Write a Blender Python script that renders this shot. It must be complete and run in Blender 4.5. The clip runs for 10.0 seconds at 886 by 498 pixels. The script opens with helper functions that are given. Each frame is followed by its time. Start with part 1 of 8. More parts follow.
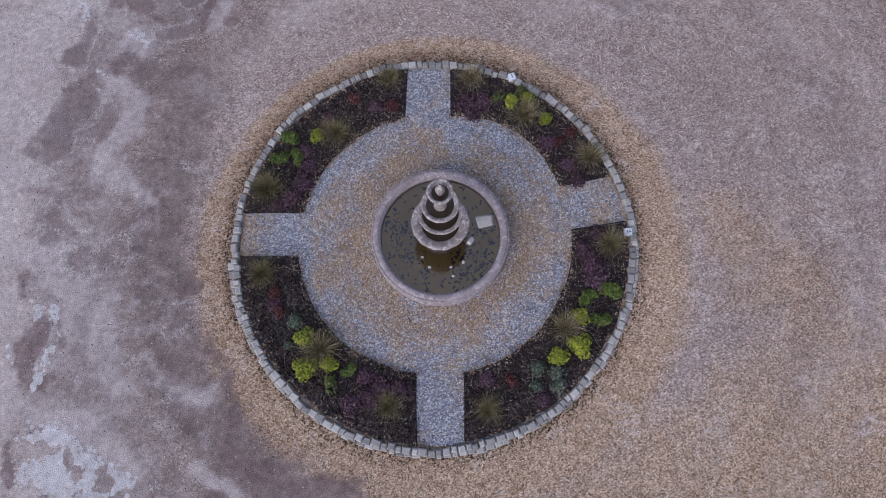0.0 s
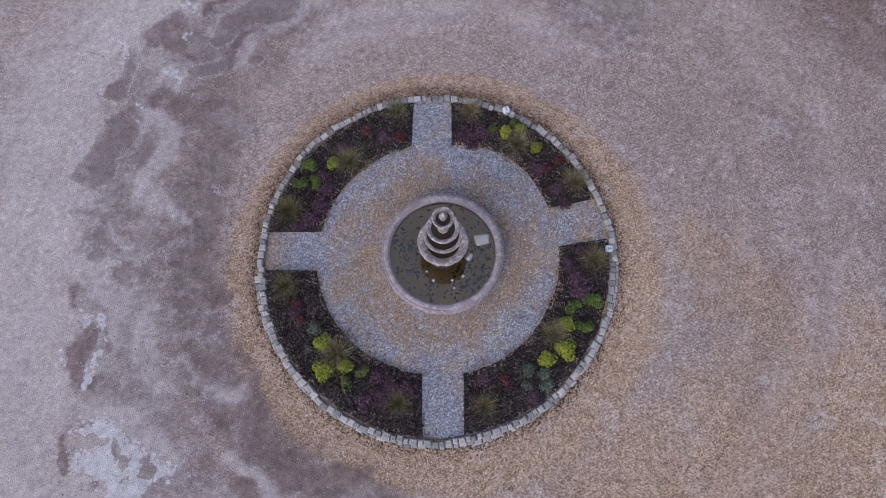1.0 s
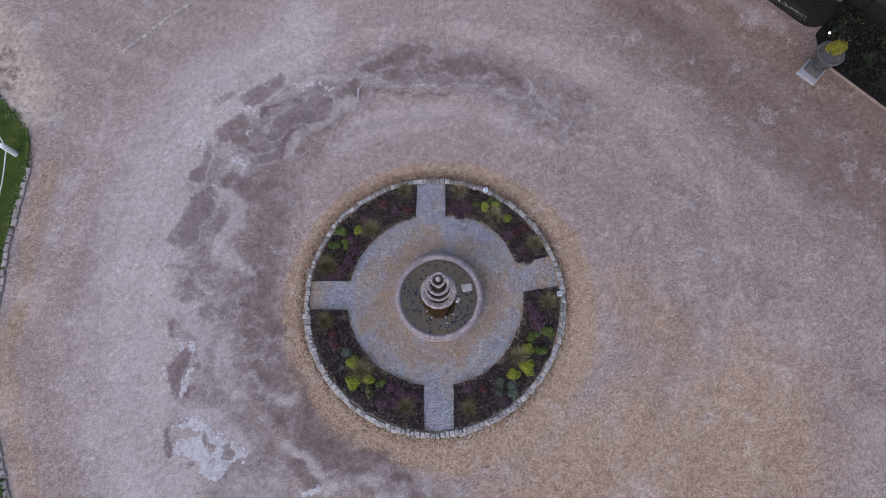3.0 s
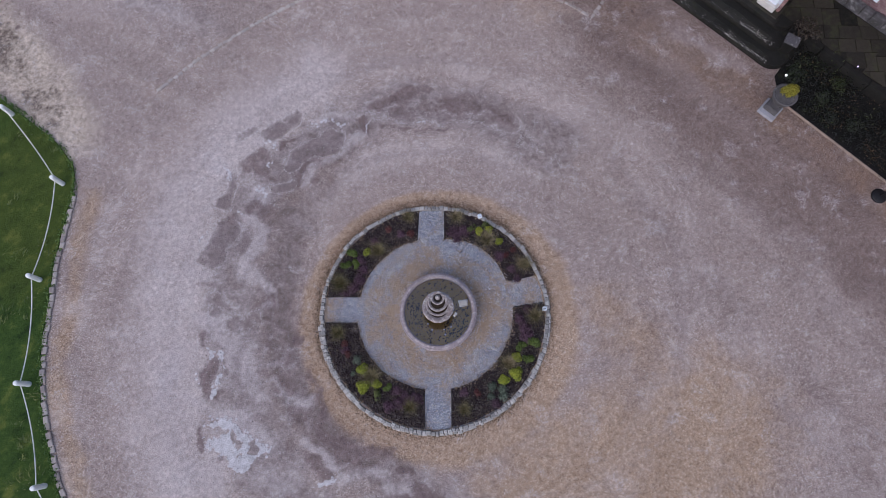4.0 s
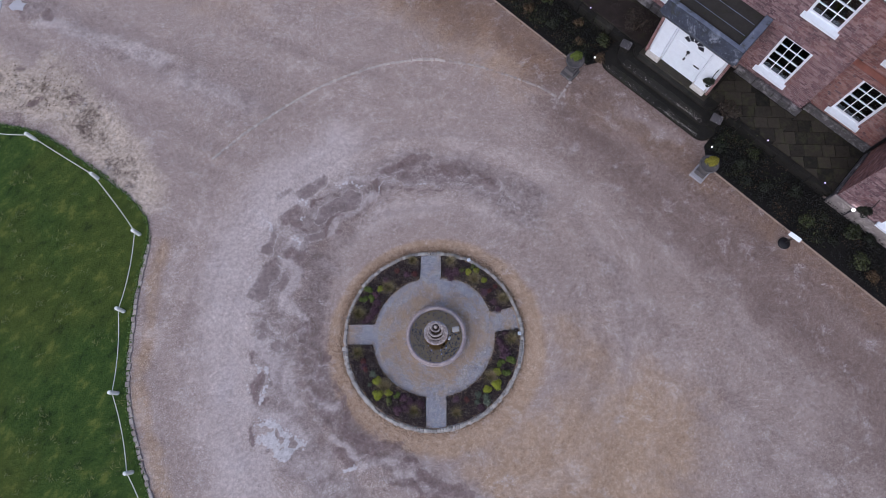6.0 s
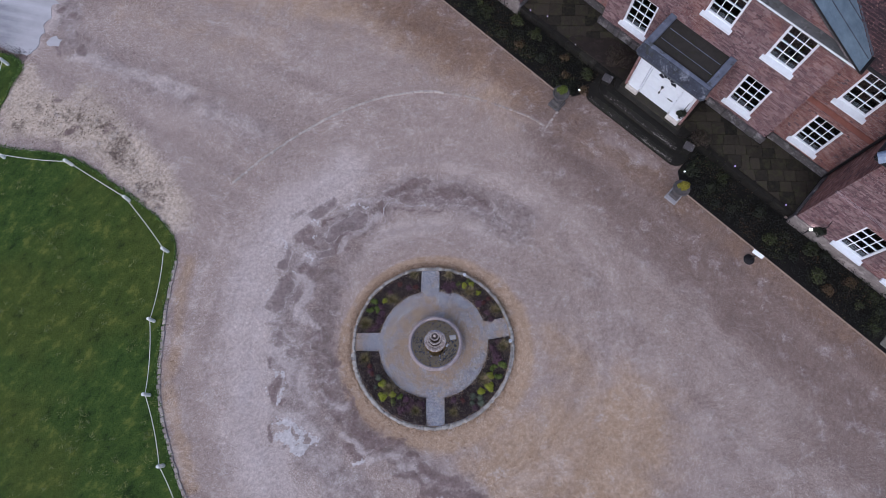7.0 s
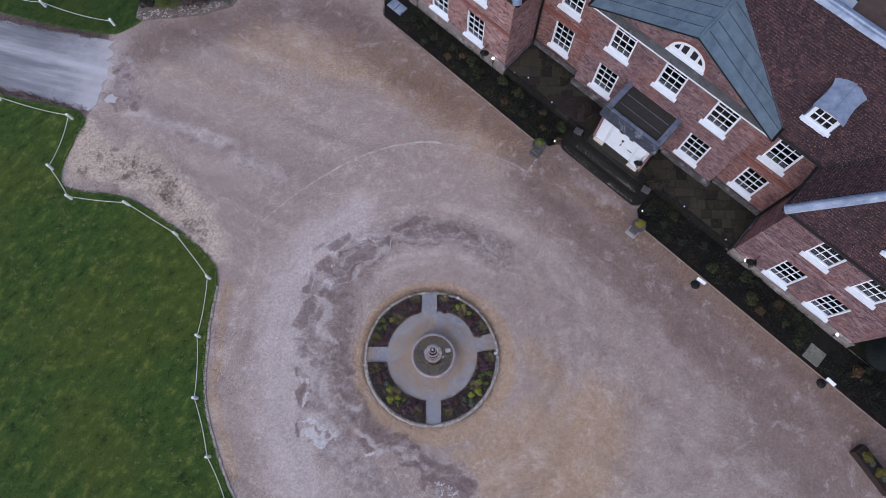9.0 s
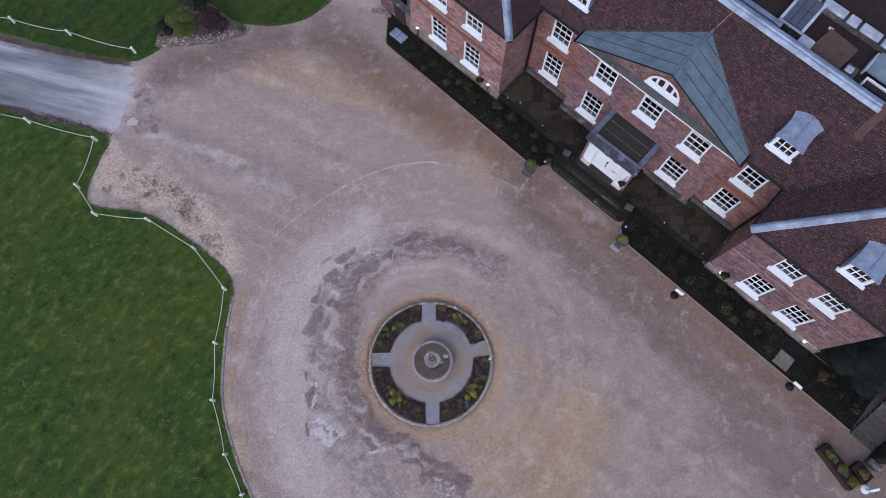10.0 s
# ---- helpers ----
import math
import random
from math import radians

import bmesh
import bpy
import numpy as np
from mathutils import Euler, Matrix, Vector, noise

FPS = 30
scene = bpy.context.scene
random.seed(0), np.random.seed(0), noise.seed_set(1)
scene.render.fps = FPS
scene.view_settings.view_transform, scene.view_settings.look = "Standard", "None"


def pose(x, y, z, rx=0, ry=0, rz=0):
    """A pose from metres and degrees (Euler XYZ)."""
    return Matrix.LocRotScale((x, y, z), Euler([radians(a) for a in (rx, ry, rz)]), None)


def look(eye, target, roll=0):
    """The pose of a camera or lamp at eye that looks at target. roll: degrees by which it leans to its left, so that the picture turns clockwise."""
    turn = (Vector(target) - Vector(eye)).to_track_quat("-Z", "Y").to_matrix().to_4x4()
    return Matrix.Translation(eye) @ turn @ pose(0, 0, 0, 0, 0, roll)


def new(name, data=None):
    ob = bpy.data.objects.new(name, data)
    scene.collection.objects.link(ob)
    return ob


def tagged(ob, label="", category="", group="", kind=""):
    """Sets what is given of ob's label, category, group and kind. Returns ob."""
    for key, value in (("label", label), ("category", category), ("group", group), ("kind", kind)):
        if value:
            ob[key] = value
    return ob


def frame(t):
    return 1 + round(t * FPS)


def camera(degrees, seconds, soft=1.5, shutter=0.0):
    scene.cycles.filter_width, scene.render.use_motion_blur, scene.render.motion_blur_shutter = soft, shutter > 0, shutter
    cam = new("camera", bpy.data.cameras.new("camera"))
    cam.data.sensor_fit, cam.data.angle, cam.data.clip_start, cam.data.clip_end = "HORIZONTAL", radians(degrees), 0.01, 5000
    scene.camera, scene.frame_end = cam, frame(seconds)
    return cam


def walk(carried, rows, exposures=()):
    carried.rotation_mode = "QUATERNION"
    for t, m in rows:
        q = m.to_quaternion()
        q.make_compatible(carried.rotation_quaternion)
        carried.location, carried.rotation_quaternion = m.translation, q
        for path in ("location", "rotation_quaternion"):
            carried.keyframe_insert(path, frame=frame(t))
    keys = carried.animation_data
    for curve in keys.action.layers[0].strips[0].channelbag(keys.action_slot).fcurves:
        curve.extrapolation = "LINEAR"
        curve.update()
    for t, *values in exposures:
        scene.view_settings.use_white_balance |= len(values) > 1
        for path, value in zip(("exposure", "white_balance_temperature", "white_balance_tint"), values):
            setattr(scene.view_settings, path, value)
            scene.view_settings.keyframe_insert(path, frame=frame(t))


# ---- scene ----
cam = camera(70.0, 10.0, soft=0.8)
# seconds, x, y, z, pitch, roll, yaw
ROWS = [
    (0.0, 0.120, -2.359, 9.189, -76.190, -0.028, -0.394),
    (0.5, 0.098, -2.388, 9.812, -76.069, -0.026, -0.409),
    (1.0, 0.083, -2.444, 10.419, -75.974, -0.022, -0.417),
    (1.5, 0.089, -2.467, 11.397, -75.878, -0.013, -0.427),
    (2.0, 0.120, -2.486, 12.435, -75.787, -0.006, -0.431),
    (2.5, 0.158, -2.494, 13.529, -75.691, 0.000, -0.432),
    (4.0, 0.210, -2.543, 16.573, -75.375, 0.006, -0.427),
    (4.5, 0.237, -2.589, 17.682, -75.183, 0.004, -0.478),
    (5.0, 0.267, -2.641, 18.819, -74.981, -0.005, -0.514),
    (5.5, 0.280, -2.695, 20.088, -74.780, -0.017, -0.516),
    (7.0, 0.349, -2.884, 23.794, -74.453, -0.026, -0.542),
    (7.5, 0.378, -2.929, 25.077, -74.391, -0.033, -0.547),
    (8.0, 0.411, -2.967, 26.294, -74.351, -0.018, -0.551),
    (8.5, 0.451, -3.020, 27.612, -74.304, 0.000, -0.551),
    (9.0, 0.497, -3.074, 28.825, -74.256, -0.004, -0.562),
    (9.5, 0.525, -3.138, 30.108, -74.174, -0.025, -0.571),
    (10.0, 0.538, -3.182, 31.310, -74.072, -0.077, -0.577),
]
walk(cam, [(t, pose(x, y, z, 90 + pitch, roll, yaw)) for t, x, y, z, pitch, roll, yaw in ROWS], [(0.0, 0.28, 5680, 14), (10.0, 0.28, 5680, 14)])

# ---- world and light: late, evenly overcast sky ----
world = bpy.data.worlds.new("sky")
scene.world = world
world.use_nodes = True
wn, wl = world.node_tree.nodes, world.node_tree.links
sky = wn.new("ShaderNodeTexSky")
sky.sky_type, sky.sun_disc = "NISHITA", False
sky.sun_elevation, sky.sun_rotation = radians(42), radians(215)
sky.air_density, sky.dust_density, sky.ozone_density = 1.0, 4.0, 1.0
wl.new(sky.outputs["Color"], wn["Background"].inputs["Color"])
wn["Background"].inputs["Strength"].default_value = 0.1
sun = new("sun", bpy.data.lights.new("sun", "SUN"))
sun.data.energy, sun.data.angle, sun.data.color = 0.8, radians(140), (1.0, 0.96, 0.94)
sun.matrix_world = look((-10.5, -15.4, 16.8), (0, 0, 0))


# ---- mesh helpers ----
def to_mesh(name, bm, material, smooth=False):
    me = bpy.data.meshes.new(name)
    bm.to_mesh(me)
    bm.free()
    if material:
        me.materials.append(material)
    if smooth:
        me.polygons.foreach_set("use_smooth", [True] * len(me.polygons))
    return me


def raw_mesh(name, verts, faces, material, smooth=False):
    me = bpy.data.meshes.new(name)
    me.from_pydata([tuple(v) for v in verts], [], faces)
    if material:
        me.materials.append(material)
    if smooth:
        me.polygons.foreach_set("use_smooth", [True] * len(me.polygons))
    me.update()
    return me


def part(name, bm, material, parent, label="", smooth=False):
    me = bm if isinstance(bm, bpy.types.Mesh) else to_mesh(name, bm, material, smooth)
    ob = new(name, me)
    ob.parent = parent
    if label:
        ob["label"] = label
    return ob


def thing(name, m, label, category, group="", kind="", data=None):
    ob = new(name, data)
    ob.matrix_world = m
    return tagged(ob, label, category, group, kind)


def box(bm, x0, x1, y0, y1, z0, z1, bevel=0.0):
    b = bmesh.new()
    bmesh.ops.create_cube(b, size=1.0)
    for v in b.verts:
        v.co = Vector(((x0 + x1) / 2 + v.co.x * (x1 - x0), (y0 + y1) / 2 + v.co.y * (y1 - y0), (z0 + z1) / 2 + v.co.z * (z1 - z0)))
    if bevel:
        bmesh.ops.bevel(b, geom=b.edges[:], offset=bevel, segments=1, affect="EDGES")
    merge(bm, b)
    return bm


def merge(bm, other, m=None):
    if m is not None:
        bmesh.ops.transform(other, matrix=m, verts=other.verts[:])
    vs = [bm.verts.new(v.co) for v in other.verts]
    other.verts.index_update()
    for f in other.faces:
        bm.faces.new([vs[v.index] for v in f.verts])
    other.free()
    return bm


def boxed(*a, bevel=0.0):
    return box(bmesh.new(), *a, bevel=bevel)


def prism(poly, z0, z1, bevel=0.0):
    """A solid over a plan polygon (anticlockwise)."""
    bm = bmesh.new()
    lo = [bm.verts.new((x, y, z0)) for x, y in poly]
    hi = [bm.verts.new((x, y, z1)) for x, y in poly]
    top = bm.faces.new(hi)
    bm.faces.new(lo[::-1])
    n = len(poly)
    for i in range(n):
        j = (i + 1) % n
        bm.faces.new((lo[i], lo[j], hi[j], hi[i]))
    if bevel:
        bmesh.ops.bevel(bm, geom=list(top.edges), offset=bevel, segments=2, affect="EDGES")
    return bm


def lathe(profile, seg=48, scallop=0, depth=0.0, phase=0.0):
    """Turns (radius, height) pairs round z; scallop: a number of lobes on the radius."""
    bm = bmesh.new()
    rings = []
    for r, z in profile:
        ring = []
        for i in range(seg):
            a = 2 * math.pi * i / seg
            rr = r * (1 + depth * abs(math.cos(scallop * a / 2 + phase)) - depth / 2) if scallop else r
            ring.append(bm.verts.new((rr * math.cos(a), rr * math.sin(a), z)))
        rings.append(ring)
    for a, b in zip(rings, rings[1:]):
        for i in range(seg):
            j = (i + 1) % seg
            bm.faces.new((a[i], a[j], b[j], b[i]))
    if profile[0][0] > 1e-4:
        bm.faces.new(rings[0][::-1])
    if profile[-1][0] > 1e-4:
        bm.faces.new(rings[-1])
    bmesh.ops.remove_doubles(bm, verts=bm.verts[:], dist=1e-4)
    return bm


def disc(radius, z, seg=48):
    """A level sheet of water facing up."""
    bm = bmesh.new()
    bm.faces.new([bm.verts.new((radius * math.cos(2 * math.pi * i / seg), radius * math.sin(2 * math.pi * i / seg), z)) for i in range(seg)])
    return bm


def tube(points, radius, seg=8):
    """A round bar along points."""
    bm = bmesh.new()
    pts = [Vector(p) for p in points]
    rings = []
    for i, p in enumerate(pts):
        d = (pts[min(i + 1, len(pts) - 1)] - pts[max(i - 1, 0)]).normalized()
        side = d.cross(Vector((0, 0, 1)))
        if side.length < 1e-3:
            side = Vector((1, 0, 0))
        side.normalize()
        up = side.cross(d)
        r = radius[i] if isinstance(radius, (list, tuple)) else radius
        rings.append([bm.verts.new(p + r * (math.cos(2 * math.pi * k / seg) * side + math.sin(2 * math.pi * k / seg) * up)) for k in range(seg)])
    for a, b in zip(rings, rings[1:]):
        for k in range(seg):
            j = (k + 1) % seg
            bm.faces.new((a[k], a[j], b[j], b[k]))
    bm.faces.new(rings[0][::-1])
    bm.faces.new(rings[-1])
    bmesh.ops.recalc_face_normals(bm, faces=bm.faces[:])
    return bm


def slab(top, thick, down=(0, 0, -1)):
    """A sheet with thickness under a polygon in space, with metre UVs along its first edge and up its slope."""
    bm = bmesh.new()
    pts = [Vector(p) for p in top]
    off = Vector(down) * thick
    hi = [bm.verts.new(p) for p in pts]
    lo = [bm.verts.new(p + off) for p in pts]
    faces = [bm.faces.new(hi), bm.faces.new(lo[::-1])]
    n = len(pts)
    for i in range(n):
        j = (i + 1) % n
        faces.append(bm.faces.new((lo[i], lo[j], hi[j], hi[i])))
    uvs = bm.loops.layers.uv.new("UVMap")
    along = (pts[1] - pts[0]).normalized()
    bm.normal_update()
    across = faces[0].normal.cross(along)
    for f in faces:
        for l in f.loops:
            l[uvs].uv = ((l.vert.co - pts[0]).dot(along), (l.vert.co - pts[0]).dot(across))
    return bm


def smooth_line(points, step, closed=False):
    """Points at even steps along a soft curve through the given ones."""
    p = [Vector((*q, 0)) if len(q) == 2 else Vector(q) for q in points]
    n = len(p)
    out = []
    for i in range(n if closed else n - 1):
        get = (lambda k: p[k % n]) if closed else (lambda k: p[min(max(k, 0), n - 1)])
        a, b, c, d = get(i - 1), get(i), get(i + 1), get(i + 2)
        m = max(2, int((c - b).length / 0.05))
        for k in range(m):
            t = k / m
            out.append(0.5 * ((2 * b) + (c - a) * t + (2 * a - 5 * b + 4 * c - d) * t * t + (3 * b - a - 3 * c + d) * t ** 3))
    if not closed:
        out.append(p[-1])
    line, acc = [out[0]], 0.0
    for a, b in zip(out, out[1:]):
        acc += (b - a).length
        if acc >= step:
            line.append(b)
            acc = 0.0
    return line


# ---- materials ----
def srgb(r, g, b):
    return tuple((c / 12.92 if c <= 0.04045 else ((c + 0.055) / 1.055) ** 2.4) for c in (r / 255, g / 255, b / 255)) + (1.0,)


class Mat:
    """A node material being put together."""

    def __init__(self, name, rough=0.8, metal=0.0, spec=0.35):
        self.m = bpy.data.materials.new(name)
        self.m.use_nodes = True
        self.t = self.m.node_tree
        self.b = self.t.nodes["Principled BSDF"]
        self.b.inputs["Roughness"].default_value = rough
        self.b.inputs["Metallic"].default_value = metal
        self.b.inputs["Specular IOR Level"].default_value = spec
        self.co = self.n("ShaderNodeTexCoord").outputs["Object"]

    def n(self, kind):
        return self.t.nodes.new(kind)

    def link(self, a, b):
        self.t.links.new(a, b)

    def put(self, socket, value):
        if isinstance(value, bpy.types.NodeSocket):
            self.link(value, socket)
        else:
            socket.default_value = value

    def noise(self, scale, detail=4.0, rough=0.55, co=None, distort=0.0):
        n = self.n("ShaderNodeTexNoise")
        self.link(co or self.co, n.inputs["Vector"])
        n.inputs["Scale"].default_value, n.inputs["Detail"].default_value = scale, detail
        n.inputs["Roughness"].default_value, n.inputs["Distortion"].default_value = rough, distort
        return n.outputs["Fac"]

    def cells(self, scale, out="Color", co=None, feature="F1"):
        n = self.n("ShaderNodeTexVoronoi")
        n.feature = feature
        self.link(co or self.co, n.inputs["Vector"])
        n.inputs["Scale"].default_value = scale
        return n.outputs[out]

    def ramp(self, fac, *stops):
        n = self.n("ShaderNodeValToRGB")
        self.put(n.inputs["Fac"], fac)
        e = n.color_ramp.elements
        while len(e) < len(stops):
            e.new(0.5)
        for k, (pos, col) in enumerate(stops):
            e[k].position = pos
            e[k].color = col if len(col) == 4 else (*col, 1)
        return n.outputs["Color"]

    def step(self, fac, lo, hi, to=(0.0, 1.0)):
        n = self.n("ShaderNodeMapRange")
        n.interpolation_type = "SMOOTHSTEP"
        self.put(n.inputs["Value"], fac)
        n.inputs["From Min"].default_value, n.inputs["From Max"].default_value = lo, hi
        n.inputs["To Min"].default_value, n.inputs["To Max"].default_value = to
        return n.outputs["Result"]

    def mix(self, fac, a, b, mode="MIX"):
        n = self.n("ShaderNodeMix")
        n.data_type, n.blend_type = "RGBA", mode
        self.put(n.inputs["Factor"], fac)
        self.put(n.inputs[6], a)
        self.put(n.inputs[7], b)
        return n.outputs[2]

    def math(self, op, a, b=0.0):
        n = self.n("ShaderNodeMath")
        n.operation = op
        self.put(n.inputs[0], a)
        self.put(n.inputs[1], b)
        return n.outputs[0]

    def attr(self, name, out="Fac"):
        n = self.n("ShaderNodeAttribute")
        n.attribute_name = name
        return n.outputs[out]

    def random(self):
        return self.n("ShaderNodeObjectInfo").outputs["Random"]

    def island(self):
        return self.n("ShaderNodeNewGeometry").outputs["Random Per Island"]

    def bump(self, height, strength=0.4, distance=0.02):
        n = self.n("ShaderNodeBump")
        n.inputs["Strength"].default_value, n.inputs["Distance"].default_value = strength, distance
        self.put(n.inputs["Height"], height)
        self.link(n.outputs["Normal"], self.b.inputs["Normal"])
        return self

    def color(self, c):
        self.put(self.b.inputs["Base Color"], c)
        return self

    def rough(self, r):
        self.put(self.b.inputs["Roughness"], r)
        return self


def mat_simple(name, c, rough=0.7, metal=0.0, vary=0.25, scale=6.0, fine=60.0, bump=0.2, dist=0.01):
    """One colour with stains, grain and fine relief."""
    k = Mat(name, rough, metal)
    dark = tuple(x * (1 - vary) for x in c[:3]) + (1,)
    light = tuple(min(1, x * (1 + vary)) for x in c[:3]) + (1,)
    col = k.ramp(k.noise(scale, 6.0, 0.65), (0.3, dark), (0.7, light))
    g = k.noise(fine, 3.0, 0.6)
    k.color(k.mix(0.3, col, k.ramp(g, (0.3, dark), (0.7, light)), "MIX"))
    if bump:
        k.bump(g, bump, dist)
    return k.m


def mat_gravel():
    k = Mat("gravel", 0.9, 0, 0.25)
    wet, pale, tan, mud, wash = k.attr("wet"), k.attr("pale"), k.attr("tan"), k.attr("mud"), k.attr("wash")
    silt, dusty, sand, damp, track = k.attr("silt"), k.attr("dusty"), k.attr("sand"), k.attr("damp"), k.attr("track")
    fine = k.noise(7.0, 7.0, 0.72)
    grain = k.noise(15.0, 8.0, 0.85)
    frac = lambda amount, scale=5.0, detail=7.0: k.math("MULTIPLY", k.math("SUBTRACT", k.noise(scale, detail, 0.7), 0.5), amount)
    speck = k.n("ShaderNodeSeparateColor")
    k.link(k.cells(62.0), speck.inputs[0])
    grit = k.ramp(speck.outputs[0], (0.0, srgb(124, 106, 101)), (0.3, srgb(168, 148, 141)), (0.6, srgb(186, 166, 158)), (0.85, srgb(203, 184, 176)), (1.0, srgb(236, 226, 219)))
    gold = k.ramp(speck.outputs[0], (0.0, srgb(112, 90, 72)), (0.35, srgb(177, 148, 123)), (0.7, srgb(203, 172, 147)), (1.0, srgb(234, 214, 195)))
    col = k.mix(k.step(k.math("ADD", tan, frac(0.8, 1.2)), 0.25, 0.85), grit, gold)
    # bare sand with dark crumbs
    sands = k.ramp(k.noise(4.0, 9.0, 0.8), (0.25, srgb(140, 122, 106)), (0.5, srgb(216, 197, 178)), (0.75, srgb(240, 225, 209)))
    col = k.mix(k.step(k.math("ADD", sand, frac(0.8, 1.4, 8.0)), 0.25, 0.8, (0.0, 0.8)), col, sands)
    crumb = k.step(k.math("ADD", k.math("MULTIPLY", sand, 0.3), k.math("ADD", k.math("MULTIPLY", k.noise(0.9, 6.0, 0.65), 0.6), k.math("MULTIPLY", k.noise(6.0, 9.0, 0.8), 0.45))), 0.75, 0.9, (0.0, 0.85))
    col = k.mix(crumb, col, srgb(84, 68, 62))
    # the coarser grain of raked stone
    col = k.mix(0.25, col, k.ramp(grain, (0.3, (0.45, 0.44, 0.44, 1)), (0.5, (0.86, 0.86, 0.86, 1)), (0.7, (1, 1, 1, 1))), "MULTIPLY")
    rake = k.noise(8.0, 4.0, 0.7)
    # pale dust washed between the stones
    dust = k.ramp(grain, (0.25, srgb(170, 155, 151)), (0.5, srgb(214, 200, 197)), (0.75, srgb(250, 239, 236)))
    col = k.mix(k.step(k.math("ADD", wash, k.math("ADD", frac(1.3, 0.8, 7.0), frac(0.8, 5.0, 8.0))), 0.05, 1.25, (0.0, 0.75)), col, dust)
    # smooth trodden earth
    earth = k.ramp(k.math("ADD", k.noise(1.7, 9.0, 0.72, distort=0.5), k.math("MULTIPLY", k.math("SUBTRACT", grain, 0.5), 0.6)), (0.3, srgb(114, 100, 97)), (0.5, srgb(158, 143, 140)), (0.68, srgb(202, 189, 187)))
    col = k.mix(k.step(k.math("ADD", mud, frac(1.1, 1.8, 9.0)), 0.2, 0.75, (0.0, 0.78)), col, earth)
    # gravel and earth that stay damp and brown
    col = k.mix(k.step(k.math("ADD", damp, frac(0.65, 1.1, 8.0)), 0.05, 0.95, (0.0, 0.9)), col, (0.535, 0.485, 0.468, 1), "MULTIPLY")
    # lilac dust dried on the earth
    dry = k.ramp(grain, (0.25, srgb(172, 158, 156)), (0.75, srgb(226, 212, 210)))
    col = k.mix(k.step(k.math("ADD", dusty, k.math("ADD", frac(1.2, 1.6, 10.0), frac(1.0, 7.0, 8.0))), 0.1, 1.15, (0.0, 0.85)), col, dry)
    # silt, smooth and greyish, ringed by washed pebbles
    se = k.math("ADD", silt, k.math("ADD", frac(2.3, 1.4, 7.0), frac(0.6, 6.0, 8.0)))
    rim = k.math("MULTIPLY", k.math("MULTIPLY", k.step(se, 0.1, 0.3), k.step(se, 0.38, 0.5, (1.0, 0.0))), k.step(speck.outputs[1], 0.62, 0.68, (0.0, 0.6)))
    col = k.mix(rim, col, srgb(226, 217, 216))
    mire = k.ramp(k.math("ADD", k.noise(1.3, 8.0, 0.68, distort=0.4), k.math("MULTIPLY", k.math("SUBTRACT", grain, 0.5), 0.25)), (0.3, srgb(122, 106, 105)), (0.5, srgb(146, 130, 128)), (0.7, srgb(172, 158, 156)))
    sf = k.step(se, 0.28, 0.9, (0.0, 0.85))
    col = k.mix(sf, col, mire)
    dark = k.ramp(k.noise(5.0, 8.0, 0.72), (0.25, srgb(100, 83, 82)), (0.5, srgb(127, 107, 105)), (0.75, srgb(156, 137, 134)))
    w = k.step(k.math("ADD", k.math("ADD", wet, frac(0.7, 6.0, 8.0)), frac(1.9, 1.9, 7.0)), 0.34, 0.86, (0.0, 0.86))
    w = k.math("MULTIPLY", w, k.step(k.noise(1.3, 6.0, 0.65), 0.32, 0.6, (0.7, 1.0)))
    col = k.mix(w, col, dark)
    # dried chalky crust that breaks up into crumbs
    crust = k.ramp(fine, (0.25, srgb(192, 187, 189)), (0.75, srgb(238, 233, 235)))
    lobes = k.math("MULTIPLY", k.math("SUBTRACT", k.cells(11.0, "Distance"), 0.42), -0.9)
    p = k.step(k.math("ADD", k.math("ADD", pale, lobes), frac(1.1, 7.0, 9.0)), 0.4, 0.56, (0.0, 0.8))
    col = k.mix(p, col, crust)
    col = k.mix(0.6, col, k.ramp(k.noise(0.4, 6.0, 0.62), (0.3, (0.82, 0.81, 0.82, 1)), (0.7, (1, 1, 1, 1))), "MULTIPLY")
    col = k.mix(0.6, col, k.ramp(k.math("ADD", track, frac(0.7, 1.2, 8.0)), (0.28, (0.82, 0.81, 0.82, 1)), (0.55, (1, 1, 1, 1))), "MULTIPLY")
    col = k.mix(0.62, col, k.ramp(rake, (0.3, (0.62, 0.61, 0.61, 1)), (0.5, (0.93, 0.93, 0.93, 1)), (0.68, (1.25, 1.25, 1.25, 1))), "MULTIPLY")
    col = k.mix(1.0, col, (0.972, 1.0, 1.0, 1), "MULTIPLY")
    k.color(col)
    k.rough(k.math("SUBTRACT", 0.92, k.math("MULTIPLY", k.math("MAXIMUM", w, sf), 0.3)))
    k.bump(k.math("ADD", k.math("ADD", k.cells(62.0, "Distance"), k.math("MULTIPLY", fine, 0.6)), k.math("MULTIPLY", p, 1.2)), 0.5, 0.02)
    return k.m


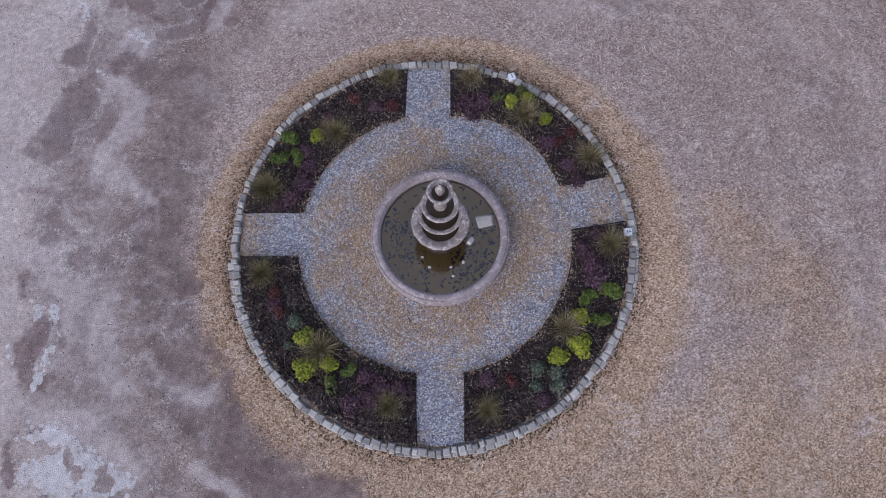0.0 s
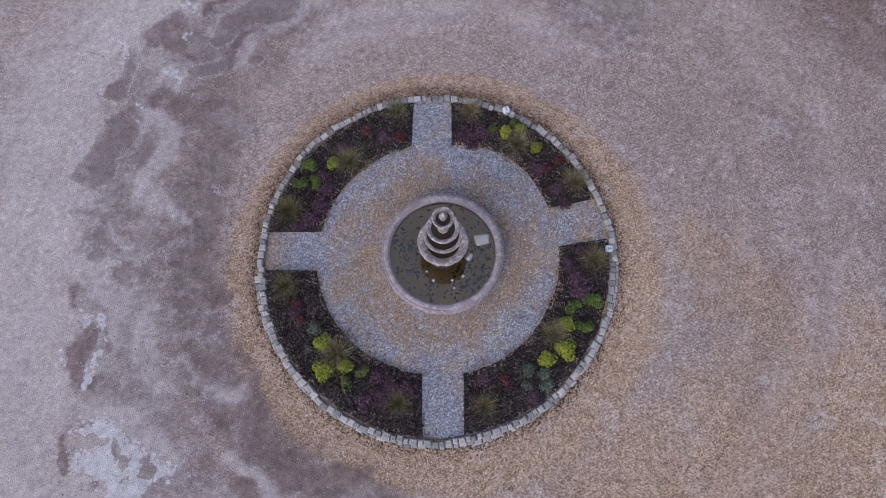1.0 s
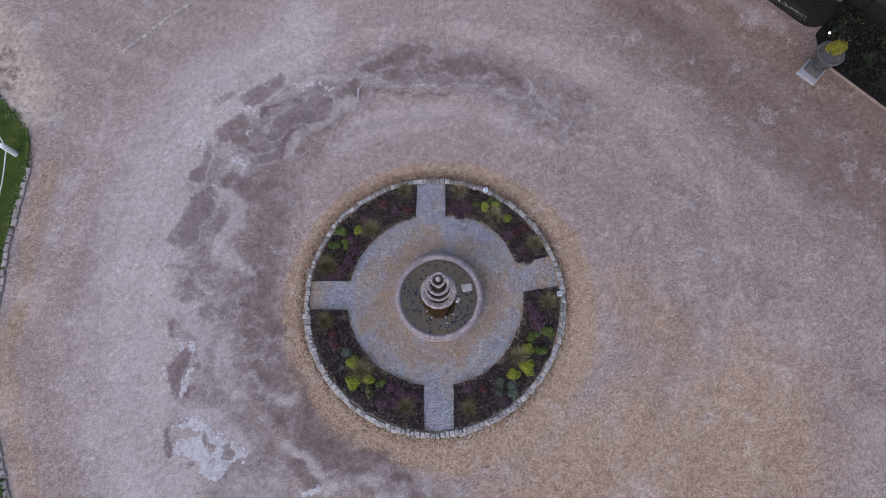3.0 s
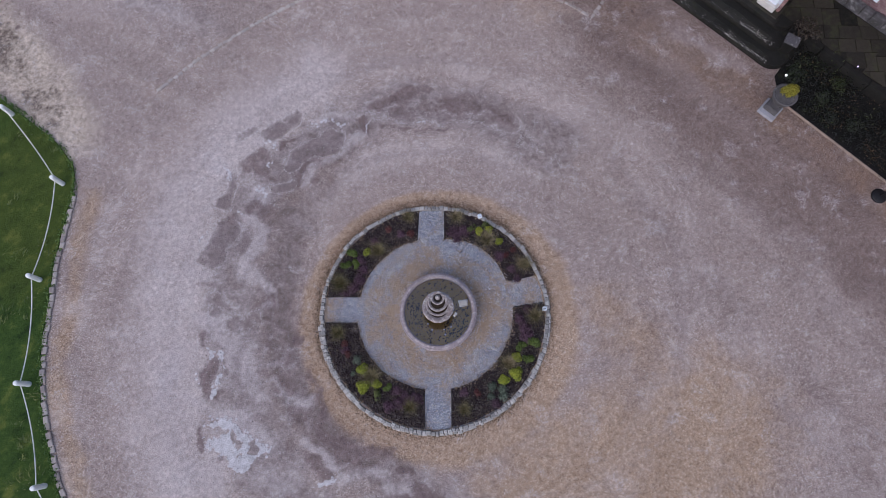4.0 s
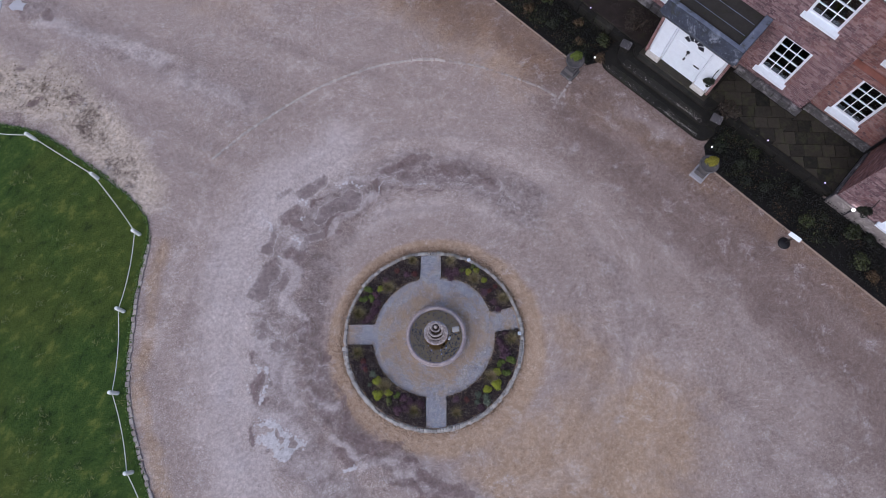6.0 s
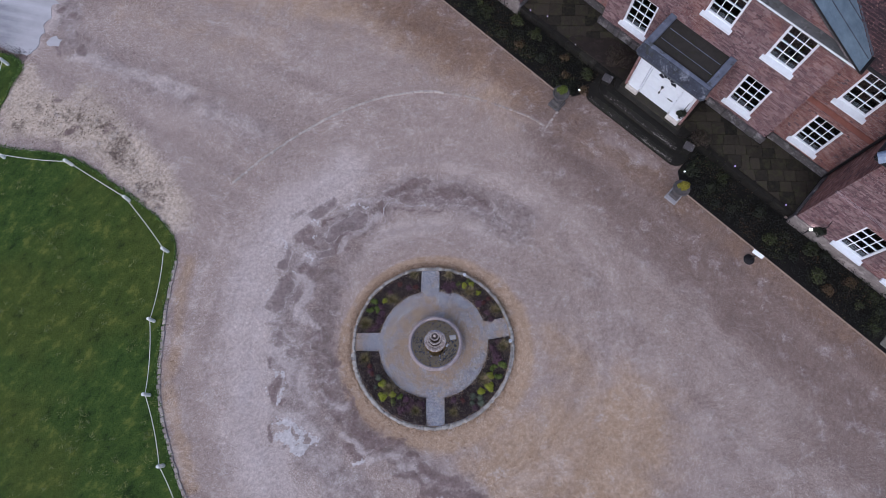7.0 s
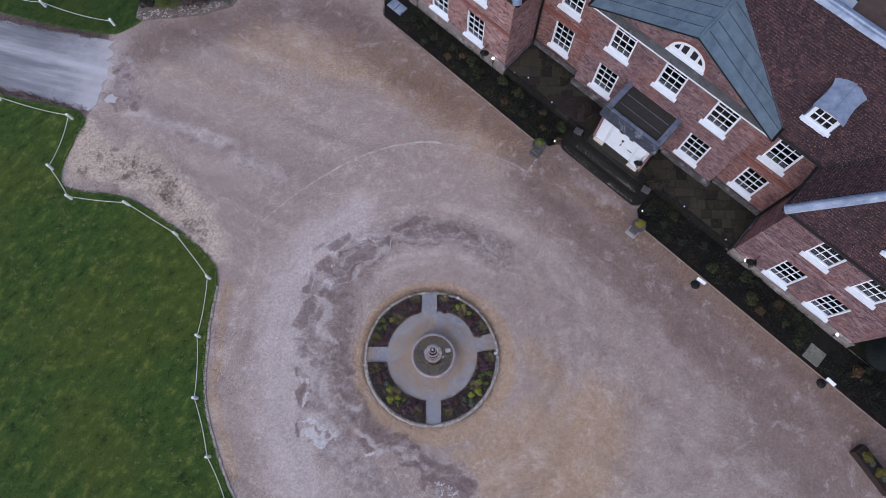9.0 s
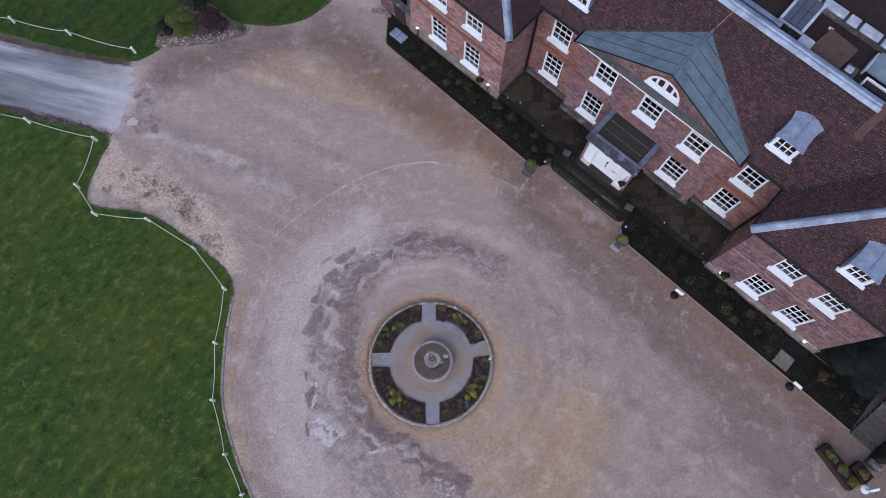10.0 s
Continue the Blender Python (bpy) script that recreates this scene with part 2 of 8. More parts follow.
def mat_chips(name, tones, scale, other):
    """Loose stone chippings: single stones, each slate or tan by a share painted on the floor."""
    k = Mat(name, 0.75, 0, 0.4)
    sep = k.n("ShaderNodeSeparateColor")
    k.link(k.cells(scale), sep.inputs[0])
    one = k.ramp(sep.outputs[0], *[(i / (len(tones) - 1), t) for i, t in enumerate(tones)])
    two = k.ramp(sep.outputs[1], *[(i / (len(other) - 1), t) for i, t in enumerate(other)])
    share = k.math("ADD", k.math("ADD", 0.08, k.math("MULTIPLY", k.attr("tan"), 0.68)), k.math("MULTIPLY", k.math("SUBTRACT", k.noise(2.1, 7.0, 0.7), 0.5), 2.3))
    pick = k.step(k.math("SUBTRACT", share, k.math("ADD", 0.08, k.math("MULTIPLY", sep.outputs[2], 0.9))), -0.12, 0.12)
    col = k.mix(pick, one, two)
    col = k.mix(0.3, col, k.ramp(k.noise(14.0, 7.0, 0.85), (0.3, (0.55, 0.55, 0.57, 1)), (0.6, (1, 1, 1, 1))), "MULTIPLY")
    k.color(col)
    k.bump(k.cells(scale, "Distance"), 0.6, 0.02)
    return k.m


def mat_brick(name, tones, mortar):
    k = Mat(name, 0.88, 0, 0.2)
    sx = k.n("ShaderNodeSeparateXYZ")
    k.link(k.co, sx.inputs[0])
    cx = k.n("ShaderNodeCombineXYZ")
    k.link(k.math("ADD", sx.outputs[0], sx.outputs[1]), cx.inputs[0])
    k.link(sx.outputs[2], cx.inputs[1])
    br = k.n("ShaderNodeTexBrick")
    br.offset = 0.5
    k.link(cx.outputs[0], br.inputs["Vector"])
    br.inputs["Color1"].default_value, br.inputs["Color2"].default_value = (0, 0, 0, 1), (1, 1, 1, 1)
    br.inputs["Mortar"].default_value = (0.5, 0.5, 0.5, 1)
    br.inputs["Scale"].default_value = 1.0
    br.inputs["Mortar Size"].default_value, br.inputs["Brick Width"].default_value, br.inputs["Row Height"].default_value = 0.01, 0.205, 0.064
    br.inputs["Bias"].default_value = 0.0
    # one tone a brick, from the brick's own grey
    col = k.ramp(k.math("ADD", k.math("MULTIPLY", br.outputs["Color"], 0.75), k.math("MULTIPLY", k.noise(1.2, 6.0, 0.7), 0.3)), *tones)
    col = k.mix(br.outputs["Fac"], col, mortar)
    stain = k.noise(0.55, 7.0, 0.7, distort=0.6)
    col = k.mix(0.6, col, k.ramp(stain, (0.3, (0.5, 0.47, 0.47, 1)), (0.55, (1, 1, 1, 1))), "MULTIPLY")
    lime = k.step(k.noise(1.1, 9.0, 0.8, distort=0.3), 0.56, 0.72, (0.0, 0.4))
    col = k.mix(lime, col, srgb(146, 138, 144))
    warm = k.step(k.noise(0.45, 7.0, 0.7), 0.5, 0.68, (0.0, 0.4))
    col = k.mix(warm, col, srgb(142, 98, 84))
    soot = k.step(k.noise(1.6, 9.0, 0.78), 0.56, 0.7, (0.0, 0.6))
    col = k.mix(soot, col, srgb(62, 52, 56))
    col = k.mix(1.0, col, (1.12, 1.12, 1.15, 1), "MULTIPLY")
    k.color(col)
    k.bump(k.math("SUBTRACT", k.noise(30, 3), k.math("MULTIPLY", br.outputs["Fac"], 0.8)), 0.6, 0.012)
    return k.m


def mat_masonry(name, stops, mortar=None, own=False):
    """Single old bricks, each of its own tone, under patches of soot, lime and rust-red; or the mortar between them."""
    k = Mat(name, 0.9, 0, 0.2)
    if mortar:
        col = k.ramp(k.noise(9.0, 6.0, 0.7), (0.3, tuple(x * 0.6 for x in mortar[:3])), (0.7, mortar))
    else:
        col = k.ramp(k.math("ADD", k.math("MULTIPLY", k.random() if own else k.island(), 0.4), k.math("ADD", 0.08, k.math("MULTIPLY", k.noise(1.1, 7.0, 0.72), 0.6))), *stops)
    warm = k.step(k.noise(0.5, 7.0, 0.7), 0.47, 0.64, (0.0, 0.6))
    col = k.mix(warm, col, k.mix(0.5, col, srgb(146, 96, 80)))
    lime = k.step(k.noise(1.0, 9.0, 0.8, distort=0.3), 0.52, 0.72, (0.0, 0.5))
    col = k.mix(lime, col, srgb(166, 154, 157))
    soot = k.step(k.noise(0.6, 9.0, 0.75, distort=0.5), 0.5, 0.7, (0.0, 0.62))
    col = k.mix(soot, col, srgb(66, 54, 58))
    k.color(col)
    k.bump(k.noise(45, 4, 0.7), 0.5, 0.01)
    return k.m


def mat_tile():
    """Single clay tiles, each of its own tone, with moss, soot and lichen over them."""
    k = Mat("clay_tile", 0.88, 0, 0.25)
    tone = k.math("ADD", k.math("MULTIPLY", k.island(), 0.2), k.math("MULTIPLY", k.noise(9.0, 9.0, 0.9), 0.82))
    col = k.ramp(tone, (0.26, srgb(29, 23, 29)), (0.44, srgb(47, 37, 44)), (0.58, srgb(65, 49, 55)), (0.7, srgb(100, 75, 78)), (0.8, srgb(176, 146, 138)))
    col = k.mix(k.step(k.noise(0.6, 8.0, 0.72, distort=0.6), 0.44, 0.64, (0.0, 0.75)), col, srgb(43, 36, 41))
    col = k.mix(k.step(k.noise(0.35, 6.0, 0.7), 0.52, 0.7, (0.0, 0.35)), col, srgb(98, 68, 68))
    col = k.mix(k.step(k.noise(1.3, 9.0, 0.78), 0.54, 0.66, (0.0, 0.75)), col, srgb(42, 36, 37))
    # paler tails stand in for shadow lines between courses, besides lichen and bare clay
    tail = k.attr("tail")
    col = k.mix(k.step(k.math("ADD", tail, k.math("MULTIPLY", k.math("SUBTRACT", k.noise(3.0, 8.0, 0.75), 0.5), 2.6)), 0.65, 1.35, (0.0, 0.55)), col, srgb(116, 86, 86))
    col = k.mix(k.step(k.math("ADD", k.math("MULTIPLY", tail, 0.06), k.noise(17.0, 6.0, 0.8)), 0.6, 0.69, (0.0, 0.75)), col, srgb(168, 134, 124))
    k.color(col)
    k.bump(k.noise(40, 5, 0.7), 0.6, 0.012)
    return k.m


def mat_lead(name, a, b, rough=0.5, streak=True):
    k = Mat(name, rough, 0.25, 0.5)
    n1 = k.noise(1.8, 7.0, 0.65)
    col = k.ramp(n1, (0.3, a), (0.7, b))
    sp = k.step(k.noise(9.0, 6.0, 0.7), 0.58, 0.72, (0.0, 0.35))
    col = k.mix(sp, col, tuple(min(1, x * 1.5) for x in b[:3]) + (1,))
    k.color(col)
    k.rough(k.step(k.noise(4, 4), 0.3, 0.7, (rough - 0.1, rough + 0.2)))
    k.bump(k.noise(5, 4), 0.25, 0.03)
    return k.m


def mat_leaf(name, stops, rough=0.6):
    k = Mat(name, rough, 0, 0.3)
    r = k.math("ADD", k.math("MULTIPLY", k.island(), 0.75), k.math("MULTIPLY", k.random(), 0.25))
    k.color(k.ramp(r, *stops))
    k.b.inputs["Subsurface Weight"].default_value = 0.0
    return k.m


def mat_lawn(name, dry, tone):
    k = Mat(name, 0.8, 0, 0.15)
    mp = k.n("ShaderNodeMapping")
    k.link(k.co, mp.inputs["Vector"])
    mp.vector_type = "TEXTURE"
    mp.inputs["Rotation"].default_value = (0, 0, radians(48))
    mp.inputs["Scale"].default_value = (1.4, 0.95, 1.0)
    lie = k.noise(2.0, 6.0, 0.66, co=mp.outputs[0])
    broad = k.noise(0.16, 5.0, 0.6, distort=0.5)
    fine = k.noise(13.0, 8.0, 0.8)
    col = k.ramp(k.math("ADD", k.math("MULTIPLY", fine, 0.55), k.math("MULTIPLY", lie, 0.45)), (0.32, srgb(38, 54, 26)), (0.5, srgb(66, 88, 40)), (0.68, srgb(104, 118, 58)))
    col = k.mix(k.step(broad, 0.44, 0.64, (0.0, 0.4)), col, srgb(96, 98, 44))
    col = k.mix(k.step(lie, 0.52, 0.74, (0.0, dry)), col, srgb(136, 132, 68))
    col = k.mix(k.step(lie, 0.45, 0.28, (0.0, 0.6)), col, srgb(28, 46, 24))
    col = k.mix(1.0, col, tone, "MULTIPLY")
    k.color(col)
    k.bump(k.math("ADD", fine, lie), 0.9, 0.05)
    return k.m


def mat_soil():
    k = Mat("soil", 0.95, 0, 0.15)
    g = k.noise(18, 6.0, 0.75)
    col = k.ramp(g, (0.3, srgb(36, 31, 33)), (0.55, srgb(64, 55, 57)), (0.75, srgb(106, 95, 92)))
    fl = k.step(k.cells(26.0, "Distance"), 0.02, 0.16, (1.0, 0.0))
    sel = k.n("ShaderNodeSeparateColor")
    k.link(k.cells(26.0), sel.inputs[0])
    pick = k.math("MULTIPLY", fl, k.step(sel.outputs[0], 0.86, 0.9))
    col = k.mix(pick, col, srgb(150, 140, 132))
    k.color(col)
    k.bump(g, 0.9, 0.05)
    return k.m


def mat_stone(name, a, b, moss=0.0, rough=0.82):
    k = Mat(name, rough, 0, 0.3)
    r = k.random()
    g = k.noise(9, 7.0, 0.75)
    col = k.ramp(k.math("ADD", k.math("MULTIPLY", g, 0.55), k.math("MULTIPLY", r, 0.45)), (0.2, a), (0.8, b))
    col = k.mix(k.step(k.noise(24, 6, 0.75), 0.52, 0.68, (0.0, 0.5)), col, tuple(x * 0.5 for x in a[:3]) + (1,))
    col = k.mix(k.step(k.noise(40, 5, 0.75), 0.58, 0.68, (0.0, 0.4)), col, tuple(min(1.0, x * 1.2) for x in b[:3]) + (1,))
    if moss:
        col = k.mix(k.step(k.noise(3.2, 6, 0.7), 0.48, 0.66, (0.0, moss)), col, srgb(66, 68, 44))
    k.color(col)
    k.bump(k.noise(34, 5, 0.7), 0.6, 0.015)
    return k.m


def mat_worn(name, a, b, pale, share):
    """Dark weathered stone with mossy stains, worn or lichened to a paler tone in patches."""
    k = Mat(name, 0.85, 0, 0.3)
    col = k.ramp(k.math("ADD", k.math("MULTIPLY", k.noise(3.0, 8.0, 0.72), 0.85), k.math("MULTIPLY", k.random(), 0.15)), (0.25, a), (0.75, b))
    col = k.mix(k.step(k.noise(1.7, 8.0, 0.75, distort=0.4), share, share + 0.17, (0.0, 0.85)), col, pale)
    col = k.mix(k.step(k.noise(11.0, 8.0, 0.8), share + 0.04, share + 0.16, (0.0, 0.6)), col, pale)
    col = k.mix(k.step(k.noise(2.3, 6.0, 0.7), 0.55, 0.68, (0.0, 0.6)), col, srgb(48, 50, 32))
    k.color(col)
    k.bump(k.noise(16, 8, 0.75), 0.7, 0.02)
    return k.m


def mat_lichen(name, a, b, pale):
    """Old cast stone, freckled with pale lichen and dark algae."""
    k = Mat(name, 0.88, 0, 0.25)
    col = k.ramp(k.noise(6.0, 8.0, 0.7), (0.3, a), (0.7, b))
    col = k.mix(k.step(k.noise(15.0, 8.0, 0.75), 0.5, 0.6, (0.0, 0.85)), col, pale)
    col = k.mix(k.step(k.noise(21.0, 7.0, 0.75), 0.57, 0.66, (0.0, 0.8)), col, srgb(84, 74, 72))
    k.color(col)
    k.bump(k.noise(26, 7, 0.75), 0.6, 0.012)
    return k.m


def mat_asphalt():
    k = Mat("asphalt", 0.8, 0, 0.3)
    mp = k.n("ShaderNodeMapping")
    k.link(k.co, mp.inputs["Vector"])
    mp.vector_type = "TEXTURE"
    mp.inputs["Rotation"].default_value = (0, 0, radians(-14))
    mp.inputs["Scale"].default_value = (9.0, 1.0, 1.0)
    streak = k.noise(1.1, 5.0, 0.6, co=mp.outputs[0])
    g = k.noise(40, 4, 0.7)
    col = k.ramp(streak, (0.3, srgb(84, 86, 92)), (0.5, srgb(134, 136, 143)), (0.7, srgb(200, 201, 207)))
    ends = k.n("ShaderNodeSeparateXYZ")
    k.link(k.co, ends.inputs[0])
    dust = k.step(k.math("ADD", ends.outputs[0], k.math("MULTIPLY", k.math("SUBTRACT", k.noise(0.5, 8.0, 0.7), 0.5), 7.0)), -20.5, -15.5, (0.0, 0.7))
    col = k.mix(dust, col, srgb(216, 214, 217))
    col = k.mix(0.2, col, k.ramp(g, (0.3, srgb(90, 88, 96)), (0.7, srgb(180, 178, 186))))
    k.color(col)
    k.bump(g, 0.4, 0.01)
    return k.m


def mat_clear(name, tint, rough, ior, ripple=0.0):
    """A thin clear sheet: see-through, with a mirror's gloss that grows at a slant."""
    k = Mat(name)
    out = k.t.nodes["Material Output"]
    see = k.n("ShaderNodeBsdfTransparent")
    see.inputs["Color"].default_value = tint
    gl = k.n("ShaderNodeBsdfGlossy")
    gl.inputs["Roughness"].default_value = rough
    fr = k.n("ShaderNodeFresnel")
    fr.inputs["IOR"].default_value = ior
    mx = k.n("ShaderNodeMixShader")
    k.link(fr.outputs[0], mx.inputs[0])
    k.link(see.outputs[0], mx.inputs[1])
    k.link(gl.outputs[0], mx.inputs[2])
    if ripple:
        bp = k.n("ShaderNodeBump")
        bp.inputs["Strength"].default_value, bp.inputs["Distance"].default_value = ripple, 0.01
        k.link(k.noise(6, 3), bp.inputs["Height"])
        k.link(bp.outputs[0], gl.inputs["Normal"])
    k.link(mx.outputs[0], out.inputs["Surface"])
    k.t.nodes.remove(k.b)
    return k.m


def mat_glow(name, c, power):
    k = Mat(name)
    k.b.inputs["Emission Color"].default_value = (*c, 1)
    k.b.inputs["Emission Strength"].default_value = power
    return k.m


GRAVEL = mat_gravel()
SLATE = mat_chips("slate_chippings", [srgb(80, 80, 89), srgb(118, 120, 133), srgb(144, 147, 160), srgb(168, 171, 183), srgb(226, 228, 233)],
                  70.0, [srgb(98, 82, 67), srgb(144, 121, 100), srgb(168, 144, 121), srgb(180, 158, 134), srgb(214, 200, 182)])
SOIL = mat_soil()
SETT = mat_stone("granite_sett", srgb(122, 120, 119), srgb(198, 194, 190), 0.22)
SETT_DULL = mat_stone("worn_sett", srgb(144, 134, 130), srgb(190, 181, 175), 0.05)
SETT_PALE = mat_stone("pale_sett", srgb(156, 147, 143), srgb(208, 200, 195), 0.0)
CAST = mat_lichen("cast_stone", srgb(132, 121, 120), srgb(174, 163, 160), srgb(216, 209, 206))
RIM = mat_lichen("basin_stone", srgb(138, 127, 130), srgb(166, 155, 158), srgb(192, 183, 184))
# flag and step tones are darkened to hold the terrace's shade besides moss
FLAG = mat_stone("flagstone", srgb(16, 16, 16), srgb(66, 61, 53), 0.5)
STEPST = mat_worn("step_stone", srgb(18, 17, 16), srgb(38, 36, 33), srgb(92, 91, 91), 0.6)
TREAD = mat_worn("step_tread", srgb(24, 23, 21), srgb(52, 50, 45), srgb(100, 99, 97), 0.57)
PLINTH = mat_worn("plinth_stone", srgb(54, 53, 56), srgb(98, 95, 98), srgb(160, 158, 162), 0.5)
PALEREND = mat_worn("pale_plaster", srgb(96, 90, 90), srgb(142, 134, 133), srgb(178, 170, 168), 0.5)
URNST = mat_worn("urn_stone", srgb(64, 63, 65), srgb(106, 103, 105), srgb(158, 155, 157), 0.55)
PALEST = mat_stone("pale_stone", srgb(172, 167, 162), srgb(222, 218, 212), 0.1)
BRICK = mat_brick("brick", [(0.1, srgb(70, 51, 57)), (0.35, srgb(100, 74, 79)), (0.6, srgb(122, 92, 95)), (0.85, srgb(147, 119, 122)), (1.0, srgb(178, 157, 161))], srgb(156, 147, 153))
REDBRICK = mat_brick("red_brick", [(0.1, srgb(76, 50, 51)), (0.4, srgb(114, 79, 76)), (0.7, srgb(134, 96, 90)), (1.0, srgb(164, 134, 132))], srgb(138, 122, 124))
RUBBED = mat_simple("rubbed_brick", srgb(126, 82, 74), 0.85, 0, 0.3, 4, 50)
BRICKS = {"brick": mat_masonry("brick_piece", [(0.15, srgb(62, 48, 54)), (0.4, srgb(97, 76, 82)), (0.62, srgb(121, 96, 101)), (0.85, srgb(154, 131, 134)), (1.0, srgb(196, 178, 180))]),
          "red_brick": mat_masonry("red_brick_piece", [(0.15, srgb(74, 51, 52)), (0.4, srgb(112, 80, 79)), (0.68, srgb(138, 103, 100)), (1.0, srgb(186, 156, 154))]),
          "wing_brick": mat_masonry("wing_brick_piece", [(0.15, srgb(90, 67, 69)), (0.4, srgb(132, 102, 102)), (0.68, srgb(160, 129, 127)), (1.0, srgb(206, 183, 181))])}
BURNT = mat_masonry("burnt_brick_piece", [(0.15, srgb(58, 45, 51)), (0.45, srgb(88, 69, 75)), (0.7, srgb(110, 89, 94)), (1.0, srgb(152, 130, 134))])
MORTAR = mat_masonry("old_mortar", [], srgb(164, 149, 150))
TILE = mat_tile()
LEAD = mat_lead("lead", srgb(108, 123, 148), srgb(164, 177, 200))
SEAM = mat_lead("weathered_lead_roof", srgb(96, 113, 127), srgb(130, 149, 162), 0.55)
DARKLEAD = mat_lead("dark_lead", srgb(50, 55, 66), srgb(80, 86, 98), 0.6)
FELT = mat_simple("roof_felt", srgb(46, 41, 41), 0.9, 0, 0.3, 2.5, 40)
WHITE = mat_simple("white_paint", srgb(226, 233, 243), 0.45, 0, 0.07, 5, 40, 0.08)
POSTWHITE = mat_simple("post_paint", srgb(238, 240, 238), 0.5, 0, 0.05, 6, 40, 0.05)
BLACK = mat_simple("black_metal", srgb(34, 33, 36), 0.5, 0.3, 0.3, 8, 60)
# the pane's blue tint stands in for reflected sky
GLASS = mat_clear("window_glass", (0.66, 0.78, 0.95, 1), 0.03, 2.1)
WATER = mat_clear("pond_water", (0.94, 0.91, 0.84, 1), 0.06, 2.0, 0.02)
LAWN = mat_lawn("lawn_grass", 0.5, (0.8, 0.86, 0.75, 1))
LUSH = mat_lawn("lush_lawn_grass", 0.25, (0.58, 0.64, 0.6, 1))
ASPHALT = mat_asphalt()
ROPE = mat_simple("white_rope", srgb(226, 226, 222), 0.8, 0, 0.1, 20, 80)
TIMBER = mat_simple("edging_board", srgb(146, 130, 120), 0.85, 0, 0.3, 5, 50)
PLANTERWOOD = mat_simple("dark_planter", srgb(52, 42, 40), 0.8, 0, 0.3, 6, 50)
# room darkness and the panes' bluish reflection are put into this colour
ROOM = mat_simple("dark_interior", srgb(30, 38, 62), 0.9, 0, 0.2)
POND = mat_simple("basin_floor", srgb(166, 138, 80), 0.9, 0, 0.25, 4, 30)
GRASS = mat_leaf("dry_grass", [(0.0, srgb(52, 54, 30)), (0.4, srgb(92, 88, 54)), (0.75, srgb(142, 128, 96)), (1.0, srgb(206, 188, 162))])
LIME = mat_leaf("lime_leaf", [(0.0, srgb(66, 78, 24)), (0.45, srgb(124, 132, 36)), (0.8, srgb(156, 162, 48)), (1.0, srgb(194, 196, 84))])
FRESH = mat_leaf("fresh_leaf", [(0.0, srgb(46, 56, 24)), (0.5, srgb(82, 98, 38)), (1.0, srgb(124, 138, 66))])
GREEN = mat_leaf("green_leaf", [(0.0, srgb(40, 58, 30)), (0.5, srgb(72, 98, 46)), (1.0, srgb(116, 138, 74))])
OLIVE = mat_leaf("olive_leaf", [(0.0, srgb(56, 66, 34)), (0.5, srgb(86, 94, 50)), (1.0, srgb(128, 130, 78))])
GREYLEAF = mat_leaf("grey_leaf", [(0.0, srgb(54, 64, 52)), (0.5, srgb(80, 90, 76)), (1.0, srgb(126, 134, 118))])
PURPLE = mat_leaf("purple_leaf", [(0.0, srgb(40, 28, 34)), (0.5, srgb(76, 52, 65)), (0.85, srgb(112, 84, 100)), (1.0, srgb(154, 128, 142))])
REDTWIG = mat_leaf("red_twig", [(0.0, srgb(56, 26, 28)), (0.6, srgb(92, 46, 46)), (1.0, srgb(132, 92, 84))])
DARKLEAF = mat_leaf("dark_leaf", [(0.0, srgb(14, 17, 13)), (0.6, srgb(27, 32, 22)), (1.0, srgb(58, 66, 42))])
BROWNLEAF = mat_leaf("brown_leaf", [(0.0, srgb(50, 38, 28)), (0.6, srgb(82, 66, 46)), (1.0, srgb(118, 100, 72))])
LAMPGLOW = mat_glow("lamp_glow", (1.0, 0.93, 0.82), 14.0)
VIOLETGLOW = mat_glow("violet_glow", (0.6, 0.38, 1.0), 2.2)


# ---- ground: one sheet, with damp hollows, dry crusts, wheel tracks and loose gravel ----
def value_noise(x, y, scale, seed, octaves=4):
    rng = np.random.RandomState(seed)
    table = rng.rand(256, 256)
    out, amp, total = np.zeros_like(x), 1.0, 0.0
    for o in range(octaves):
        fx, fy = x * scale + 17.3 * o, y * scale + 9.1 * o
        ix, iy = np.floor(fx).astype(int), np.floor(fy).astype(int)
        tx, ty = fx - ix, fy - iy
        tx, ty = tx * tx * (3 - 2 * tx), ty * ty * (3 - 2 * ty)
        a, b = table[ix % 256, iy % 256], table[(ix + 1) % 256, iy % 256]
        c, d = table[ix % 256, (iy + 1) % 256], table[(ix + 1) % 256, (iy + 1) % 256]
        out += amp * ((a * (1 - tx) + b * tx) * (1 - ty) + (c * (1 - tx) + d * tx) * ty)
        total += amp
        amp, scale = amp * 0.5, scale * 2
    return out / total


def stroke(x, y, line, width, strength):
    """How strongly places lie in a band along a line."""
    best = np.full_like(x, 1e9)
    pts = line if len(line) > 1 else [line[0], line[0]]
    for (ax, ay), (bx, by) in zip(pts, pts[1:]):
        dx, dy = bx - ax, by - ay
        t = np.clip(((x - ax) * dx + (y - ay) * dy) / max(dx * dx + dy * dy, 1e-9), 0, 1)
        best = np.minimum(best, np.hypot(x - ax - t * dx, y - ay - t * dy))
    return strength * np.clip(1.25 - best / width, 0, 1)


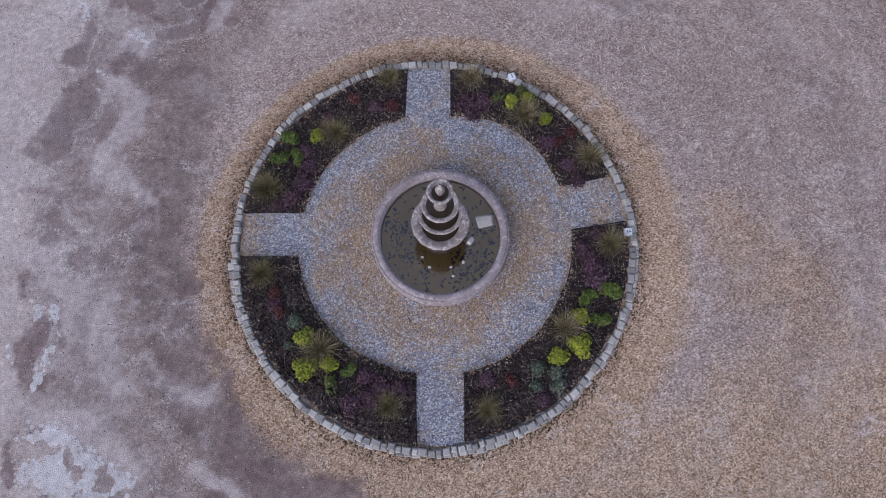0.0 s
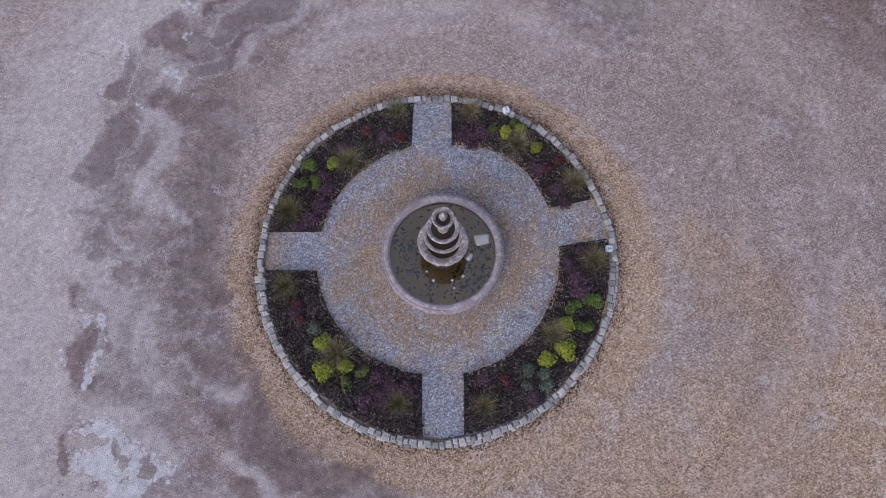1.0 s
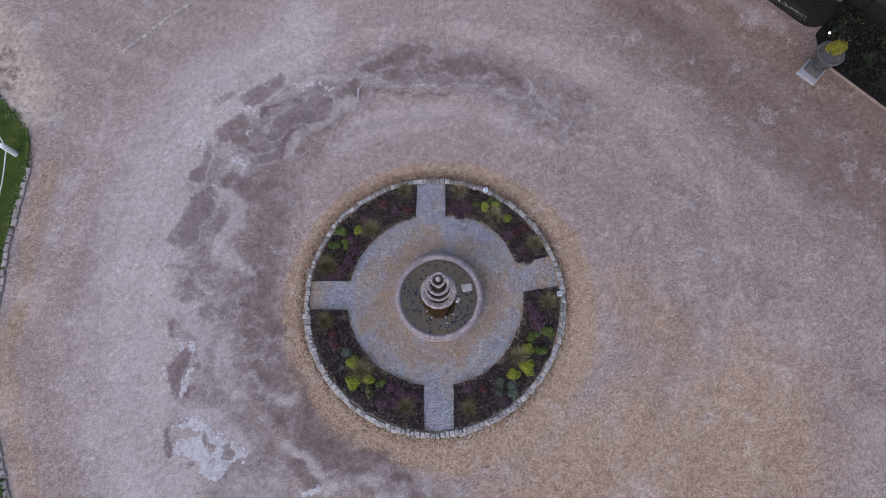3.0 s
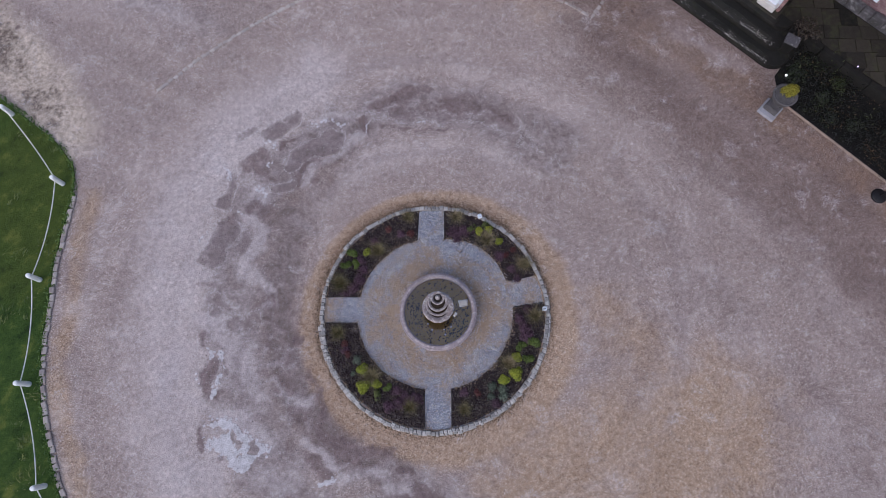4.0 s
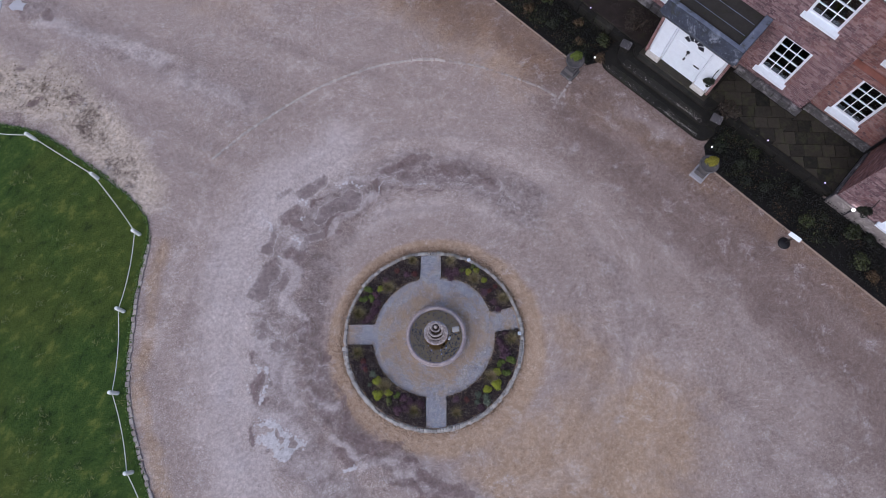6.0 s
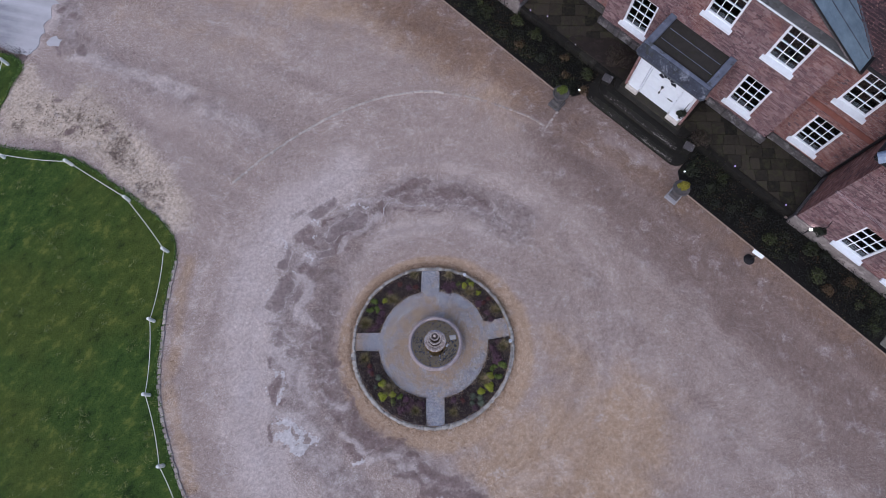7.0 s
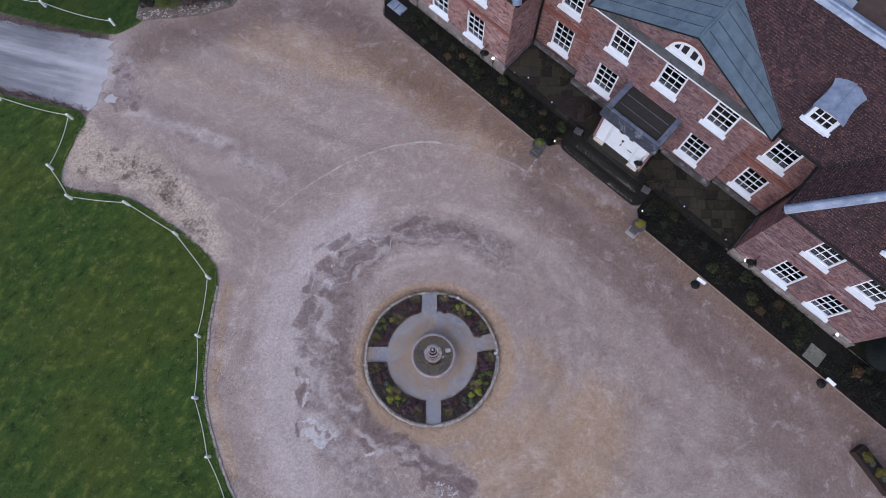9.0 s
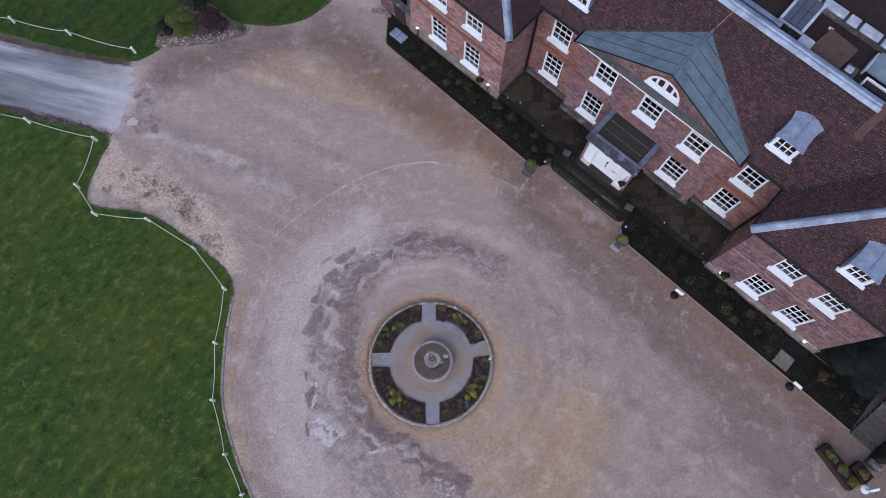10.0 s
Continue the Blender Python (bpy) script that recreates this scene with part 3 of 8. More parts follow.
# each: a line, its half-width and its strength
# damp hollows of the ring, of the west and south sides and by the drive
WET_RING = [([(-5.19, 4.27), (-4.97, 4.46), (-4.71, 4.22)], 0.31, 1.0), ([(-4.27, 4.69), (-4.08, 4.9), (-3.81, 5.08)], 0.11, 0.95), ([(-3.77, 3.57), (-3.8, 3.89), (-3.63, 4.15), (-3.23, 4.4)], 0.1, 0.85), ([(-4.92, 3.04), (-4.54, 2.78)], 0.31, 0.8), ([(-5.51, 2.79), (-5.58, 2.41)], 0.15, 0.7), ([(-2.25, 5.65), (-2.04, 5.37)], 0.17, 1.0), ([(-1.78, 5.98), (-1.09, 6.32), (-0.32, 6.57)], 0.28, 0.95), ([(-1.62, 5.3), (-0.66, 5.31), (0.31, 5.3)], 0.08, 0.75), ([(-0.94, 5.9), (0.17, 6.1), (1.3, 6.0), (2.3, 5.6)], 0.32, 0.7), ([(3.08, 3.12), (3.13, 3.2)], 0.09, 0.8), ([(-5.83, 3.9), (-5.88, 3.69)], 0.16, 0.6), ([(-3.27, 3.81), (-3.46, 3.62)], 0.1, 0.6), ([(-4.56, 3.97), (-4.42, 3.89)], 0.13, 0.7)]
WET_WEST = [([(-5.77, -1.07), (-5.75, -1.41), (-5.79, -1.75)], 0.2, 1.1), ([(-5.84, -2.01), (-5.42, -1.93)], 0.14, 0.8), ([(-6.05, -0.42), (-6.05, -0.67)], 0.12, 0.9), ([(-3.55, -0.52), (-3.74, -0.54)], 0.16, 1.1), ([(-4.47, -0.74)], 0.12, 1.1), ([(-3.41, -2.55), (-3.52, -2.48)], 0.16, 1.15), ([(-3.72, -1.82), (-3.65, -2.01)], 0.14, 0.85), ([(-4.07, -1.91)], 0.17, 0.62), ([(-3.32, -1.43), (-3.07, -2.04), (-2.89, -2.62)], 0.19, 0.72), ([(-3.86, -1.09)], 0.34, 0.58), ([(-4.73, -1.42), (-4.18, -1.43), (-3.8, -1.61)], 0.14, 0.55), ([(-6.26, 0.91), (-5.99, 0.78)], 0.18, 0.68), ([(-4.68, 0.33), (-4.38, 0.59), (-4.29, -0.19)], 0.18, 0.6), ([(-3.65, 0.06), (-3.81, 0.58)], 0.24, 0.5), ([(-3.49, 1.71), (-3.43, 1.84)], 0.13, 0.6), ([(-4.11, -0.63), (-4.06, -0.44)], 0.16, 0.55)]
WET_SOUTH = [([(-2.91, -2.75), (-2.6, -3.14), (-2.24, -3.37)], 0.19, 1.1), ([(-2.25, -3.25), (-1.81, -3.35), (-1.17, -3.41)], 0.21, 1.05), ([(-2.11, -3.53), (-1.88, -3.62)], 0.14, 1.1), ([(-0.89, -3.98), (-0.63, -4.01)], 0.13, 1.2), ([(-3.13, -3.7), (-2.67, -3.92)], 0.18, 0.95), ([(-3.67, -3.17), (-3.57, -3.39)], 0.2, 0.7), ([(-3.5, -2.51), (-3.37, -2.48)], 0.14, 1.1), ([(-5.8, -3.03), (-5.79, -3.37)], 0.13, 0.95), ([(-5.47, -3.72)], 0.18, 0.6), ([(-4.38, -0.48), (-4.41, -0.72)], 0.15, 0.7), ([(-4.82, -2.65), (-4.51, -2.5)], 0.14, 0.5), ([(-0.52, -4.22), (-0.13, -4.57)], 0.14, 1.0)]
WET_POOL = [([(-0.44, -4.34), (0.19, -4.69), (1.04, -5.0)], 0.29, 1.0), ([(-0.47, -5.31), (0.98, -5.4), (1.66, -5.61), (1.44, -6.0)], 0.29, 1.1), ([(-1.35, -4.58), (-0.87, -4.63), (-0.39, -4.99)], 0.11, 0.95), ([(-0.07, -5.07), (0.98, -5.33)], 0.23, 0.7), ([(-3.77, 16.01)], 0.22, 0.8), ([(-4.04, 16.37), (-3.8, 17.09), (-3.33, 17.27)], 0.16, 0.75), ([(15.32, -3.01)], 0.16, 0.6), ([(3.03, 3.16)], 0.15, 0.6)]
WET_DRIVE = [([(-15.06, 12.78), (-14.95, 12.58)], 0.27, 1.1), ([(-15.62, 14.36)], 0.22, 0.95), ([(-16.21, 14.64), (-16.14, 14.78)], 0.16, 0.8), ([(-14.85, 8.88), (-14.68, 8.94)], 0.21, 1.1), ([(-15.53, 10.33), (-15.72, 10.17)], 0.27, 0.7), ([(-13.57, 8.86), (-13.22, 9.18)], 0.27, 0.75), ([(-12.3, 8.63)], 0.15, 0.9), ([(-14.48, 10.32), (-14.21, 10.64)], 0.15, 0.5), ([(-15.86, 12.99), (-15.87, 12.58)], 0.15, 0.8), ([(-15.47, 8.57), (-15.12, 8.15), (-16.15, 8.1)], 0.15, 0.7)]
WET_SPOTS = [([(-3.43, 19.11)], 0.3, 0.62), ([(-3.98, 20.17)], 0.2, 0.7), ([(-3.04, 16.97), (-2.77, 16.43)], 0.3, 0.62), ([(-4.01, 16.44), (-3.62, 16.29)], 0.1, 0.75), ([(9.5, -1.9), (10.1, -2.6)], 0.2, 0.5), ([(14.6, -2.6)], 0.2, 0.5), ([(11.8, 2.9)], 0.2, 0.45), ([(-15.9, 12.9), (-15.6, 12.6)], 0.25, 0.6), ([(-30, 20.2), (-24.4, 18.55), (-21.0, 17.6), (-17.2, 16.8)], 0.5, 1.4), ([(-30, 15.8), (-23.6, 14.1), (-20.3, 13.25), (-17.6, 12.5)], 0.5, 1.4)]
# smooth olive-grey silt left by puddles
SILTS = [([(-5.97, 1.63), (-5.88, 2.04), (-5.65, 2.37)], 0.3, 1.15), ([(-5.7, 3.15), (-5.6, 3.58), (-5.52, 3.83)], 0.24, 1.0), ([(-4.57, 5.16), (-4.22, 5.41), (-3.96, 5.69)], 0.25, 1.1), ([(-3.93, 4.3), (-3.52, 4.65), (-2.85, 5.07)], 0.22, 1.2), ([(-5.61, 5.24), (-5.07, 5.36)], 0.13, 0.7), ([(-4.42, 3.57), (-3.9, 3.74)], 0.22, 0.8), ([(-1.98, 5.71), (-1.08, 5.73), (-0.11, 5.78), (1.14, 5.68), (2.24, 5.41)], 0.24, 0.62), ([(2.57, 4.95), (3.16, 4.5), (3.8, 3.9)], 0.21, 0.42), ([(-5.24, 2.09), (-5.13, 1.92)], 0.16, 0.85), ([(-5.95, 0.34), (-5.57, 0.34)], 0.23, 0.6), ([(-5.78, -0.07), (-5.14, -0.24), (-4.65, -0.06)], 0.24, 0.55), ([(-3.84, -0.94), (-3.95, -1.18)], 0.17, 0.7), ([(-6.7, 3.84), (-6.47, 3.59)], 0.12, 0.6)]
# chalky crusts, the bare holes in them, and the paler dusty earth round them
CRUST = [([(-5.94, -0.78), (-5.85, -0.92)], 0.1, 1.0), ([(-5.71, -0.83), (-5.47, -0.99), (-5.36, -1.3)], 0.1, 0.95), ([(-5.49, -1.56), (-5.53, -1.68)], 0.11, 1.05), ([(-5.59, -1.85), (-5.65, -2.02)], 0.08, 0.95), ([(-4.83, 3.58), (-4.7, 3.29)], 0.15, 0.62), ([(-4.76, 4.93), (-4.51, 4.75)], 0.14, 0.62), ([(-3.42, 5.44), (-2.88, 5.59), (-2.66, 5.49)], 0.13, 0.62), ([(-5.26, 3.01), (-5.14, 2.87)], 0.06, 0.8), ([(-2.03, 5.22), (-2.0, 5.52)], 0.05, 0.7), ([(-0.45, 5.57), (-0.25, 5.54)], 0.1, 0.8), ([(-5.79, 3.9), (-5.61, 3.93), (-5.92, 4.17)], 0.09, 0.6), ([(-4.65, 4.26), (-4.45, 4.33)], 0.08, 0.55), ([(-6.26, 2.14), (-6.17, 2.32)], 0.08, 0.62), ([(-6.04, -1.41), (-6.0, -1.65)], 0.06, 0.6), ([(-6.38, 6.1), (-6.3, 6.14)], 0.04, 0.5)]
CRUST_SOUTH = [([(-5.53, -2.96), (-5.31, -2.73), (-4.8, -2.96), (-4.46, -3.28), (-4.77, -3.58), (-5.25, -3.57), (-5.5, -3.34)], 0.21, 1.0), ([(-5.43, -3.27), (-4.87, -3.27)], 0.29, 1.0), ([(-5.55, -2.64), (-5.15, -2.57)], 0.19, 0.55), ([(-2.83, -4.13), (-2.6, -4.1)], 0.1, 1.0), ([(-4.64, -4.11)], 0.08, 0.5)]
CRUST_POOL = [([(0.06, -5.49), (0.98, -5.6)], 0.1, 0.55), ([(0.19, -5.74), (1.29, -5.9)], 0.13, 0.6), ([(0.45, -6.01), (1.23, -6.1)], 0.1, 0.55)]
HOLES = [([(-5.64, -3.06), (-5.51, -3.03)], 0.1, 1.5), ([(-5.09, -3.07), (-5.01, -3.22)], 0.08, 1.5), ([(-4.63, -3.12), (-4.56, -3.32)], 0.08, 1.5), ([(-5.28, -3.04)], 0.05, 1.2), ([(-4.86, -3.43)], 0.05, 1.2)]
DUSTY = [([(-5.07, 2.75), (-4.81, 2.33), (-4.83, 1.92), (-5.09, 1.38)], 0.19, 1.05), ([(-5.08, 1.32), (-4.47, 0.85), (-4.33, 0.33)], 0.18, 0.9), ([(-6.55, 1.46), (-6.16, 1.15)], 0.21, 1.0), ([(-6.31, -0.07), (-5.74, -0.28), (-5.29, -0.71), (-5.14, -1.42)], 0.17, 1.05), ([(-4.98, 5.01), (-4.49, 4.9)], 0.22, 1.0), ([(-4.8, 3.53), (-4.71, 3.25)], 0.21, 1.0), ([(-2.1, 5.22), (-2.7, 4.77), (-3.36, 4.25), (-3.6, 3.6)], 0.17, 0.85), ([(-4.78, -1.6), (-4.56, -2.08)], 0.21, 0.9), ([(-6.3, -2.19), (-5.87, -2.31)], 0.19, 0.9), ([(-6.33, 4.13), (-5.8, 4.27)], 0.21, 0.9), ([(-4.58, -0.93), (-4.36, -0.56)], 0.12, 0.75), ([(-3.43, 5.53), (-2.74, 5.76), (-1.78, 6.06)], 0.17, 0.85), ([(-4.17, -1.55), (-3.64, -2.21)], 0.12, 0.7)]
DUSTY_SOUTH = [([(-5.49, -2.41), (-4.66, -2.65), (-4.31, -3.2)], 0.26, 0.9), ([(-3.26, -3.21), (-2.85, -3.52), (-2.52, -3.71)], 0.18, 1.0), ([(-2.35, -4.13), (-1.4, -3.91)], 0.22, 0.75), ([(-4.26, -3.96), (-3.61, -4.27)], 0.32, 0.7), ([(-6.19, -3.79), (-5.37, -4.1)], 0.35, 0.75), ([(-3.38, -2.27), (-4.05, -1.95)], 0.22, 0.7), ([(-1.24, -4.29), (-0.76, -4.59)], 0.16, 0.75), ([(-3.93, -1.14), (-4.42, -1.22)], 0.12, 0.7), ([(-6.59, -0.95), (-6.84, -1.92)], 0.4, 0.8), ([(-4.93, -0.97), (-4.87, -1.94)], 0.16, 0.9)]
MUD = [([(3.4, 4.8), (1.2, 5.9), (-1.0, 6.2), (-3.0, 5.2), (-4.8, 3.6), (-5.4, 1.4), (-5.3, -0.6), (-4.9, -2.6), (-3.6, -4.4), (-2.0, -6.0)], 0.95, 0.8), ([(-3.9, 2.6), (-4.2, 0.2), (-3.7, -1.9), (-2.2, -3.4), (-0.6, -4.3), (1.2, -5.4)], 0.75, 0.8),
       ([(4.2, 4.4), (6.2, 2.6)], 0.5, 0.3), ([(-15.5, 13.6), (-13.0, 11.6), (-9.0, 9.7), (-6.5, 8.6)], 1.0, 0.45), ([(-15.9, 15.2), (-15.4, 13.2)], 0.7, 0.7), ([(-0.2, -4.4), (1.2, -5.6), (0.5, -6.6)], 0.9, 0.75)]
WASH = [([(-3.4, 6.9), (-5.6, 5.3), (-6.7, 3.4), (-7.0, 1.4), (-6.9, -1.0), (-6.4, -3.6), (-5.2, -6.0), (-3.4, -8.5)], 1.4, 0.95), ([(-2.6, 7.3), (0.5, 7.4), (3.4, 6.4), (5.6, 4.6)], 0.6, 0.45), ([(-15.1, 12.4), (-13.4, 11.9), (-12.0, 11.3)], 0.34, 1.35), ([(-11.6, 11.2), (-10.2, 10.6)], 0.34, 1.2), ([(-9.4, 10.0), (-8.0, 9.5), (-6.5, 8.9)], 0.5, 0.8), ([(-12, 10.6), (-8.0, 9.0)], 0.9, 0.3),
        ]
WASH_EAST = [([(6.0, 5.2), (9.0, 2.4), (12.5, -2.4), (14.5, -5.5)], 1.0, 0.26), ([(9.2, -2.8), (11.0, -3.8), (12.5, -4.6)], 0.9, 0.34), ([(7.3, 8.35), (9.0, 7.2)], 0.3, 0.95), ([(5.0, 3.6), (7.6, 1.0), (9.4, -2.6)], 0.4, 0.35), ([(-4.5, -5.0), (-1.5, -6.8)], 1.0, 0.6), ([(-3.3, 3.2), (-1.5, 4.5), (0.8, 4.8), (3.0, 4.0)], 0.6, 0.6), ([(-17.2, 13.2), (-16.2, 14.4), (-16.2, 16.2)], 0.7, 0.9)]
TANS = [([(3.0, -4.5), (7.0, -3.0), (5.0, -7.5)], 3.0, 0.86), ([(4.6, 0.0), (6.0, -1.5)], 1.6, 0.6),
        ([(-9.0, 16.4), (-2.0, 14.6), (3.5, 10.6)], 2.6, 0.64), ([(5.5, 9.0), (9.0, 6.5), (16.0, 0.0), (19, -3.4)], 1.3, 0.5), ([(-9.5, 3.4), (-9.7, -2.0), (-8.6, -5.0)], 0.5, 0.7), ([(-13, 14.6), (-7, 13)], 2.2, 0.42), ([(-8.6, 6.0), (-7.0, 7.6), (-4.6, 9.2)], 1.0, 0.3)]
SAND = [([(-17.6, 11.6), (-17.0, 9.4)], 1.0, 0.95), ([(-16.4, 9.8), (-13.8, 8.9), (-12.0, 7.4), (-10.6, 5.4)], 1.15, 0.9), ([(-14.6, 10.6), (-13.0, 9.4)], 0.8, 0.6)]
# gravel that stays damp and brown along the beds and in the northern corner
DAMP = [([(-1.0, 17.6), (3.3, 12.3), (4.7, 10.3), (7.4, 8.6), (9.3, 6.4), (12.7, 2.9), (15.5, 0.5), (20.0, -4.0)], 1.1, 1.2), ([(5.2, 8.6), (8.0, 5.4), (12.0, 1.4), (16.0, -3.0)], 1.6, 0.84), ([(-6.0, 18.6), (-2.0, 15.6), (1.5, 12.8)], 1.6, 0.9), ([(-14.6, 16.2), (-11.5, 17.4), (-8.5, 18.2)], 1.3, 0.8), ([(13.0, -4.0), (16.5, -3.5)], 1.3, 0.5), ([(15.0, -3.0), (18.0, -6.0), (21.0, -10.0)], 2.6, 0.72), ([(18.6, -2.9), (20.6, -5.0), (22.0, -9.0)], 1.5, 1.15), ([(4.6, 4.6), (8.0, 1.0), (12.0, -4.5)], 2.2, 0.34), ([(-3.0, 4.4), (-3.9, 2.6), (-4.15, 0.4), (-3.9, -1.4), (-2.9, -3.0), (-1.2, -3.9)], 0.75, 0.55)]


def build_ground():
    xs = np.concatenate([[-500, -160, -70, -38], np.arange(-25, -7.5, 0.12), np.arange(-7.5, 2.0, 0.06), np.arange(2.0, 25.01, 0.12), [38, 70, 160, 500]])
    ys = np.concatenate([[-500, -160, -60, -22], np.arange(-9, 7.5, 0.06), np.arange(7.5, 22.01, 0.12), [38, 70, 160, 500]])
    X, Y = np.meshgrid(xs, ys)
    x, y = X.ravel(), Y.ravel()
    wx = x + (value_noise(x, y, 1.7, 3, 6) - 0.5) * 0.6
    wy = y + (value_noise(x, y, 1.7, 4, 6) - 0.5) * 0.6
    z = (value_noise(x, y, 0.5, 8, 4) - 0.5) * 0.03
    z[np.hypot(x, y) < 3.3] *= 0.1
    z = np.where(np.hypot(x, y) > 24, 0, z) - 0.012
    verts = np.stack([x, y, z], -1)
    n, m = len(xs), len(ys)
    idx = np.arange(n * m).reshape(m, n)
    faces = np.stack([idx[:-1, :-1], idx[:-1, 1:], idx[1:, 1:], idx[1:, :-1]], -1).reshape(-1, 4)
    me = bpy.data.meshes.new("ground")
    me.vertices.add(len(verts))
    me.vertices.foreach_set("co", verts.ravel())
    me.loops.add(faces.size)
    me.loops.foreach_set("vertex_index", faces.ravel())
    me.polygons.add(len(faces))
    me.polygons.foreach_set("loop_start", np.arange(0, faces.size, 4))
    me.polygons.foreach_set("use_smooth", [True] * len(faces))
    me.update()
    r = np.hypot(x, y)
    facing = 0.5 + 0.5 * (0.55 * x - 0.83 * y) / np.maximum(r, 0.1)
    halo = np.clip(1.5 - np.abs(r - 3.2) / (0.24 + 0.56 * facing), 0, 1) * 0.95
    ang, rad = (np.arctan2(y, x) + 2 * math.pi) % (2 * math.pi), r
    warp = (value_noise(x, y, 0.55, 31, 4) - 0.5) * 1.6
    rings = value_noise(ang * 1.4 + 11, (rad + warp * 0.25) * 1.7, 1.0, 41, 4)
    swirl = value_noise(ang * 3.2 + warp * 0.5, (rad + warp) * 1.25, 1.0, 33, 5)
    curl = value_noise(ang * 3.8 + 40 + warp * 0.4, (rad + warp) * 1.6, 1.0, 37, 6)
    widen = {"wet": 1.1, "silt": 1.1, "hole": 1.1, "pale": 1.1, "mud": 1.1, "wash": 1.15, "tan": 1.0, "dusty": 1.2, "sand": 1.2, "damp": 1.3}
    fields = {}
    for name, strokes in (("wet", WET_RING + WET_WEST + WET_SOUTH + WET_POOL + WET_DRIVE + WET_SPOTS), ("silt", SILTS), ("pale", CRUST + CRUST_SOUTH + CRUST_POOL), ("hole", HOLES), ("dusty", DUSTY + DUSTY_SOUTH), ("mud", MUD), ("wash", WASH + WASH_EAST), ("tan", TANS), ("sand", SAND), ("damp", DAMP)):
        f = np.zeros_like(x)
        for line, w, s in strokes:
            f = np.maximum(f, stroke(wx, wy, line, w * widen[name], s))
        fields[name] = f
    fields["tan"] = np.maximum(fields["tan"], halo)
    fields["damp"] = np.maximum(fields["damp"], np.clip(1.2 - np.abs(r - 3.12) / 0.24, 0, 1) * (0.6 - 0.35 * facing))
    fields["mud"] *= np.clip((r - 3.35) / 0.5, 0, 1)
    fields["wash"] = np.maximum(fields["wash"] * np.clip((r - 3.4) / 0.6, 0, 1), np.clip(0.1 + 1.2 * (rings - 0.5), 0, 0.4) * np.clip((16 - rad) / 6, 0, 1) * np.clip((r - 4.2) / 0.8, 0, 1))
    fields["wet"] = np.clip(fields["wet"] + fields["mud"] * 0.3 * (swirl - 0.46), 0, 1.2)
    fields["pale"] = np.clip(fields["pale"] - fields["hole"], 0, 1.2)
    fields["dusty"] = np.clip(fields["dusty"] + fields["mud"] * 0.9 * (curl - 0.5), 0, 1)
    # wheel marks that circle the roundel
    fields["track"] = 0.5 + (value_noise(ang * 1.1 + 3, (rad + warp * 0.15) * 3.2, 1.0, 47, 4) - 0.5) * np.clip((r - 3.6) / 1.0, 0, 1) * np.clip((19 - r) / 6, 0, 1)
    # wheels have dragged the gravel along the way in from the drive
    along, across = 0.925 * x - 0.38 * y, 0.38 * x + 0.925 * y
    drag = 0.5 + (value_noise(along * 0.22 + 30, (across + warp * 0.4) * 1.7, 1.0, 59, 5) - 0.5) * 1.3
    lane = np.clip((r - 8.0) / 3.0, 0, 1) * np.clip((2.0 - x) / 4.0, 0, 1) * (np.abs(x) < 40)
    fields["track"] = fields["track"] * (1 - lane) + drag * lane
    fields["wash"] = np.clip(fields["wash"] + lane * 1.1 * (drag - 0.56), 0, 1)
    # and along the front of the house
    along, across = 0.75 * x - 0.66 * y, 0.66 * x + 0.75 * y
    drag = 0.5 + (value_noise(along * 0.2 + 60, (across + warp * 0.25) * 2.0, 1.0, 67, 5) - 0.5) * 1.3
    lane = np.clip((r - 6.0) / 3.0, 0, 1) * np.clip((x - 4.0) / 3.0, 0, 1) * (np.abs(x) < 40) * 0.8
    fields["track"] = fields["track"] * (1 - lane) + drag * lane
    for name, a in fields.items():
        at = me.attributes.new(name, "FLOAT", "POINT")
        at.data.foreach_set("value", a.astype(np.float32))
    me.materials.append(GRAVEL)
    tagged(new("ground", me), "pinkish-grey gravel forecourt with damp hollows and dry crusts", "ground", kind="structure")


build_ground()


def sheet(name, poly, z, material, label, category, step=0.35, rough=0.02, base=-0.05):
    """A raised sheet of ground over a plan polygon, with a real edge."""
    bm = prism(poly, base, z, 0.0)
    ob = new(name, to_mesh(name, bm, material))
    return tagged(ob, label, category, kind="structure")


LAWN_EDGE = [(-23.6, 14.0), (-20.9, 13.15), (-17.6, 12.3), (-17.65, 11.0), (-18.1, 9.3), (-17.6, 8.25), (-14.7, 7.75), (-12.55, 6.4), (-10.8, 5.1), (-10.1, 4.2), (-10.0, 3.4),
             (-10.2, 1.8), (-10.22, 0.1), (-10.15, -1.5), (-9.8, -2.9), (-9.05, -4.8), (-8.35, -6.2), (-7.0, -8.6), (-5.0, -11.5)]
west = [tuple(p.xy) for p in smooth_line(LAWN_EDGE, 0.25)]
rl = random.Random(7)
west = [(x + rl.uniform(-0.03, 0.03), y + rl.uniform(-0.03, 0.03)) for x, y in west]
sheet("lawn_west", [(-160, 40), (-160, -120), (-5, -120)] + west[::-1] + [(-60, 26)], 0.035, LAWN, "mown lawn of mottled green grass with pale worn tufts", "lawn")
NORTH_EDGE = [(-60, 28.5), (-24.44, 18.82), (-21.07, 17.83), (-18.44, 17.22), (-16.6, 16.92), (-15.9, 17.2), (-15.2, 17.7), (-14.5, 18.6), (-12.5, 19.6), (-10.6, 19.3), (-9.0, 19.15), (-7.4, 19.45), (-6.3, 20.2), (-5.4, 21.2), (-4.6, 24.0)]
north = [tuple(p.xy) for p in smooth_line(NORTH_EDGE, 0.25)]
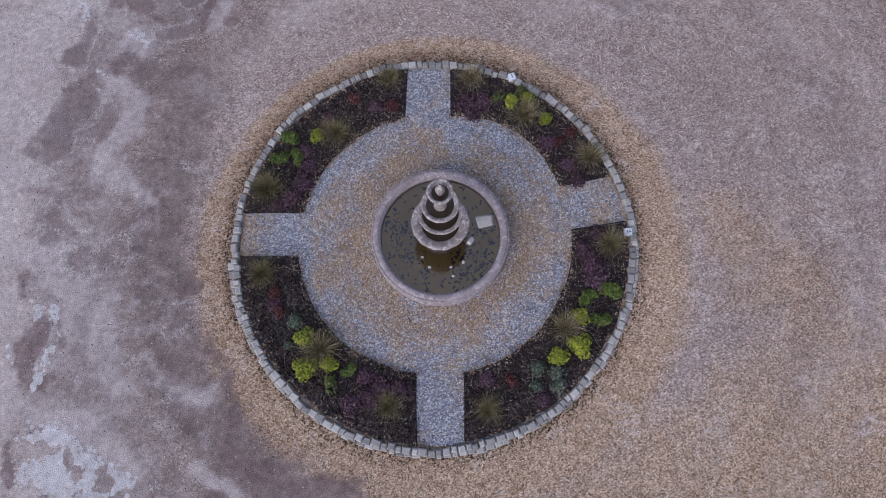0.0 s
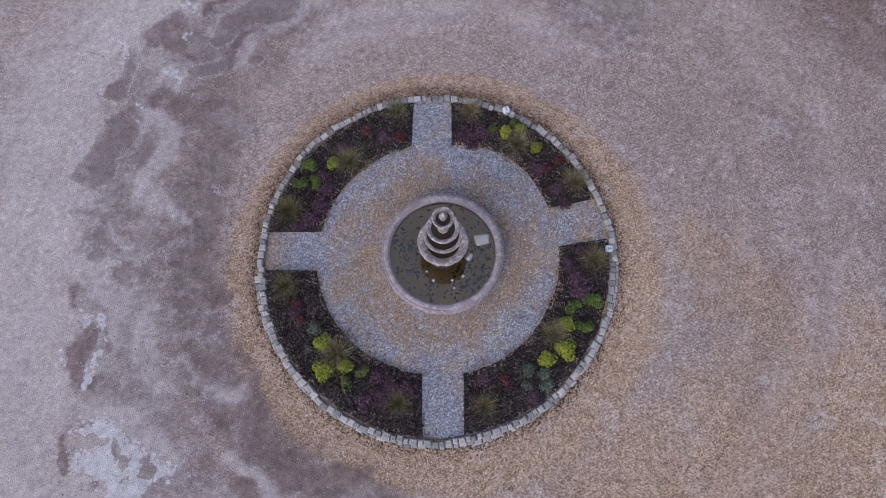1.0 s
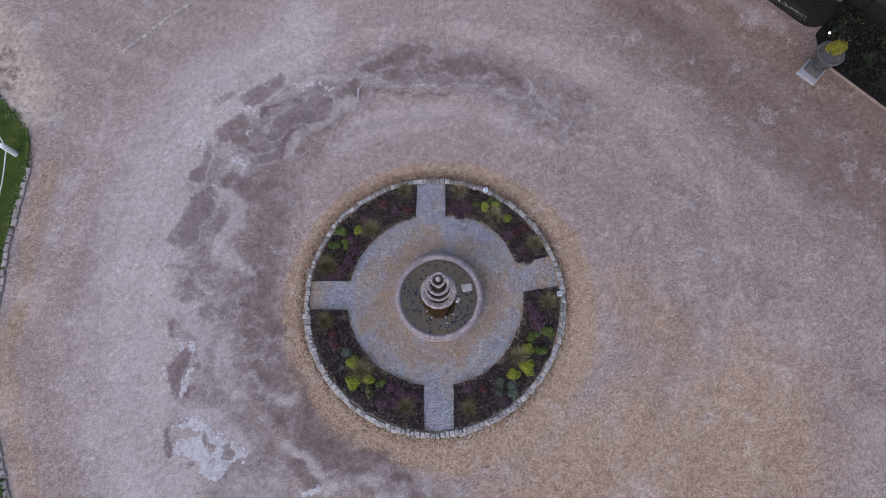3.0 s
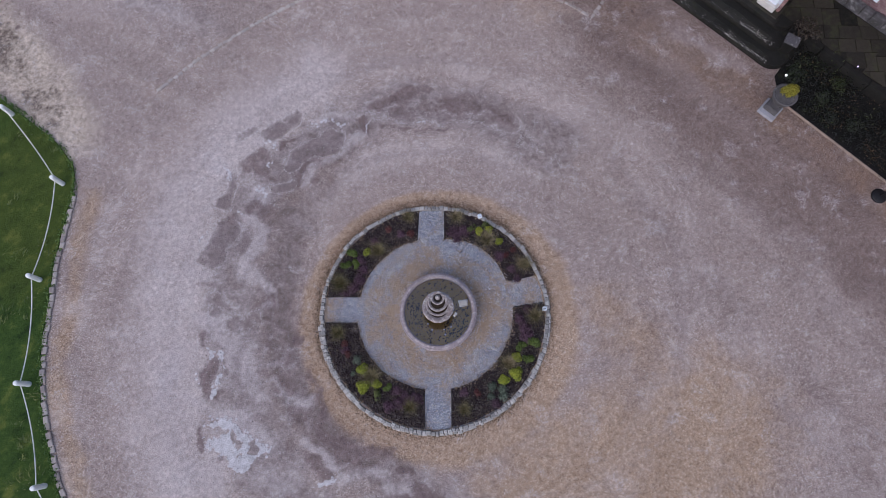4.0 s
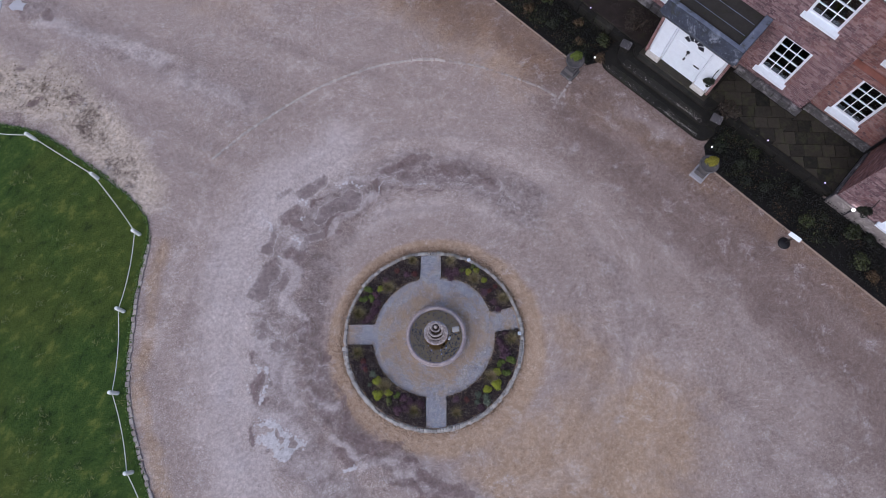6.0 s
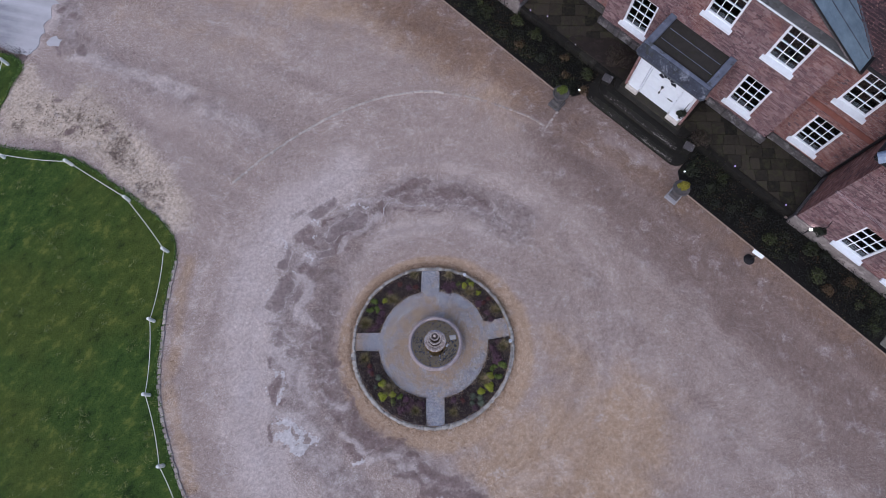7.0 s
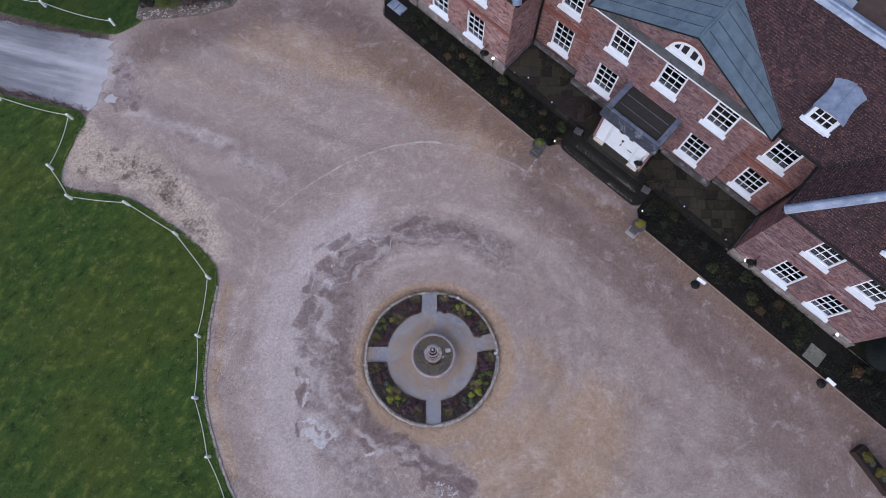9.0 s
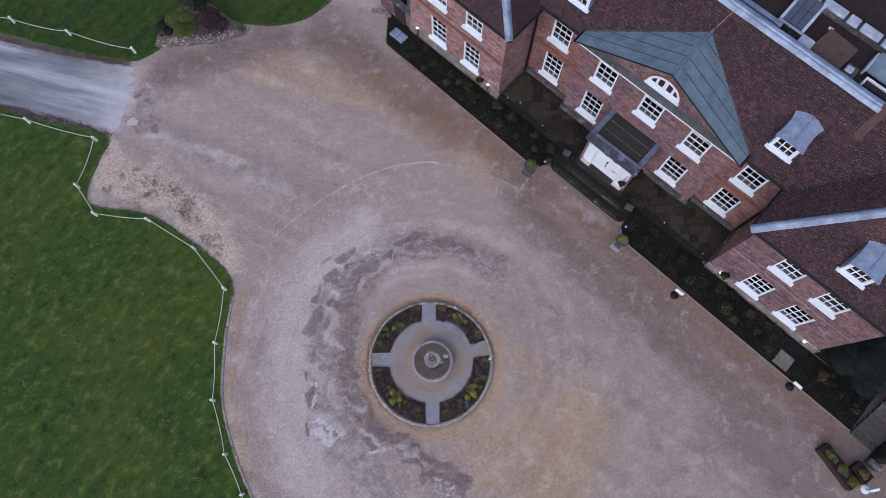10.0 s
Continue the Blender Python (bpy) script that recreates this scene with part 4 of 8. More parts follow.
sheet("lawn_north", north + [(-4, 120), (-160, 120), (-160, 56)], 0.035, LUSH, "mown green lawn beside the drive", "lawn")
drive = [(-60, 26.9), (-60, 23.6), (-23.63, 14.37), (-20.39, 13.51), (-17.32, 12.46), (-16.84, 12.8), (-16.79, 13.34), (-16.67, 13.61), (-16.75, 13.96), (-16.45, 14.33), (-16.58, 14.86), (-16.32, 15.03), (-16.74, 15.35), (-16.35, 15.73), (-16.67, 16.09), (-16.34, 16.48), (-18.39, 16.86), (-21.0, 17.36), (-24.34, 18.3)]
rd0 = random.Random(19)
ragged = []
for p, q in zip(drive, drive[1:] + drive[:1]):
    n = max(1, int(math.dist(p, q) / 0.12)) if p[0] > -25 and q[0] > -25 else 1
    for k in range(n):
        j = 0.0 if p[0] < -25 else 0.05
        x, y = p[0] + (q[0] - p[0]) * k / n, p[1] + (q[1] - p[1]) * k / n
        ragged.append((x + j * 2.4 * noise.noise((x * 1.7, y * 1.7, 4)) + rd0.uniform(-j, j), y + j * 2.4 * noise.noise((x * 1.7, y * 1.7, 9)) + rd0.uniform(-j, j)))
sheet("drive", ragged, 0.006, ASPHALT, "worn grey tarmac drive with pale wheel streaks", "drive")
crumbled = [(-16.18 + 0.3 * math.cos(a) + 0.05 * math.sin(5 * a), 13.13 + 0.24 * math.sin(a) + 0.05 * math.cos(4 * a)) for a in [2 * math.pi * k / 22 for k in range(22)]]
sheet("drive_patch", crumbled, 0.006, ASPHALT, "broken piece of pale tarmac at the drive's end", "drive")


def sett_mesh(name, w, d, h, seed, material):
    r = random.Random(seed)
    bm = boxed(-w / 2, w / 2, -d / 2, d / 2, 0, h)
    for v in bm.verts:
        v.co += Vector((r.uniform(-1, 1) * 0.008, r.uniform(-1, 1) * 0.008, r.uniform(-1, 1) * 0.006 * (v.co.z > h / 2)))
    bmesh.ops.bevel(bm, geom=[e for e in bm.edges if all(v.co.z > h / 2 for v in e.verts)], offset=0.016, segments=1, affect="EDGES")
    return to_mesh(name, bm, material)


# ---- the round bed ----
CX, CY = 0.0, -0.02


def build_roundel():
    # floor of chippings
    verts, faces, tan = [(CX, CY, 0.008)], [], [1.0]
    rn = 44
    seg = 120
    for i in range(1, rn + 1):
        r = 2.9 * i / rn
        for k in range(seg):
            a = 2 * math.pi * k / seg
            x, y = r * math.cos(a), r * math.sin(a)
            verts.append((CX + x, CY + y, 0.008 + 0.006 * noise.noise((x * 3, y * 3, 0))))
            t = min(1.0, max(0.38, 1.0 - (r - 1.4) / 0.4))
            if x > 0.5 and abs(y - 0.3) < 1.1 and r < 2.05:
                t = max(t, 0.8)
            if r > 1.9:
                t -= 0.55 if x < 1.9 else 0.1
            if r > 2.3 and (x < -2 or (x > 2 and y < 0.62)):
                t = max(t, min(1.0, (r - 2.3) / 0.2) * 0.9)
            t = max(-0.2, min(1.0, t + 0.16 + 1.0 * noise.noise((x * 1.5 + 5, y * 1.5, 0)) + 0.4 * noise.noise((x * 4.5, y * 4.5, 3))))
            tan.append(t)
    for k in range(seg):
        faces.append((0, 1 + k, 1 + (k + 1) % seg))
    for i in range(rn - 1):
        for k in range(seg):
            a, b = 1 + i * seg + k, 1 + i * seg + (k + 1) % seg
            faces.append((a, a + seg, b + seg, b))
    me = raw_mesh("roundel_floor", verts, faces, SLATE, True)
    at = me.attributes.new("tan", "FLOAT", "POINT")
    at.data.foreach_set("value", tan)
    tagged(new("roundel_floor", me), "blue-grey slate chippings mixed with tan gravel", "gravel path", kind="structure")

    beds = [((-0.41, 2.84), (-2.82, 0.48), (-1.97, 0.47), (-0.45, 2.03)), ((-2.86, -0.2), (-0.25, -2.84), (-0.26, -1.93), (-2.02, -0.22)),
            ((0.43, -2.82), (2.86, 0.3), (2.08, 0.18), (0.43, -1.93)), ((2.68, 1.02), (0.28, 2.85), (0.28, 2.06), (1.93, 0.87))]
    made = []
    for a, b, c, d in beds:
        def arc(p, q, sense, bulge=0.0):
            a0, a1 = math.atan2(p[1], p[0]), math.atan2(q[1], q[0])
            if sense > 0 and a1 < a0:
                a1 += 2 * math.pi
            if sense < 0 and a1 > a0:
                a1 -= 2 * math.pi
            r0, r1 = math.hypot(*p), math.hypot(*q)
            radii = [r0 + (r1 - r0) * k / 24 + bulge * math.sin(math.pi * k / 24) for k in range(25)]
            return [(radii[k] * math.cos(a0 + (a1 - a0) * k / 24), radii[k] * math.sin(a0 + (a1 - a0) * k / 24)) for k in range(25)]
        a, b = [(q[0] * 2.9 / math.hypot(*q), q[1] * 2.9 / math.hypot(*q)) for q in (a, b)]
        inner = arc(c, d, -1, 0.1 if c[0] > 0 and d[1] > 0 else 0.0)
        poly = arc(a, b, 1) + inner
        rr = random.Random(int(a[0] * 100))
        poly = [(x + rr.uniform(-0.024, 0.024), y + rr.uniform(-0.024, 0.024)) for x, y in poly]
        bed = thing("flower_bed", Matrix(), "dark soil flower bed between path and stone kerb", "flower bed", "beds of the roundel", "structure", to_mesh("flower_bed", prism(poly, -0.05, 0.045, 0.02), SOIL))
        # thin dark edging along the paths
        line = [b, c] + inner[1:] + [a]
        bm = bmesh.new()
        for p, q in zip(line, line[1:]):
            if math.dist(p, q) > 1e-3:
                merge(bm, tube([(*p, 0.026), (*q, 0.026)], 0.009, 6))
        part("edging", bm, BLACK, bed, "thin black metal edging")
        made.append((poly, bed))
    return made


BEDS = build_roundel()

kerb = thing("stone_kerb", Matrix(), "ring kerb of weathered grey granite setts", "kerb", kind="structure")
sett_kinds = [sett_mesh("sett", w, 0.094, 0.1, 11 + i, SETT) for i, w in enumerate((0.085, 0.1, 0.115, 0.135))]
rk = random.Random(5)
angle = 0.0
while angle < 2 * math.pi - 0.02:
    k = rk.choice((0, 0, 1, 1, 2, 3))
    w = (0.085, 0.1, 0.115, 0.135)[k] + 0.011
    a = angle + w / 2 / 2.95
    angle += w / 2.95
    if rk.random() < 0.008:
        continue
    ob = part("sett", sett_kinds[k], None, kerb)
    rr = 2.962 + 0.018 * math.sin(3 * a + 1) + 0.008 * math.sin(11 * a) + rk.uniform(-0.015, 0.016)
    ob.matrix_basis = pose(CX + rr * math.cos(a), CY + rr * math.sin(a), rk.uniform(-0.032, 0.016), rk.uniform(-7, 7), rk.uniform(-7, 7), math.degrees(a) + 90 + rk.uniform(-6, 6))
# a lower course shows outside it on the southern half
angle = radians(185)
while angle < radians(372):
    k = rk.choice((0, 1, 1, 2, 3))
    w = (0.085, 0.1, 0.115, 0.135)[k] + 0.011
    a = angle + w / 2 / 3.0
    angle += w / 3.0
    if rk.random() < 0.06:
        continue
    ob = part("sett", sett_kinds[k], None, kerb)
    rr = 3.012 + rk.uniform(-0.012, 0.014) - 0.02 * abs(math.sin(2 * a))
    ob.matrix_basis = pose(CX + rr * math.cos(a), CY + rr * math.sin(a), rk.uniform(-0.068, -0.05), rk.uniform(-4, 4), rk.uniform(-4, 4), math.degrees(a) + 90 + rk.uniform(-5, 5))


def sett_line(name, points, label, step, width, material, lift, jitter=0.02, sink=0.012):
    line = smooth_line(points, step)
    root = thing(name, Matrix(), label, "kerb", kind="structure")
    kinds = [sett_mesh("sett", step * f, width, 0.09, 31 + i, material) for i, f in enumerate((0.98, 1.04, 1.1))]
    r = random.Random(len(line))
    for p, q in zip(line, line[1:]):
        d = q - p
        ob = part("sett", r.choice(kinds), None, root)
        ob.matrix_basis = pose(p.x + r.uniform(-jitter, jitter), p.y + r.uniform(-jitter, jitter), lift + r.uniform(-sink, 0.008), r.uniform(-3, 3), r.uniform(-3, 3), math.degrees(math.atan2(d.y, d.x)) + r.uniform(-9, 9))
    return root


sett_line("lawn_kerb", [(-9.95, 3.3), (-10.12, 1.6), (-10.14, 0.0), (-10.08, -1.5), (-9.72, -2.9), (-8.97, -4.8), (-8.3, -6.1), (-7.6, -7.4)], "curved row of pale setts edging the lawn", 0.17, 0.13, SETT_DULL, -0.045)
sett_line("sett_arc", [(-7.95, 6.62), (-7.0, 7.5), (-5.95, 8.32), (-4.8, 9.1), (-3.62, 9.75), (-2.0, 10.35), (-0.34, 10.6), (0.6, 10.52)], "curved row of worn setts set flush in gravel", 0.125, 0.09, SETT_PALE, -0.06, 0.012, 0.03)
sett_line("sett_arc", [(0.72, 10.5), (1.4, 10.38), (2.1, 10.18), (3.89, 9.48), (4.72, 8.95)], "end of a curved row of setts sunk in gravel", 0.125, 0.09, SETT_DULL, -0.072, 0.014, 0.03)
sett_line("sett_link", [(4.78, 8.98), (5.3, 9.7)], "short row of worn setts leading to an urn", 0.13, 0.1, SETT_DULL, -0.07, 0.014, 0.03)


# ---- fountain ----
BROWNWATER = mat_simple("brown_water", srgb(52, 44, 36), 0.2, 0, 0.35, 9, 40, 0.05)
SILT = mat_leaf("sunken_leaf", [(0.0, srgb(10, 10, 14)), (0.5, srgb(22, 22, 26)), (1.0, srgb(50, 48, 46))])
def build_fountain():
    f = thing("fountain", pose(0.105, 0.04, 0), "tiered cast-stone fountain with scalloped bowls in a round pool", "fountain")
    outer = [(0.80, -0.05), (1.0, -0.05), (1.01, 0.10), (0.985, 0.13), (0.985, 0.27), (1.0, 0.30), (1.0, 0.33), (0.99, 0.338), (0.982, 0.33), (0.974, 0.33), (0.968, 0.358), (0.955, 0.365), (0.905, 0.365), (0.898, 0.358), (0.892, 0.34), (0.882, 0.338), (0.876, 0.33), (0.872, 0.06), (0.80, 0.05)]
    part("basin_wall", lathe(outer, 96), RIM, f, "low round basin wall with a moulded grey rim", True)
    part("basin_floor", lathe([(0.0, 0.185), (0.865, 0.19), (0.865, 0.03), (0.0, 0.02)][::-1], 64), POND, f, "silty basin floor")
    part("water", disc(0.874, 0.23, 96), WATER, f, "still murky water", True)
    part("pedestal", lathe([(0.30, 0.04), (0.30, 0.16), (0.25, 0.2), (0.2, 0.25), (0.13, 0.34), (0.11, 0.5), (0.12, 0.64), (0.17, 0.74), (0.2, 0.8)], 40), CAST, f, "turned stone pedestal", True)
    bowl = [(0.13, 0.72), (0.22, 0.76), (0.32, 0.84), (0.385, 0.93), (0.395, 0.96), (0.375, 0.975), (0.34, 0.965), (0.27, 0.93), (0.25, 0.88), (0.18, 0.87), (0.1, 0.87)]
    part("lower_bowl", lathe(bowl, 96, 14, 0.032), CAST, f, "scalloped lower bowl", True)
    part("bowl_water", disc(0.26, 0.902, 48), BROWNWATER, f, "dark brown water", True)
    part("stem", lathe([(0.15, 0.86), (0.13, 0.93), (0.1, 1.0), (0.11, 1.15), (0.16, 1.26)], 32), CAST, f, "", True)
    mid = [(0.11, 1.200), (0.19, 1.240), (0.27, 1.320), (0.295, 1.370), (0.295, 1.400), (0.28, 1.410), (0.25, 1.390), (0.2, 1.350), (0.1, 1.330)]
    part("middle_bowl", lathe(mid, 72), CAST, f, "plain middle bowl", True)
    part("bowl_water", disc(0.245, 1.382, 48), BROWNWATER, f, "dark brown water", True)
    part("stem", lathe([(0.13, 1.320), (0.1, 1.380), (0.085, 1.530), (0.12, 1.610)], 32), CAST, f, "", True)
    up = [(0.09, 1.570), (0.15, 1.600), (0.215, 1.670), (0.24, 1.730), (0.235, 1.755), (0.215, 1.755), (0.185, 1.720), (0.15, 1.680), (0.08, 1.660)]
    part("upper_bowl", lathe(up, 64), CAST, f, "upper bowl holding brown water", True)
    part("bowl_water", disc(0.172, 1.710, 40), BROWNWATER, f, "", True)
    part("stem", lathe([(0.1, 1.660), (0.075, 1.730), (0.06, 1.830), (0.062, 1.980), (0.09, 2.060)], 32), CAST, f, "", True)
    top = [(0.06, 2.030), (0.1, 2.060), (0.145, 2.150), (0.158, 2.220), (0.15, 2.245), (0.135, 2.245), (0.115, 2.210), (0.09, 2.160), (0.05, 2.140)]
    part("top_bowl", lathe(top, 56), CAST, f, "small top bowl", True)
    part("top_water", disc(0.102, 2.182, 32), BROWNWATER, f, "", True)
    part("finial", lathe([(0.045, 2.130), (0.04, 2.210), (0.055, 2.260), (0.06, 2.300), (0.045, 2.350), (0.02, 2.400), (0.0, 2.440)], 24), CAST, f, "pointed bud finial", True)
    st = boxed(-0.12, 0.12, -0.085, 0.085, 0.05, 0.27, bevel=0.02)
    for v in st.verts:
        v.co += Vector((noise.noise(v.co * 9), noise.noise(v.co * 9 + Vector((5, 0, 0))), 0)) * 0.03
    s = thing("loose_stone", pose(0.775, 0.27, 0.0, 3, -5, 8), "broken pale stone block standing in the pool", "stone", data=to_mesh("loose_stone", st, PALEST))
    s2 = thing("loose_stone", pose(0.47, -0.07, 0.03, 12, 20, 55), "small broken stone piece lying in the pool", "stone", data=to_mesh("loose_stone", boxed(-0.06, 0.06, -0.035, 0.035, 0.1, 0.24, bevel=0.012), PALEST))
    r = random.Random(3)
    for x, y in ((-0.27, -0.32), (-0.16, -0.47), (0.33, -0.4), (0.15, -0.47), (0.18, -0.6)):
        b = bmesh.new()
        bmesh.ops.create_icosphere(b, subdivisions=1, radius=0.028)
        for v in b.verts:
            v.co = Vector((v.co.x * r.uniform(0.8, 1.2), v.co.y * r.uniform(0.7, 1.1), v.co.z * 0.5))
        thing("pebble", pose(0.105 + x, 0.04 + y, 0.234), "pale pebble at the water surface", "pebble", "pebbles in the pool", data=to_mesh("pebble", b, PALEST))
    # dark leaves and weed on the basin floor
    verts, faces = [], []
    for i in range(420):
        a, rr = r.uniform(0, 6.283), 0.84 * math.sqrt(r.uniform(0.12, 1))
        if r.random() < 0.5:
            a = r.choice((-0.6, -0.9, 0.1, 2.9, 3.6)) + r.gauss(0, 0.2)
        c = Vector((0.105 + rr * math.cos(a), 0.04 + rr * math.sin(a), 0.194))
        w, l, t = r.uniform(0.006, 0.024), r.uniform(0.012, 0.05), r.uniform(0, 6.283)
        d, s_ = Vector((math.cos(t), math.sin(t), 0)), Vector((-math.sin(t), math.cos(t), 0))
        k = len(verts)
        verts += [c - d * l, c + s_ * w + Vector((0, 0, 0.012)), c + d * l, c - s_ * w + Vector((0, 0, 0.006))]
        faces += [(k, k + 1, k + 2), (k, k + 2, k + 3)]
    tagged(new("sunken_leaves", raw_mesh("sunken_leaves", verts, faces, SILT)), "dark rotting leaves sunk in the pool", "leaves", kind="stuff")


build_fountain()


# ---- plants ----
def tuft_mesh(name, blades, radius, height, seed, material, width=0.007):
    r = random.Random(seed)
    verts, faces = [], []
    for i in range(blades):
        a = r.uniform(0, 2 * math.pi)
        lean = abs(r.gauss(0.55, 0.32))
        l = height * r.uniform(0.6, 1.15)
        root = Vector((r.gauss(0, 0.035), r.gauss(0, 0.035), 0))
        d = Vector((math.cos(a), math.sin(a), 0))
        s = Vector((-d.y, d.x, 0)) * width * r.uniform(0.6, 1.3)
        k = len(verts)
        for j in range(4):
            t = j / 3
            p = root + d * radius * lean * 1.25 * t ** 1.35 + Vector((0, 0, l * (t - 0.42 * lean * t * t)))
            w = s * (1 - t * 0.85)
            verts += [p - w, p + w]
        for j in range(3):
            b = k + 2 * j
            faces.append((b, b + 1, b + 3, b + 2))
    return raw_mesh(name, verts, faces, material)


def clump_mesh(name, leaves, radius, height, size, seed, material, lumps=5, open_=0.0):
    """A low leafy clump: many small bent leaves over a lumpy dome."""
    r = random.Random(seed)
    heads = [(0.0, 0.0, 0.5 * radius, 0.8 * height)] + [(r.uniform(-0.5, 0.5) * radius, r.uniform(-0.5, 0.5) * radius, r.uniform(0.4, 0.62) * radius, r.uniform(0.6, 1.0) * height) for _ in range(lumps)]
    verts, faces = [], []
    for i in range(leaves):
        hx, hy, hr, hh = r.choice(heads)
        a, e = r.uniform(0, 2 * math.pi), math.asin(r.uniform(0.02, 1.0))
        n = Vector((math.cos(a) * math.cos(e), math.sin(a) * math.cos(e), math.sin(e)))
        q = r.uniform(0.68, 1.04)
        c = Vector((hx + n.x * hr * q, hy + n.y * hr * q, 0.03 + n.z * hh * q))
        n = (n + Vector((r.uniform(-0.6, 0.6), r.uniform(-0.6, 0.6), r.uniform(0.0, 0.9)))).normalized()
        d = n.cross(Vector((r.uniform(-1, 1), r.uniform(-1, 1), r.uniform(-1, 1)))).normalized()
        s = n.cross(d) * size * r.uniform(0.28, 0.5)
        d = d * size * r.uniform(0.6, 1.1)
        k = len(verts)
        verts += [c - d, c + s + n * size * 0.15, c + d, c - s + n * size * 0.15]
        faces += [(k, k + 1, k + 2), (k, k + 2, k + 3)]
    return raw_mesh(name, verts, faces, material)


TUFTS = [tuft_mesh("grass_tuft", 640, 0.25, 0.32, 40 + i, GRASS, 0.003) for i in range(3)]
rp = random.Random(12)
for i, (x, y, s) in enumerate([(-0.69, 2.66, 0.85), (0.61, 2.66, 0.9), (2.39, 1.32, 1.0), (2.63, -0.06, 1.0), (0.75, -2.43, 0.85), (-0.62, -2.37, 0.85), (-2.5, -0.48, 0.95), (-2.5, 0.83, 1.1),
                               (-1.5, 1.72, 1.05), (1.42, 2.02, 1.1), (1.9, -1.29, 1.05), (-1.62, -1.58, 1.15)]):
    thing("ornamental_grass", pose(x, y, 0.04, 0, 0, rp.uniform(0, 360)) @ Matrix.Scale(s, 4), "arching tuft of dry green ornamental grass", "grass tuft", "grass tufts in the beds", data=TUFTS[i % 3])
CLUMP = {"lime": [clump_mesh("lime_clump", 680, 0.185, 0.22, 0.03, 60 + i, LIME, 6) for i in range(2)],
         "green": [clump_mesh("green_clump", 500, 0.16, 0.16, 0.028, 70 + i, FRESH, 8) for i in range(2)],
         "olive": [clump_mesh("olive_clump", 240, 0.15, 0.15, 0.034, 80 + i, OLIVE, 5) for i in range(2)],
         "grey": [clump_mesh("grey_clump", 200, 0.14, 0.1, 0.03, 90 + i, GREYLEAF, 8) for i in range(2)],
         "purple": [clump_mesh("purple_clump", 420, 0.22, 0.08, 0.032, 100 + i, PURPLE, 9) for i in range(3)],
         "red": [clump_mesh("red_clump", 150, 0.15, 0.09, 0.028, 110 + i, REDTWIG, 8) for i in range(2)]}
SAY = {"lime": ("lime_perennial", "bright lime-green leafy perennial in dark soil", "plant"), "green": ("green_perennial", "low fresh-green leafy perennial in dark soil", "plant"),
       "olive": ("olive_perennial", "dull yellow-green leafy perennial in dark soil", "plant"), "grey": ("grey_perennial", "grey-green rosette perennial in dark soil", "plant"),
       "purple": ("purple_groundcover", "low purple-leaved ground cover plant", "plant"), "red": ("bare_perennial", "sparse reddish-brown winter perennial", "plant")}
def plants(kind, places):
    n, label, cat = SAY[kind]
    for x, y, s in places:
        thing(n, pose(x, y, 0.04, 0, 0, rp.uniform(0, 360)) @ Matrix.Scale(s, 4), label, cat, n.replace("_", " ") + " plants of the roundel", data=rp.choice(CLUMP[kind]))


plants("lime", [(-1.82, -1.44, 1.05), (-1.8, -1.84, 1.15), (-1.47, -1.79, 0.9), (-1.8, 1.68, 0.8), (1.5, 2.28, 0.75), (1.22, 2.24, 0.8), (1.76, 1.96, 0.75), (2.12, -1.15, 0.95), (2.09, -1.57, 1.15), (1.78, -1.71, 1.0)])
plants("olive", [(-1.48, -2.05, 0.95), (1.36, 2.42, 0.9), (1.02, 2.3, 0.9)])
plants("green", [(-2.2, 1.65, 0.9), (-2.35, 1.34, 0.95), (-2.1, 1.36, 0.85), (-1.2, -1.87, 0.75), (2.58, -0.77, 1.05), (2.24, -0.87, 0.95), (2.42, -1.17, 0.95)])
plants("grey", [(1.47, -1.87, 1.0), (1.77, -1.93, 1.1), (1.74, -2.12, 1.0), (1.42, -2.15, 0.9), (-2.0, -1.18, 1.0), (-2.1, -1.5, 0.7)])
plants("purple", [(0.75, -2.0, 0.7), (1.0, 2.3, 0.7), (-1.6, 2.0, 0.75), (-0.9, 2.2, 0.7), (-2.3, -0.9, 0.7), (2.2, 0.95, 0.7), (-0.75, -2.1, 0.9), (-0.5, -2.2, 1.0), (-0.85, -2.25, 1.0), (-0.5, -2.12, 0.7), (-2.0, 0.95, 1.0), (-2.15, 0.68, 0.95), (-1.9, 1.2, 0.8), (0.52, 2.25, 1.0), (0.8, 2.24, 0.95), (2.35, -0.35, 0.95), (2.4, -0.6, 1.05), (2.25, -0.15, 0.8), (1.75, 1.55, 0.8), (-1.15, -2.35, 0.9), (-0.98, -1.98, 0.8), (2.5, 0.1, 0.8), (-2.35, 0.6, 0.7), (-1.95, 1.45, 0.7), (1.55, -2.3, 0.7), (0.65, 2.05, 0.7), (2.05, 1.2, 0.7)])
plants("red", [(-0.6, 2.2, 1.0), (-2.3, -0.75, 0.9), (-2.25, -1.0, 0.9), (1.1, -2.05, 0.9), (-1.25, 2.3, 0.9), (1.95, 1.6, 0.9), (2.15, 1.75, 0.8)])


def inside(x, y, poly):
    hit = False
    for (ax, ay), (bx, by) in zip(poly, poly[1:] + poly[:1]):
        if (ay > y) != (by > y) and x < (bx - ax) * (y - ay) / (by - ay) + ax:
            hit = not hit
    return hit


